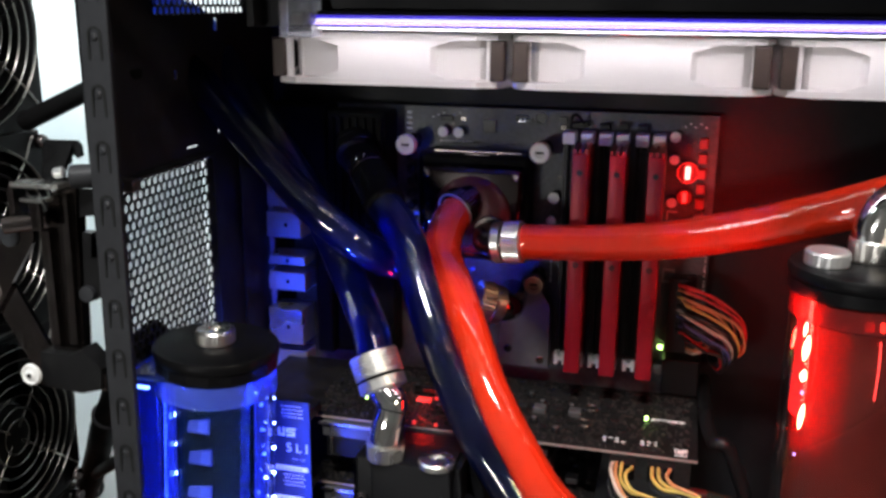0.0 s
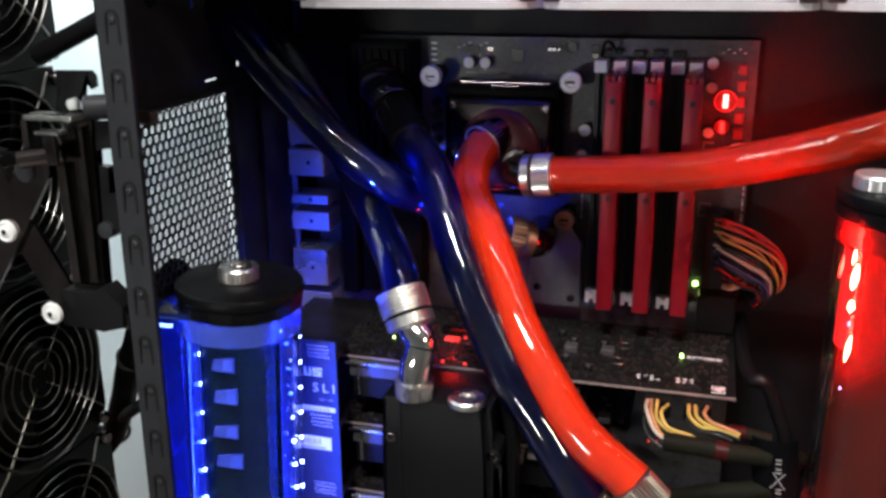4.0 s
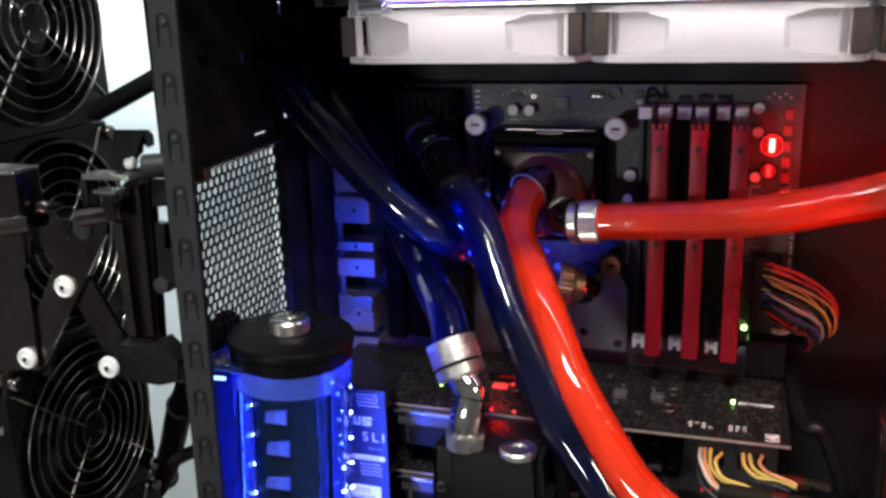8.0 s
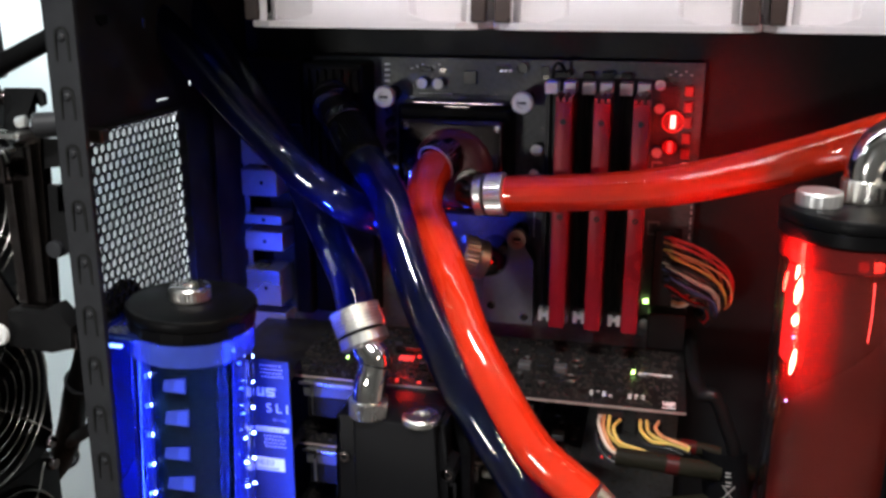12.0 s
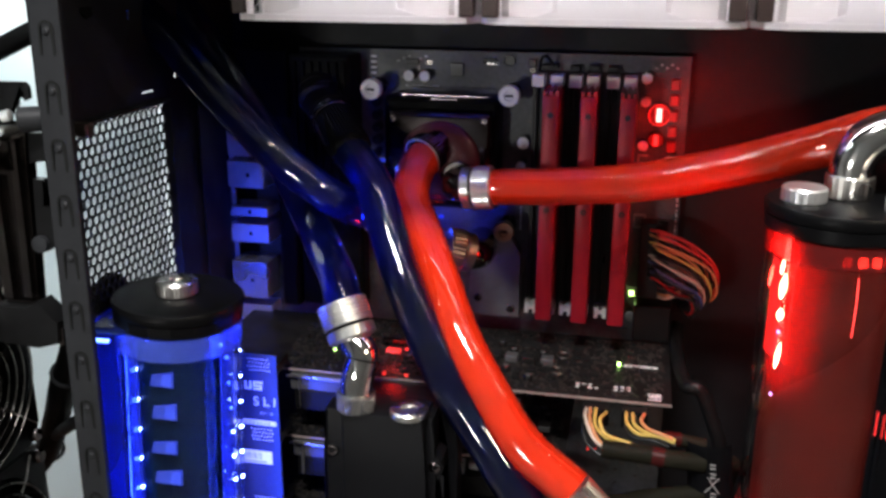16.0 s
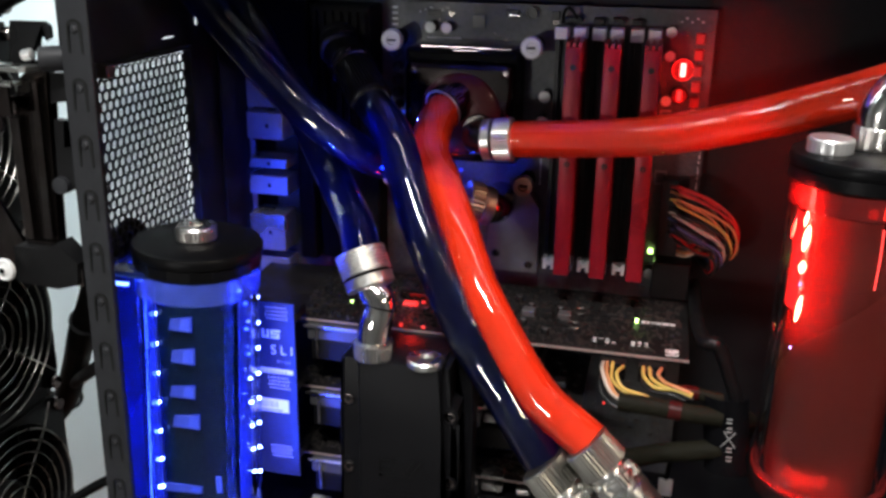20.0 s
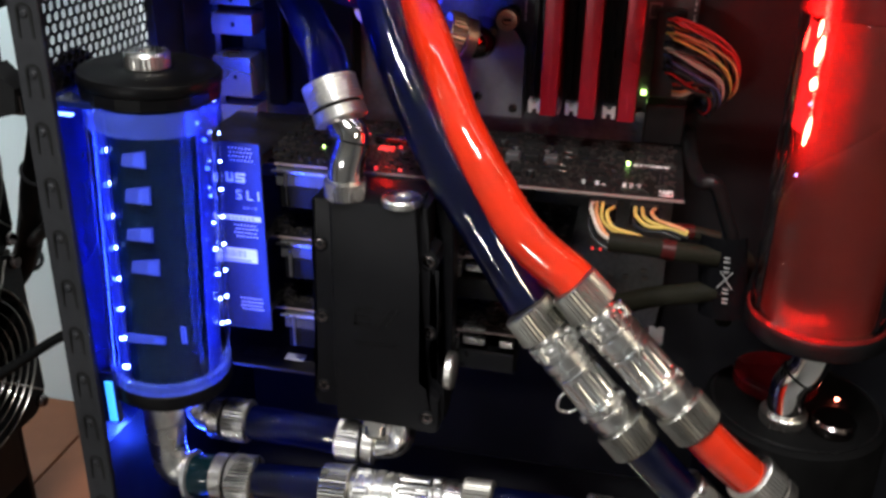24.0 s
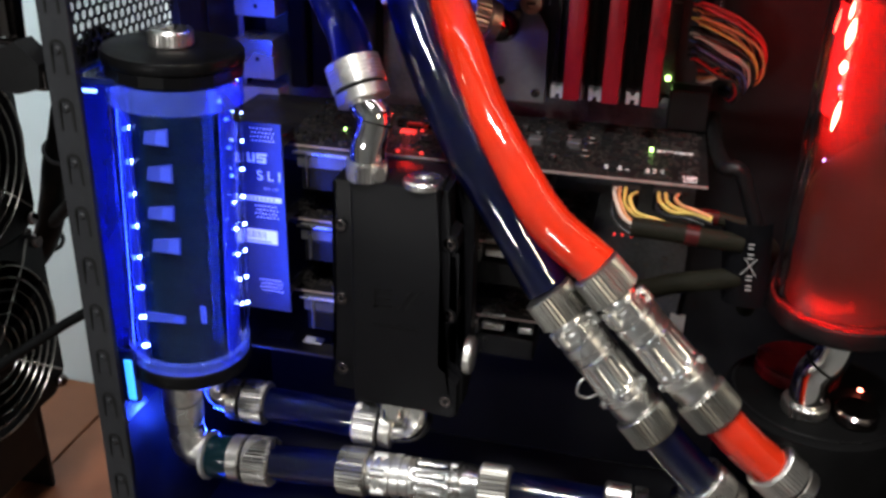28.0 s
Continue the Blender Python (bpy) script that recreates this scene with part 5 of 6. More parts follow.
part("connector", bx(B(), 0.1440, 0.1600, -0.0120, -0.0002, 0.1880, 0.2360, 0.0006), black_plastic, mb, "black main power connector")
part("status_light", bx(B(), 0.1395, 0.1425, -0.0042, -0.0028, 0.1862, 0.1892, 0.0006), led_green, mb, "tiny bright green light", smooth=60)
part("status_light", bx(B(), 0.1345, 0.1358, -0.0042, -0.0034, 0.1870, 0.1882, 0.0003), led_green, mb, "tiny bright green light")
# added block, covers a board corner that should stay dark
part("drive_port_block", bx(B(), 0.1430, 0.1658, -0.0160, -0.0002, 0.1610, 0.1845, 0.001), black_plastic, mb, "black block added to darken the board's corner")
# ports at the rear edge
for z0, z1, dx, dy in ((0.2660, 0.2900, 0.022, 0.018), (0.2455, 0.2630, 0.022, 0.020), (0.2265, 0.2330, 0.024, 0.020), (0.2088, 0.2215, 0.024, 0.020), (0.1710, 0.1960, 0.022, 0.022), (0.1500, 0.1640, 0.022, 0.016)):
    t = part("rear_port", bx(B(), -0.1190, -0.1165 + dx, -dy, -0.0002, z0, z1, 0.0006), alu, mb, "bare metal port housing lit blue")
    part("latch_hole", bx(B(), -0.1060, -0.1040, -dy - 0.0004, -dy + 0.001, (z0 + z1) / 2 - 0.0012, (z0 + z1) / 2 + 0.0012), chip_mat, t)
# added block that keeps the board above the ports dark
part("port_shroud", bx(B(), -0.1165, -0.0735, -0.0240, -0.0004, 0.2925, 0.3345, 0.0015), matte_black, mb)
part("choke_block", bx(B(), -0.0860, -0.0740, -0.018, -0.0002, 0.166, 0.300, 0.002), matte_black, mb)
# heat pipe block above the socket and its plate below
part("regulator_block", bx(B(), -0.0720, -0.0330, -0.026, -0.0004, 0.246, 0.332, 0.002), matte_black, mb)
# this lower block is added to keep the board behind it dark
part("regulator_block", bx(B(), -0.0720, -0.0300, -0.0160, -0.0004, 0.168, 0.2445, 0.002), matte_black, mb)
for i in range(7):
    part("regulator_fin", bx(B(), -0.0690 + i * 0.0052, -0.0664 + i * 0.0052, -0.0290, -0.0262, 0.256, 0.328), matte_black, mb)
chip_plate = part("chipset_plate", B(), heatsink_grey, mb, "grey metal chipset plate")
bm = prism(B(), [(0.0380, 0.1700), (0.0718, 0.1700), (0.0718, 0.2120), (0.0660, 0.2210), (0.0520, 0.2240), (0.0420, 0.2160)], lambda a, b, d: (a, -0.004 - d, b), 0.0110)
bm.to_mesh(chip_plate.data)
bm.free()
chip_plate.data.materials.clear(), chip_plate.data.materials.append(heatsink_grey)
for x, z in ((0.0455, 0.1815), (0.0665, 0.1755)):
    part("plate_screw", lathe(B(), (x, -0.0152, z), (0, -1, 0), [(0.0026, 0), (0.0026, 0.0006), (0.0016, 0.0010)], 14), dark_steel, chip_plate)
for z in (0.1080, 0.0880, 0.0680):
    part("card_slot", bx(B(), -0.0900, 0.0100, -0.0110, -0.0002, z - 0.0035, z + 0.0035, 0.0004), black_plastic, mb)

# memory sticks
for x in (DX[1], DX[3], DX[5]):
    t = thing("memory_stick", (x, -0.012, 0.182), "memory stick with a red anodised heat spreader", "memory", "memory sticks")
    part("board", bx(B(), x - 0.0006, x + 0.0006, -0.0400, -0.0060, 0.1826, 0.3152), pcb_black, t)
    bm = B()
    bx(bm, x - 0.0046, x + 0.0046, -0.0487, -0.0125, 0.1824, 0.3154, 0.0008)
    sp = part("heat_spreader", bm, red_spreader, t, "red anodised heat spreader", smooth=30)
    part("spreader_screw", lathe(B(), (x, -0.0488, 0.3045), (0, -1, 0), [(0.0017, 0), (0.0017, 0.0004), (0.0008, 0.0004), (0.0008, -0.0004), (0.0001, -0.0004)], 14), chip_mat, sp)
    part("spreader_tooth", boxes(B(), [(x - 0.0044 + i * 0.0034, x - 0.0026 + i * 0.0034, -0.0480, -0.0200, 0.3154, 0.3178) for i in range(3)]), red_spreader, sp)
    part("spreader_screw", lathe(B(), (x, -0.0488, 0.2500), (0, -1, 0), [(0.0017, 0), (0.0017, 0.0004), (0.0008, 0.0004), (0.0008, -0.0004), (0.0001, -0.0004)], 14), chip_mat, sp)
    part("spreader_groove", boxes(B(), [(x - 0.0003, x + 0.0003, -0.0489, -0.0485, 0.1850, 0.3000)]), red_spreader, sp)

# processor water block
wb = thing("processor_block", (0.022, -0.01, 0.27), "black processor water block with a dark mirror lid and spring screws", "water block")
part("base_plate", bx(B(), -0.0140, 0.0570, -0.0200, -0.0010, 0.2400, 0.3080, 0.003), matte_black, wb)
gloss = mat("dark_mirror_lid", (0.085, 0.07, 0.07), 0.14, 1.0, grain=0.1, scale=60)
part("lid", bx(B(), -0.0100, 0.0540, -0.0300, -0.0202, 0.2440, 0.3010, 0.004, 3), gloss, wb, "dark glossy lid", smooth=40)
part("lid_dome", lathe(B(), (0.0235, -0.0301, 0.2715), (0, -1, 0), [(0.0245, 0), (0.0245, 0.0006), (0.0225, 0.0024), (0.0180, 0.0040), (0.0110, 0.0050), (0.0001, 0.0054)], 48), lid_reflection, wb, "glossy dome, the red reflection put into its colour", smooth=60)
for x, z in ((0.0500, 0.2965), (-0.0055, 0.2965), (0.0500, 0.2480)):
    part("lid_screw", lathe(B(), (x, -0.0302, z), (0, -1, 0), [(0.0024, 0), (0.0024, 0.0006), (0.0012, 0.0010)], 16), dark_steel, wb)
part("cross_bar", bx(B(), -0.0020, 0.0520, -0.0240, -0.0215, 0.3092, 0.3102, 0.0003), dark_steel, wb, "thin bright metal bar")
part("cross_bar", bx(B(), 0.0170, 0.0330, -0.0255, -0.0220, 0.3075, 0.3084, 0.0003), dark_steel, wb, "thin bright metal bar")
for x, z in ((-0.0199, 0.3125), (0.0638, 0.3113), (-0.0199, 0.2290), (0.0626, 0.2290)):
    pst = part("spring_post", cyl(B(), (x, -0.0005, z), (x, -0.0215, z), 0.0042, seg=18), black_plastic, wb, smooth=40)
    bm = B()
    sweep(bm, [(x + math.cos(k * 1.0) * 0.0048, -0.004 - k * 0.00045, z + math.sin(k * 1.0) * 0.0048) for k in range(36)], 0.0005, 5, 1, False)
    part("spring", bm, dark_steel, pst)
    # lower nuts get a copper tone in place of red light on them
    part("thumb_nut", lathe(B(), (x, -0.0216, z), (0, -1, 0), [(0.0058, 0), (0.0064, 0.0008), (0.0064, 0.0050), (0.0058, 0.0060), (0.0030, 0.0060), (0.0026, 0.0045), (0.0001, 0.0045)], 36, (1, 2, 0.0003)), ivory if z > 0.3 else copper, pst, "pale aluminium thumb nut" if z > 0.3 else "thumb nut toned copper for the red light on it", smooth=20)
    part("nut_slot", bx(B(), x - 0.0022, x + 0.0022, -0.0277, -0.0258, z - 0.0005, z + 0.0005), rubber, pst)
for x, z, w in ((-0.0116, 0.2709, 0.0014), (0.0317, 0.2563, 0.0006), (0.0335, 0.2545, 0.0005), (0.0250, 0.2377, 0.0012)):
    part("status_light", bx(B(), x - w, x + w, -0.0322, -0.0304, z - w * 0.7, z + w * 0.7, 0.0003), blue_emitter if w > 0.001 else led_blue, wb, "small blue light")
# chipset block fitting with its copper-toned ring
f = thing("elbow_fitting", (0.045, -0.016, 0.222), "dark elbow with a copper-toned ring on the chipset block", "fitting", "elbow fittings")
part("elbow", sweep(B(), [(0.0480, -0.0160, 0.2190), (0.0500, -0.0350, 0.2190), (0.0490, -0.0460, 0.2205), (0.0450, -0.0500, 0.2225)], 0.0095, 20, 6), dark_steel, f, smooth=50)
part("collar", lathe(B(), (0.0470, -0.0490, 0.2215), (-0.85, -0.42, 0.3), [(0.0105, 0), (0.0115, 0.0006), (0.0115, 0.0055), (0.0108, 0.0065)], 40), copper, f, smooth=30)
part("collar", lathe(B(), (0.0410, -0.0520, 0.2240), (-0.85, -0.42, 0.3), [(0.0115, 0), (0.0122, 0.0006), (0.0118, 0.0080), (0.0108, 0.0090)], 60, (1, 2, 0.0004)), copper, f)
# fittings at the regulator block
compression_fitting((-0.0530, -0.0265, 0.3130), (0.3, -0.85, -0.45), "dark fitting on the regulator block holding a hose", 0.016, 0.0116, metal=black_plastic)
compression_fitting((0.0040, -0.0302, 0.2440), (-0.45, -0.80, 0.35), "dark nickel fitting holding the blue-black hose on the processor block", 0.018, 0.0118, metal=black_chrome)

# ---- graphics cards ----
def graphics_card(z, x1, label, seed):
    r2 = random.Random(seed)
    t = thing("graphics_card", (0.02, -0.002, z), label, "graphics card", "graphics cards")
    x0, y0, y1 = -0.1080, -0.0985, -0.0125
    part("circuit_board", bx(B(), x0, x1, y0, y1, z - 0.0016, z), pcb_black, t)
    part("board_edge", bx(B(), x0, x1, y0 - 0.0005, y0 - 0.0001, z - 0.0015, z - 0.0001), fibre, t, "bare pale board edge")
    rows = []
    for k in range(1500):
        x, y = r2.uniform(-0.06, x1 - 0.004), r2.uniform(y0 + 0.003, y1 - 0.004)
        w, h = r2.choice(((0.0004, 0.0007), (0.0007, 0.0004), (0.0010, 0.0006), (0.0006, 0.0006), (0.0016, 0.0003), (0.0003, 0.0016)))
        rows.append((x - w, x + w, y - h, y + h, z, z + r2.uniform(0.0005, 0.0012)))
    tagged(part("component_scatter", boxes(B(), rows), solder, t), kind="stuff")
    rows = []
    for i in range(34):
        for j in range(12):
            if r2.random() < 0.45:
                x, y = -0.058 + i * 0.0063 + r2.uniform(-0.001, 0.001), y0 + 0.008 + j * 0.0063 + r2.uniform(-0.001, 0.001)
                w, h = r2.choice(((0.0022, 0.0016), (0.0014, 0.0021), (0.0026, 0.0024), (0.0011, 0.0011)))
                if x + w < x1 - 0.03 or y > y0 + 0.05:
                    if x + w < x1 - 0.002:
                        rows.append((x - w, x + w, y - h, y + h, z, z + r2.uniform(0.0008, 0.0026)))
    tagged(part("chip_scatter", boxes(B(), rows), chip_mat, t), kind="stuff")
    for i in range(5):
        x = 0.012 + i * 0.0165
        if x + 0.008 < x1:
            part("memory_chip", bx(B(), x, x + 0.0120, -0.0400, -0.0270, z, z + 0.0014, 0.0003), chip_mat, t)
    for i in range(4):
        x = 0.060 + i * 0.0105
        if x + 0.008 < x1:
            part("choke", bx(B(), x, x + 0.0075, -0.0640, -0.0565, z, z + 0.0042, 0.0006), heatsink_grey if i % 2 else chip_mat, t)
    for k in range(14):
        x, y = r2.uniform(-0.03, x1 - 0.012), r2.uniform(y0 + 0.01, y1 - 0.02)
        cn = part("capacitor", lathe(B(), (x, y, z), (0, 0, 1), [(0.0024, 0), (0.0024, 0.003), (0.0019, 0.0036)], 14), black_plastic, t, smooth=40)
        part("can_top", lathe(B(), (x, y, z + 0.0037), (0, 0, 1), [(0.0017, 0), (0.0016, 0.0002)], 14), heatsink_grey, cn)
    blk2 = part("water_block", bx(B(), -0.0500, 0.0540, y0 - 0.0012, y1 - 0.008, z - 0.0130, z - 0.0030, 0.0008), heatsink_grey, t, "nickel plated water block plate")
    part("plate_lip", bx(B(), -0.0520, 0.0540, y0 - 0.0030, y0 - 0.0014, z - 0.0052, z - 0.0034, 0.0005), nickel, blk2, "bright lip of the nickel plate")
    part("plate_screw", cyl(B(), (-0.0440, y0 - 0.0018, z - 0.0240), (-0.0440, y0 - 0.0018, z - 0.0056), 0.0009, seg=10), nickel, blk2, smooth=40)
    for xa, xb in ((0.0560, 0.0690), (0.0765, 0.0850)):
        part("end_bar", bx(B(), xa, xb, y0 - 0.0016, y0 + 0.0040, z - 0.0090, z - 0.0046, 0.0009), nickel, t, "pale metal bar at the block's end")
    part("end_strip", bx(B(), 0.0560, 0.0690, y0 - 0.0014, y0 + 0.0030, z - 0.0001, z + 0.0016, 0.0004), nickel, t, "thin bright metal strip")
    part("terminal", bx(B(), -0.0080, 0.0450, -0.1178, y0 - 0.0014, z - 0.0200, z - 0.0020, 0.0010), acetal, t, "black terminal joining the bridge block")
    part("acrylic_top", bx(B(), -0.0480, 0.0860, y0 - 0.0006, y1 - 0.010, z - 0.0260, z - 0.0132, 0.0010), black_plastic, blk2)
    part("end_bracket", bx(B(), -0.1222, -0.1212, -0.1080, -0.0030, z - 0.0150, z + 0.0020), alu, t)
    part("edge_connector", bx(B(), -0.0600, 0.0250, y1, -0.0125 + 0.0010, z - 0.0013, z - 0.0003), copper, t)
    return t


g1 = graphics_card(0.1600, 0.1660, "long black graphics card with a nickel water block below", 11)
graphics_card(0.1165, 0.1100, "black graphics card in the middle with a nickel water block below", 12)
graphics_card(0.0710, 0.1100, "lowest black graphics card with a nickel water block below", 13)
# marks on the top card
part("label_sticker", bx(B(), 0.1535, 0.1605, -0.0960, -0.0880, 0.1600, 0.1603), label_paper, g1, "white printed sticker")
part("label_print", boxes(B(), [(0.1541, 0.1599, -0.0954 + i * 0.0016, -0.0948 + i * 0.0016, 0.1603, 0.1604) for i in range(2)]), print_grey, g1)
part("sticker_strip", bx(B(), 0.1395, 0.1590, -0.0545, -0.0525, 0.1600, 0.1606), ivory, g1)
for x in (0.1150, 0.1185, 0.1220, 0.1255, 0.1360, 0.1395, 0.1430):
    part("solder_pad", boxes(B(), [(x - 0.0010, x + 0.0010, -0.0880, -0.0865, 0.1600, 0.1604), (x - 0.0010, x + 0.0010, -0.0845, -0.0830, 0.1600, 0.1604)]), ivory, g1)
for x, y in ((0.1040, -0.0480), (0.1020, -0.0700)):
    part("mount_ring", ring(B(), (x, y, 0.1608), (0, 0, 1), 0.0045, 0.0009, 24, 6), solder, g1)
part("status_light", bx(B(), 0.1358, 0.1376, -0.0548, -0.0532, 0.1600, 0.1622, 0.0003), led_green, g1, "tiny green light")
part("status_light", bx(B(), -0.0330, -0.0318, -0.0700, -0.0690, 0.1600, 0.1616, 0.0003), led_green, g1, "tiny green light")
# first, largest block puts in the soft red glow on the card
for x, y, w, d in ((0.0030, -0.0640, 0.0044, 0.0028), (0.0100, -0.0600, 0.0010, 0.0012), (0.0060, -0.0960, 0.0010, 0.0012), (0.0190, -0.0960, 0.0012, 0.0006), (0.0400, -0.0960, 0.0014, 0.0012)):
    part("red_light", bx(B(), x - w, x + w, y - d, y + d, 0.1600, 0.1618, 0.0004), led_card, g1, "small red glow")
part("red_lit_block", bx(B(), -0.0060, 0.0180, -0.0560, -0.0520, 0.1600, 0.1650, 0.0006), dark_steel, g1, "metal block glowing in red light")
t = thing("sound_card", (-0.05, -0.02, 0.029), "small black expansion card below the graphics cards", "expansion card")
part("circuit_board", bx(B(), -0.1080, 0.0500, -0.1000, -0.0125, 0.0274, 0.0290), pcb_black, t)
part("board_edge", bx(B(), -0.1080, 0.0500, -0.1008, -0.1001, 0.0275, 0.0289), solder, t)
part("label_sticker", bx(B(), -0.0560, -0.0440, -0.0900, -0.0830, 0.0290, 0.0293), label_paper, t)
part("pin_rows", boxes(B(), [(-0.0820 + i * 0.0020, -0.0812 + i * 0.0020, -0.0900 + j * 0.003, -0.0893 + j * 0.003, 0.0290, 0.0296) for i in range(9) for j in range(4)]), solder, t)

for x in (0.1232, 0.1272, 0.1321, 0.1364):
    part("red_light", bx(B(), x - 0.0007, x + 0.0007, -0.1000, -0.0992, 0.1283, 0.1299, 0.0002), led_card, g1, "faint red light")
tagged(part("cable_tag", bx(B(), 0.1563, 0.1640, -0.1104, -0.1100, 0.0826, 0.0934, 0.0002), label_paper), "small pale tag on the wiring behind the couplings", "tag")
tagged(part("tag_lead", sweep(B(), [(0.1600, -0.1100, 0.0928), (0.1620, -0.1080, 0.1050), (0.1680, -0.1150, 0.1180), (0.1760, -0.1280, 0.1260)], 0.0012, 8, 6), matte_black, smooth=60), "thin black lead that carries the pale tag", "cable")
tagged(part("pump_light", lathe(B(), (0.2530, -0.1150, 0.0660), (0, 0, 1), [(0.0010, 0), (0.0012, 0.0006), (0.0005, 0.0014)], 10), led_red, smooth=60), "tiny red light on the pump lid", "light")
sl = thing("light_strip", (0.2600, -0.1500, 0.17), "short tape of red lights beside the red reservoir", "light strip", "light strips")
part("tape", bx(B(), 0.2610, 0.2618, -0.1530, -0.1440, 0.1700, 0.2000, 0.0002), black_plastic, sl)
part("lamp", bx(B(), 0.2588, 0.2608, -0.1515, -0.1485, 0.1780, 0.1900, 0.0006), led_dim, sl)

# bridge board joining the cards
br = thing("card_bridge_board", (-0.06, -0.125, 0.08), "blue-lit circuit board bridging the graphics cards, with white print", "circuit board")
part("board", bx(B(), -0.0860, -0.0472, -0.1250, -0.1234, 0.0700, 0.1790, 0.0004), pcb_bridge, br)
for z in (0.1720, 0.1290, 0.0850):
    part("pin_field", boxes(B(), [(-0.0642 + i * 0.0019 + (j % 2) * 0.0009, -0.0636 + i * 0.0019 + (j % 2) * 0.0009, -0.1256, -0.1250, z + 0.0037 - j * 0.0022, z + 0.0043 - j * 0.0022) for i in range(7) for j in range(4)]), print_white, br)
    part("connector", bx(B(), -0.0660, -0.0500, -0.1232, -0.1000, z - 0.008, z - 0.002, 0.0006), black_plastic, br)
part("white_bar", bx(B(), -0.0710, -0.0490, -0.1254, -0.1250, 0.1356, 0.1384), print_white, br)
part("white_bar", boxes(B(), [(-0.0700 + i * 0.0023, -0.0686 + i * 0.0023, -0.1256, -0.1254, 0.1363, 0.1377) for i in range(8)]), print_grey, br)
part("label_sticker", bx(B(), -0.0710, -0.0525, -0.1254, -0.1250, 0.1110, 0.1190), label_paper, br)
part("label_print", boxes(B(), [(-0.0705 + i * 0.0012, -0.0705 + i * 0.0012 + (0.0005 if i % 3 else 0.0008), -0.1256, -0.1254, 0.1140, 0.1180) for i in range(10)] + [(-0.0705, -0.0560, -0.1256, -0.1254, 0.1118, 0.1128)]), print_grey, br)
lettering("S L I", br, pose(-0.0553, -0.1252, 0.1500, 90, 0, 0), 0.0078, print_white)
lettering("REV 1.00", br, pose(-0.0545, -0.1252, 0.1430, 90, 0, 0), 0.0022, print_grey)
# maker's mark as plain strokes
strokes = [(0, 0.0042, 0, 0.0013), (0, 0.0013, 0.0013, 0.0052), (0.0029, 0.0042, 0.0013, 0.0052), (0.0052, 0.0104, 0, 0.0012), (0.0092, 0.0104, 0.0012, 0.0022), (0.0052, 0.0104, 0.0021, 0.0031),
           (0.0052, 0.0064, 0.0031, 0.0041), (0.0052, 0.0110, 0.0040, 0.0052)]
part("print_mark", boxes(B(), [(-0.0668 + a, -0.0668 + b, -0.1253 - i * 0.00001, -0.1250, 0.1572 + c, 0.1572 + d) for i, (a, b, c, d) in enumerate(strokes)]), print_white, br)

# ---- cables ----
def wire_bundle(name, label, lines, radius, mats):
    t = thing(name, lines[0][0], label, "cable")
    for i, l in enumerate(lines):
        part("wire", sweep(B(), l, radius, 8, 6), mats[i % len(mats)], t, smooth=60)
    return t


lines = []
wr = random.Random(3)
for i in range(24):
    a, b = i % 8, i // 8
    j = lambda k: wr.uniform(-k, k)
    z = 0.2325 - a * 0.0042 + j(0.0010)
    y = -0.0125 - b * 0.0045
    bulge = 0.0265 - a * 0.0016 + b * 0.002 + j(0.0015)
    lines.append([(0.1500 + b * 0.002, y, z), (0.1560, y - 0.007, z + 0.0004 + j(0.0012)), (0.1590 + bulge * 0.45, y - 0.010 + j(0.002), z - 0.0045 + j(0.0014)), (0.1600 + bulge * 0.88, y - 0.010 + j(0.002), z - 0.0150 + a * 0.0009 + j(0.001)),
                  (0.1605 + bulge, y - 0.007, z - 0.0270 + a * 0.0016), (0.1590 + bulge * 0.96, y + 0.003, z - 0.0380 + a * 0.0022), (0.1580 + bulge * 0.86, 0.0110, z - 0.046 + a * 0.003)])
wire_bundle("main_power_cable", "bundle of coloured power wires bending away from the motherboard", lines, 0.00082, [WIRES[i] for i in (3, 1, 0, 4, 2, 5, 4, 4, 3, 4, 1, 4, 2, 4, 5, 3)])
lines = [[(0.1570, -0.013, 0.1900 + i * 0.002), (0.1620, -0.022, 0.1925 + i * 0.002), (0.1690, -0.020, 0.1960 + i * 0.0015), (0.1720, -0.006, 0.1960), (0.1730, 0.011, 0.1950)] for i in range(4)]
wire_bundle("signal_cable", "loop of thin wires beside the main power connector", lines, 0.0009, [WIRES[2], WIRES[1], WIRES[4], WIRES[3]])
wire_bundle("fan_cable", "thick dark cable looping down behind the cable strap", [[(0.1700, 0.0080, 0.1640), (0.1700, -0.0500, 0.1655), (0.1735, -0.0860, 0.1665), (0.1782, -0.0910, 0.1680), (0.1824, -0.0910, 0.1640), (0.1880, -0.0910, 0.1500), (0.1930, -0.0920, 0.1360), (0.1960, -0.0900, 0.1100)]], 0.0040, [black_plastic])
# wires of the two plugs: top, middle and lower end of each
PLUG_ONE = [((0.1215, 0.1581), (0.1219, 0.1603), (0.1260, 0.1540), (0.1305, 0.1518)), ((0.1237, 0.1583), (0.1243, 0.1590), (0.1280, 0.1543), (0.1317, 0.1522)),
            ((0.1266, 0.1582), (0.1272, 0.1563), (0.1330, 0.1540), (0.1402, 0.1530)), ((0.1318, 0.1569), (0.1293, 0.1596), (0.1330, 0.1555), (0.1433, 0.1545)),
            ((0.1250, 0.1560), (0.1235, 0.1560), (0.1262, 0.1515), (0.1330, 0.1480)), ((0.1228, 0.1555), (0.1212, 0.1545), (0.1235, 0.1500), (0.1300, 0.1465))]
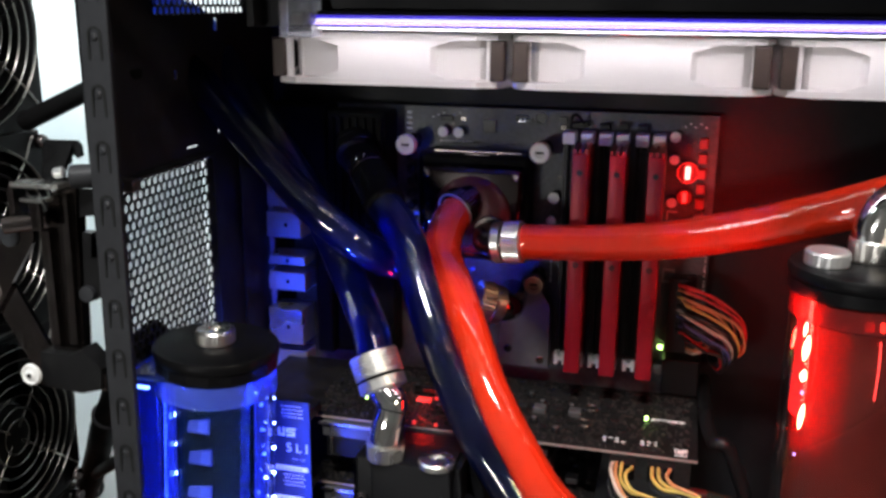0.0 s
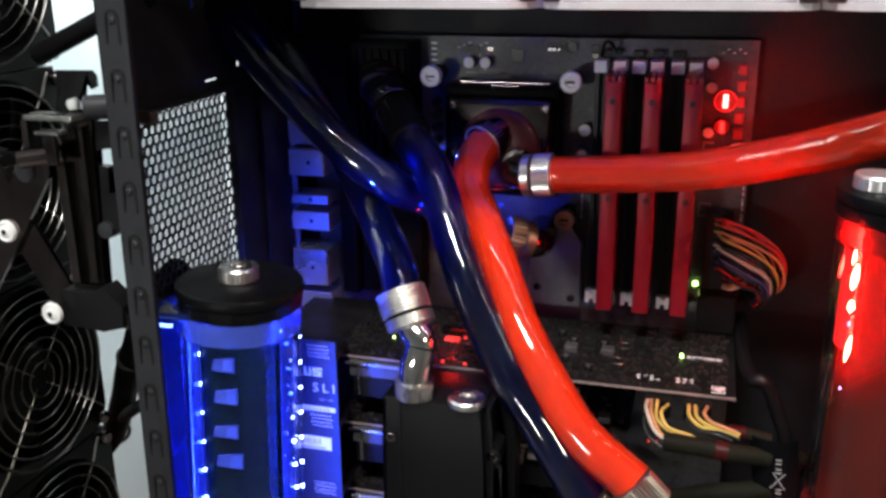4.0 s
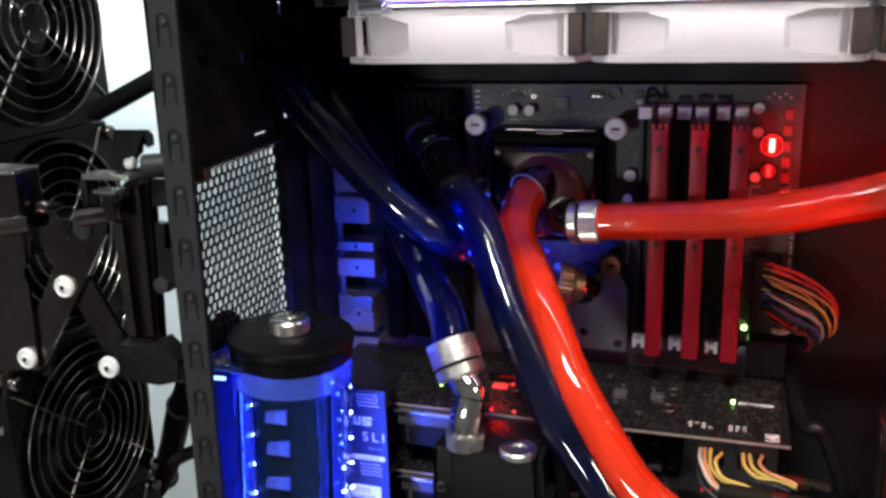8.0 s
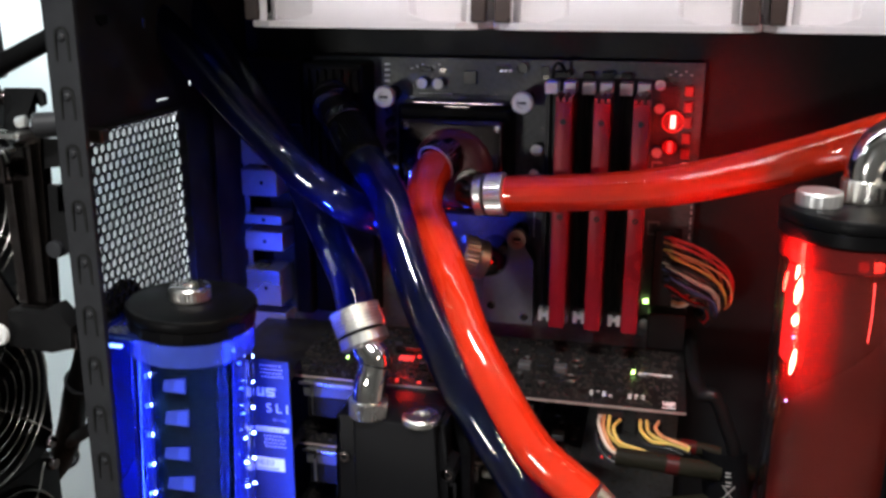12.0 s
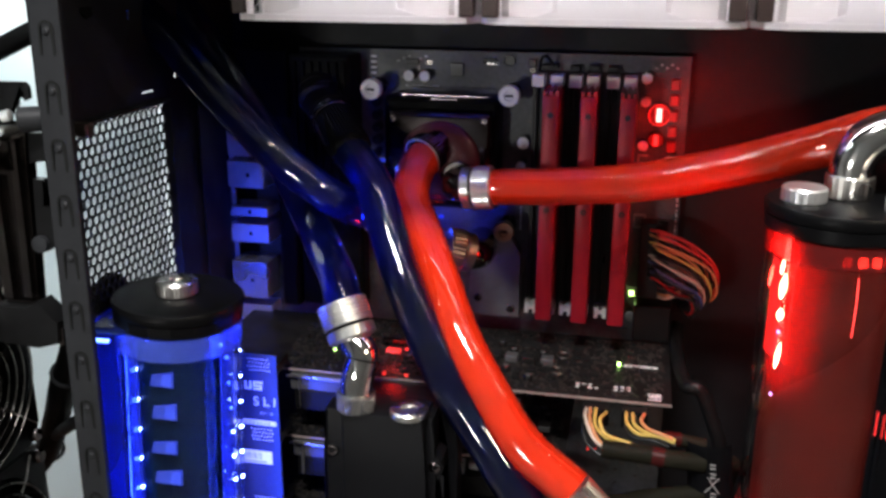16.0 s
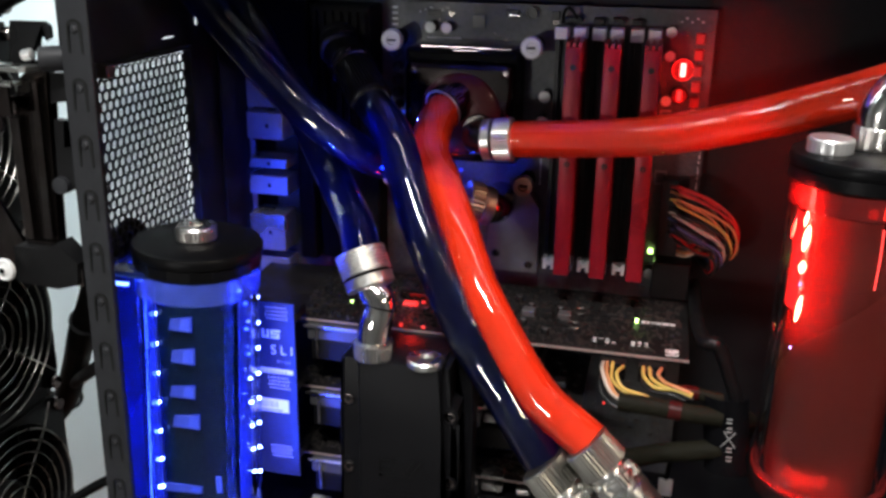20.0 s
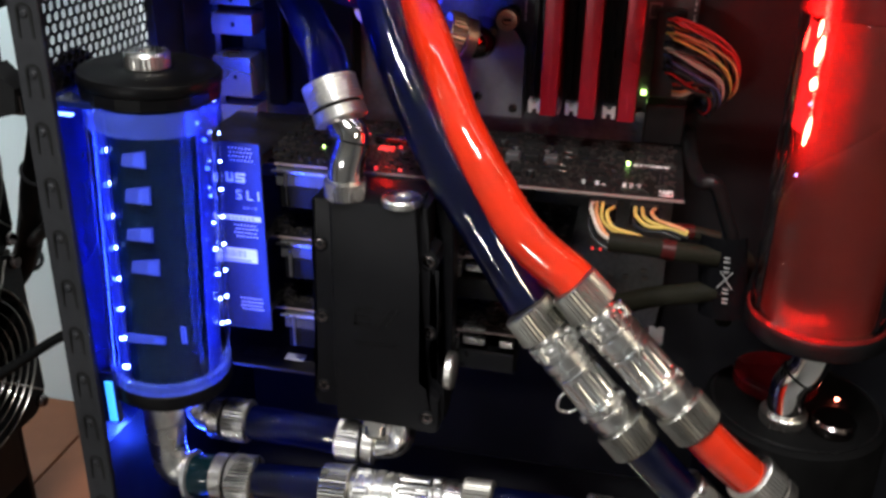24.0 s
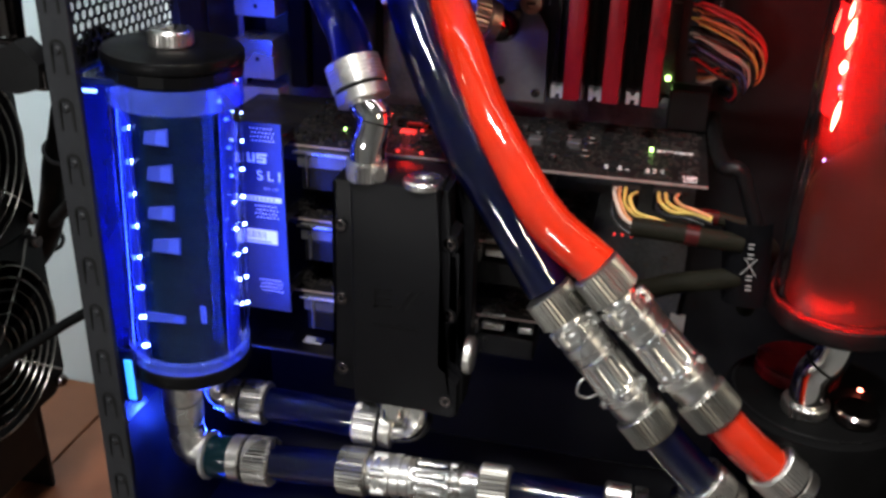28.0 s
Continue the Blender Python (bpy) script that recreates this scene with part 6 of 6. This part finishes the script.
PLUG_TWO = [((0.1426, 0.1577), (0.1433, 0.1595), (0.1491, 0.1578), (0.1588, 0.1597)), ((0.1459, 0.1577), (0.1469, 0.1593), (0.1524, 0.1592), (0.1592, 0.1607)),
            ((0.1517, 0.1581), (0.1502, 0.1617), (0.1533, 0.1613), (0.1579, 0.1616)), ((0.1440, 0.1565), (0.1425, 0.1560), (0.1470, 0.1555), (0.1560, 0.1570)),
            ((0.1475, 0.1560), (0.1480, 0.1570), (0.1530, 0.1568), (0.1595, 0.1582))]
for cx, cz, rows, tints, lab in ((0.1225, 0.1530, PLUG_ONE, (2, 1, 0, 0, 4, 4), "yellow and white power wires plugged under the top graphics card"),
                                 (0.1430, 0.1530, PLUG_TWO, (0, 0, 1, 4, 4), "yellow and orange power wires plugged beside the first plug")):
    lines = [[(q[0][0], -0.1050, q[0][1] - 0.002), (q[0][0], -0.1120, q[0][1] + 0.001), (q[1][0], -0.1240, q[1][1]), (q[2][0], -0.1310, q[2][1]), (q[3][0], -0.1350, q[3][1]), (q[3][0] + 0.008, -0.1360, q[3][1] - 0.002)] for q in rows]
    wire_bundle("card_power_cable", lab, lines, 0.00100, [WIRES[i] for i in tints])
    p = thing("power_plug", (cx + 0.004, -0.11, cz), "black power plug on a graphics card", "plug", "card power plugs")
    part("shell", bx(B(), cx - 0.0030, cx + 0.0110, -0.1080, -0.0990, cz - 0.0050, cz + 0.0045, 0.0008), black_plastic, p)
for pts, rad, lab in (([(0.1317, -0.1365, 0.1505), (0.1529, -0.1380, 0.1505), (0.1660, -0.1380, 0.1495), (0.1820, -0.1355, 0.1480)], 0.0047, "dark olive sleeved cable leading into the strap"),
                      ([(0.1582, -0.1325, 0.1580), (0.1680, -0.1310, 0.1572), (0.1820, -0.1305, 0.1550)], 0.0034, "thin dark sleeved cable leading into the strap"),
                      ([(0.1180, -0.1190, 0.1090), (0.1385, -0.1250, 0.1119), (0.1540, -0.1300, 0.1200), (0.1741, -0.1335, 0.1270), (0.1840, -0.1335, 0.1300)], 0.0052, "dark olive sleeved cable curving from the lower cards"),
                      ([(0.1880, -0.1325, 0.1480), (0.1960, -0.1200, 0.1400), (0.2000, -0.0900, 0.1200), (0.2000, -0.0500, 0.0700)], 0.0050, "dark sleeved cable leaving the strap behind the reservoir")):
    tagged(part("sleeved_cable", sweep(B(), pts, rad, 14, 8), sleeve, smooth=60), lab, "cable")
for p0, p1, rad, lab in (((0.1560, -0.1381, 0.1503), (0.1625, -0.1381, 0.1498), 0.0049, "dark red band on a sleeved cable"), ((0.1620, -0.1319, 0.1577), (0.1700, -0.1309, 0.1570), 0.0036, "long dark red band on a thin cable")):
    tagged(part("cable_band", cyl(B(), p0, p1, rad, seg=16, chamfer=0.0003), cable_red, smooth=40), lab, "cable band")
strap = thing("cable_strap", (0.185, -0.135, 0.14), "black fabric cable strap with a pale woven word mark", "strap")
bm = B()
n, rows = 20, []
for k in range(n + 1):
    a = math.pi * (0.02 + 0.96 * k / n) + math.pi
    rows.append([bm.verts.new((0.1856 + math.cos(a) * 0.0112 + (zz - 0.14) * -0.12, -0.1310 + math.sin(a) * 0.0075, zz)) for zz in (0.1165, 0.1260, 0.1400, 0.1510, 0.1585)])
for a, b in zip(rows, rows[1:]):
    for j in range(4):
        bm.faces.new((a[j], b[j], b[j + 1], a[j + 1]))
bmesh.ops.solidify(bm, geom=bm.faces[:], thickness=0.0014)
part("band", bm, fabric, strap, smooth=40)
for i, z in enumerate((0.1485, 0.1435, 0.1325, 0.1275)):
    x = 0.1866 + (z - 0.14) * -0.09
    part("woven_bar", boxes(B(), [(x - 0.0013, x + 0.0013, -0.1399, -0.1393, z - 0.0013, z - 0.0007), (x - 0.0013, x + 0.0013, -0.1399, -0.1393, z + 0.0007, z + 0.0013)]), print_grey, strap)
for s in (-1, 1):
    part("woven_stroke", prism(B(), [(0.1866 - 0.0036 * s, 0.1340), (0.1866 - 0.0030 * s, 0.1340), (0.1866 + 0.0030 * s, 0.1425), (0.1866 + 0.0025 * s, 0.1425)], lambda a, b, d: (a, -0.1393 - d, b), 0.0006), print_grey, strap)

# ---- radiator behind the case on its scissor bracket ----
EX, EY = -0.2340, -0.1384
er = thing("rear_radiator", (EX - 0.05, EY, DESK_Z), "tall black radiator standing behind the case on a scissor bracket", "radiator")
part("core", bx(B(), EX - 0.085, EX - 0.0300, EY - 0.056, EY + 0.056, DESK_Z + 0.03, 0.4600), black_plastic, er)
part("side_plate", bx(B(), EX - 0.090, EX - 0.0290, EY + 0.0565, EY + 0.0605, DESK_Z + 0.0, 0.4650, 0.0008), steel, er)
part("side_plate", bx(B(), EX - 0.090, EX - 0.0290, EY - 0.0605, EY - 0.0565, DESK_Z + 0.0, 0.4650, 0.0008), steel, er)
part("front_plate", sheet_with_holes(B(), EY - 0.0560, EY + 0.0560, DESK_Z + 0.03, 0.46, [(EY - 0.05, EY + 0.05, z - 0.05, z + 0.05) for z in (0.019, 0.140, 0.261, 0.3815)], lambda a, b, d: (EX - 0.0299 + d, a, b), 0.0008), steel, er)
black_fan = fan_thing("guarded_fan", "black fan with a bright wire guard on the rear radiator", "rear radiator fans", black_plastic, black_plastic, True)
black_fan.matrix_basis = pose(EX - 0.0160, EY, 0.3815, 0, 90, 0)
for z in (0.2610, 0.1400, 0.0190):
    copy_thing(black_fan, pose(EX - 0.0160, EY, z, 0, 90, 0))
f = thing("barb_fitting", (-0.205, -0.12, 0.43), "large brass and nickel fitting at the head of the rear radiator", "fitting")
ax = Vector((0.02, 0.055, -0.016))
part("nut", lathe(B(), (-0.2020, -0.1500, 0.4300), ax, [(0.010, 0), (0.0115, 0.001), (0.0115, 0.012), (0.0105, 0.013)], 6), copper, f)
part("collar", lathe(B(), (-0.1978, -0.1384, 0.4266), ax, [(0.0125, 0), (0.0135, 0.001), (0.0135, 0.018), (0.0125, 0.019)], 60, (1, 2, 0.0004)), nickel, f)
part("collar", lathe(B(), (-0.1908, -0.1192, 0.4210), ax, [(0.0125, 0), (0.0135, 0.001), (0.0135, 0.018), (0.0125, 0.019)], 40), alu, f, smooth=30)
hose("dark hose from the rear radiator towards the case", [(-0.1840, -0.1000, 0.4155), (-0.1750, -0.0900, 0.4100), (-0.1600, -0.0780, 0.3980), (-0.1440, -0.0600, 0.3870), (-0.1400, -0.0600, 0.3810)], blue_hose)

sc = thing("scissor_bracket", (-0.17, -0.2, 0.215), "polished dark steel scissor bracket holding the rear radiator to the case", "bracket")
SY = -0.2000


def strap_bar(name, p0, p1, width, y, material, thick=0.0025):
    """A flat bar with round ends in the upright plane, from one pivot to another."""
    a, b = Vector((p0[0], 0, p0[1])), Vector((p1[0], 0, p1[1]))
    w = (b - a).normalized()
    ang = math.atan2(w.z, w.x)
    pts = []
    for c, s in ((b, -1), (a, 1)):
        for k in range(9):
            t = ang + s * math.pi / 2 + math.pi * k / 8
            pts.append((c.x + math.cos(t) * width, c.z + math.sin(t) * width))
    bm = prism(B(), pts, lambda u, v, d: (u, y - d, v), thick)
    bmesh.ops.triangulate(bm, faces=[q for q in bm.faces if len(q.verts) > 4])
    return part(name, bm, material, sc)


strap_bar("arm", (-0.2107, 0.2162), (-0.1620, 0.2881), 0.0082, SY, dark_steel)
strap_bar("arm", (-0.1573, 0.2186), (-0.1960, 0.2900), 0.0078, SY + 0.0035, dark_steel)


def plate(name, line, y0, deep, material, parent=None, label=""):
    bm = prism(B(), line, lambda a, b, d: (a, y0 - d, b), deep)
    bmesh.ops.triangulate(bm, faces=[q for q in bm.faces if len(q.verts) > 4])
    return part(name, bm, material, parent or sc, label)


lp = plate("radiator_plate", [(-0.2300, 0.3120), (-0.2015, 0.3122), (-0.2012, 0.3042), (-0.2030, 0.2660), (-0.2048, 0.2640), (-0.2050, 0.2590), (-0.2034, 0.2570), (-0.2055, 0.2106), (-0.2300, 0.2063)], SY - 0.0028, 0.0020, dark_steel)
part("flange", bx(B(), -0.2300, -0.2012, SY - 0.0050, SY + 0.0120, 0.3123, 0.3140, 0.0004), nickel, lp)
part("flange", bx(B(), -0.2032, -0.2014, SY - 0.0026, SY + 0.0120, 0.2700, 0.3118, 0.0003), dark_steel, lp)
cp = plate("case_plate", [(-0.1457, 0.3076), (-0.1345, 0.3170), (-0.1307, 0.3109), (-0.1318, 0.3027), (-0.1327, 0.2778), (-0.1338, 0.2549), (-0.1352, 0.2298), (-0.1414, 0.2322), (-0.1493, 0.2306), (-0.1507, 0.2905)], SY + 0.0080, 0.0060, black_chrome)
part("edge_strip", bx(B(), -0.1507, -0.1457, SY - 0.0020, SY + 0.0038, 0.2316, 0.2905, 0.0006), dark_steel, cp)
plate("edge_strip", [(-0.1380, 0.3050), (-0.1345, 0.3090), (-0.1350, 0.2780), (-0.1362, 0.2330), (-0.1400, 0.2330), (-0.1386, 0.2780)], SY + 0.0018, 0.0030, dark_steel, cp)
part("edge_strip", bx(B(), -0.1500, -0.1350, SY - 0.0020, SY + 0.0036, 0.2296, 0.2314, 0.0006), dark_steel, cp)
part("top_tab", bx(B(), -0.1600, -0.1341, SY - 0.0080, SY + 0.0030, 0.3121, 0.3146, 0.0005), nickel, cp, "bright edge of the bent tab")
part("top_tab", bx(B(), -0.1615, -0.1585, SY - 0.0080, SY + 0.0020, 0.2935, 0.3119, 0.0004), dark_steel, cp)
part("inner_tab", bx(B(), -0.1533, -0.1409, SY - 0.0100, SY - 0.0024, 0.3058, 0.3076, 0.0004), nickel, cp)
part("inner_tab", bx(B(), -0.1485, -0.1430, SY - 0.0100, SY - 0.0078, 0.2922, 0.3056, 0.0004), dark_steel, cp)
plate("upper_link", [(-0.1307, 0.3109), (-0.1190, 0.3112), (-0.1190, 0.2990), (-0.1300, 0.2973), (-0.1317, 0.2967)], SY + 0.0085, 0.0050, black_plastic)
plate("lower_link", [(-0.1311, 0.2896), (-0.1262, 0.2893), (-0.1272, 0.2767), (-0.1200, 0.2783), (-0.1200, 0.2614), (-0.1274, 0.2554), (-0.1332, 0.2549)], SY + 0.0085, 0.0050, black_plastic)
part("knob", lathe(B(), (-0.1300, SY + 0.0034, 0.2590), (0, -1, 0), [(0.0040, 0), (0.0042, 0.0008), (0.0040, 0.0030), (0.0020, 0.0034), (0.0001, 0.0034)], 24), rail_grey, sc, "round grey knob", smooth=35)
plate("foot", [(-0.1543, 0.2290), (-0.1556, 0.2110), (-0.1328, 0.2095), (-0.1221, 0.2126), (-0.1209, 0.2232), (-0.1309, 0.2326), (-0.1370, 0.2294)], SY + 0.0060, 0.0120, black_plastic)
part("disc", lathe(B(), (-0.1674, SY - 0.0026, 0.2865), (0, -1, 0), [(0.0052, 0), (0.0054, 0.0006), (0.0050, 0.0012), (0.0001, 0.0012)], 28), rail_grey, sc, smooth=40)
for x, z, y in ((-0.1829, 0.2560, SY), (-0.1573, 0.2186, SY - 0.0070), (-0.2107, 0.2162, SY - 0.0025)):
    pv = part("pivot", lathe(B(), (x, y - 0.0024, z), (0, -1, 0), [(0.0052, 0), (0.0056, 0.0006), (0.0052, 0.0022), (0.0044, 0.0026), (0.0040, 0.0020), (0.0024, 0.0024), (0.0016, 0.0030), (0.0001, 0.0030)], 28), ivory, sc, "pale riveted pivot", smooth=25)
    part("pivot_hole", lathe(B(), (x, y - 0.0054, z), (0, -1, 0), [(0.0013, 0), (0.0013, 0.0002)], 14), rubber, pv, "dark pivot centre")
for x, z in ((-0.1560, 0.2965), (-0.2100, 0.2880)):
    part("roller_bar", cyl(B(), (x - 0.006, SY - 0.0125, z - 0.002), (x + 0.012, SY - 0.0030, z), 0.0044, seg=16, chamfer=0.0006), dark_steel, sc, smooth=40)
part("pin", cyl(B(), (-0.1303, SY - 0.002, 0.3178), (-0.1165, SY + 0.004, 0.3182), 0.0056, seg=18, chamfer=0.0008), rail_grey, sc, smooth=40)
part("pin_cap", cyl(B(), (-0.1385, SY - 0.003, 0.3188), (-0.1335, SY - 0.002, 0.3200), 0.0026, seg=14, chamfer=0.0008), alu, sc, smooth=40)
plate("upper_tab", [(-0.1528, 0.3325), (-0.1346, 0.3328), (-0.1322, 0.3305), (-0.1322, 0.3256), (-0.1349, 0.3242), (-0.1349, 0.3288), (-0.1373, 0.3296), (-0.1390, 0.3215), (-0.1424, 0.3195), (-0.1438, 0.3118), (-0.1560, 0.3114)], SY + 0.0120, 0.0020, black_plastic)
part("lower_stay", bx(B(), -0.1580, -0.1200, SY - 0.004, SY + 0.004, 0.2110, 0.2200, 0.001), dark_steel, sc)
# cables outside the case
for pts, r, lab in (([(-0.1950, -0.1480, 0.3345), (-0.1870, -0.1500, 0.3378), (-0.1700, -0.1500, 0.3453), (-0.1504, -0.1500, 0.3539), (-0.1250, -0.1500, 0.3640)], 0.0052, "black cable between rear radiator and case"),
                    ([(-0.1275, -0.1450, 0.2200), (-0.1450, -0.1400, 0.2050), (-0.1605, -0.1300, 0.1870), (-0.1721, -0.1200, 0.1745), (-0.1931, -0.1000, 0.1484), (-0.2097, -0.0860, 0.1280), (-0.2340, -0.0650, 0.0893), (-0.2584, -0.0500, 0.0514), (-0.2900, -0.0440, 0.0200), (-0.3300, -0.0480, 0.0050), (-0.3700, -0.0600, 0.0000)], 0.0088, "thick black cable hanging behind the case"),
                    ([(-0.1275, -0.1500, 0.1420), (-0.1500, -0.1380, 0.1400), (-0.1720, -0.1200, 0.1259), (-0.2040, -0.0900, 0.1012), (-0.2420, -0.0600, 0.0720)], 0.0042, "thin black cable joining the thick one behind the case"),
                    ([(-0.1280, -0.1700, 0.0900), (-0.1600, -0.1750, 0.0700), (-0.2000, -0.1900, 0.0400), (-0.2150, -0.1950, 0.0100)], 0.0028, "thin dark cable low behind the case"),
                    ([(-0.1930, -0.0780, 0.3330), (-0.1780, -0.1000, 0.3280), (-0.1600, -0.1300, 0.3330), (-0.1480, -0.1500, 0.3450)], 0.0016, "thin black lead beside the radiator")):
    tagged(part("outer_cable", sweep(B(), pts, r, 12, 8), matte_black, smooth=60), lab, "cable")
for p in ((-0.2584, -0.0442, 0.0514), (-0.2014, -0.0930, 0.1382)):
    tagged(part("cable_tie", ring(B(), p, (0.5, -0.45, 0.75), 0.0090, 0.0014, 24, 6), rail_grey), "black cable tie round the thick black cable", "cable tie", "cable ties")
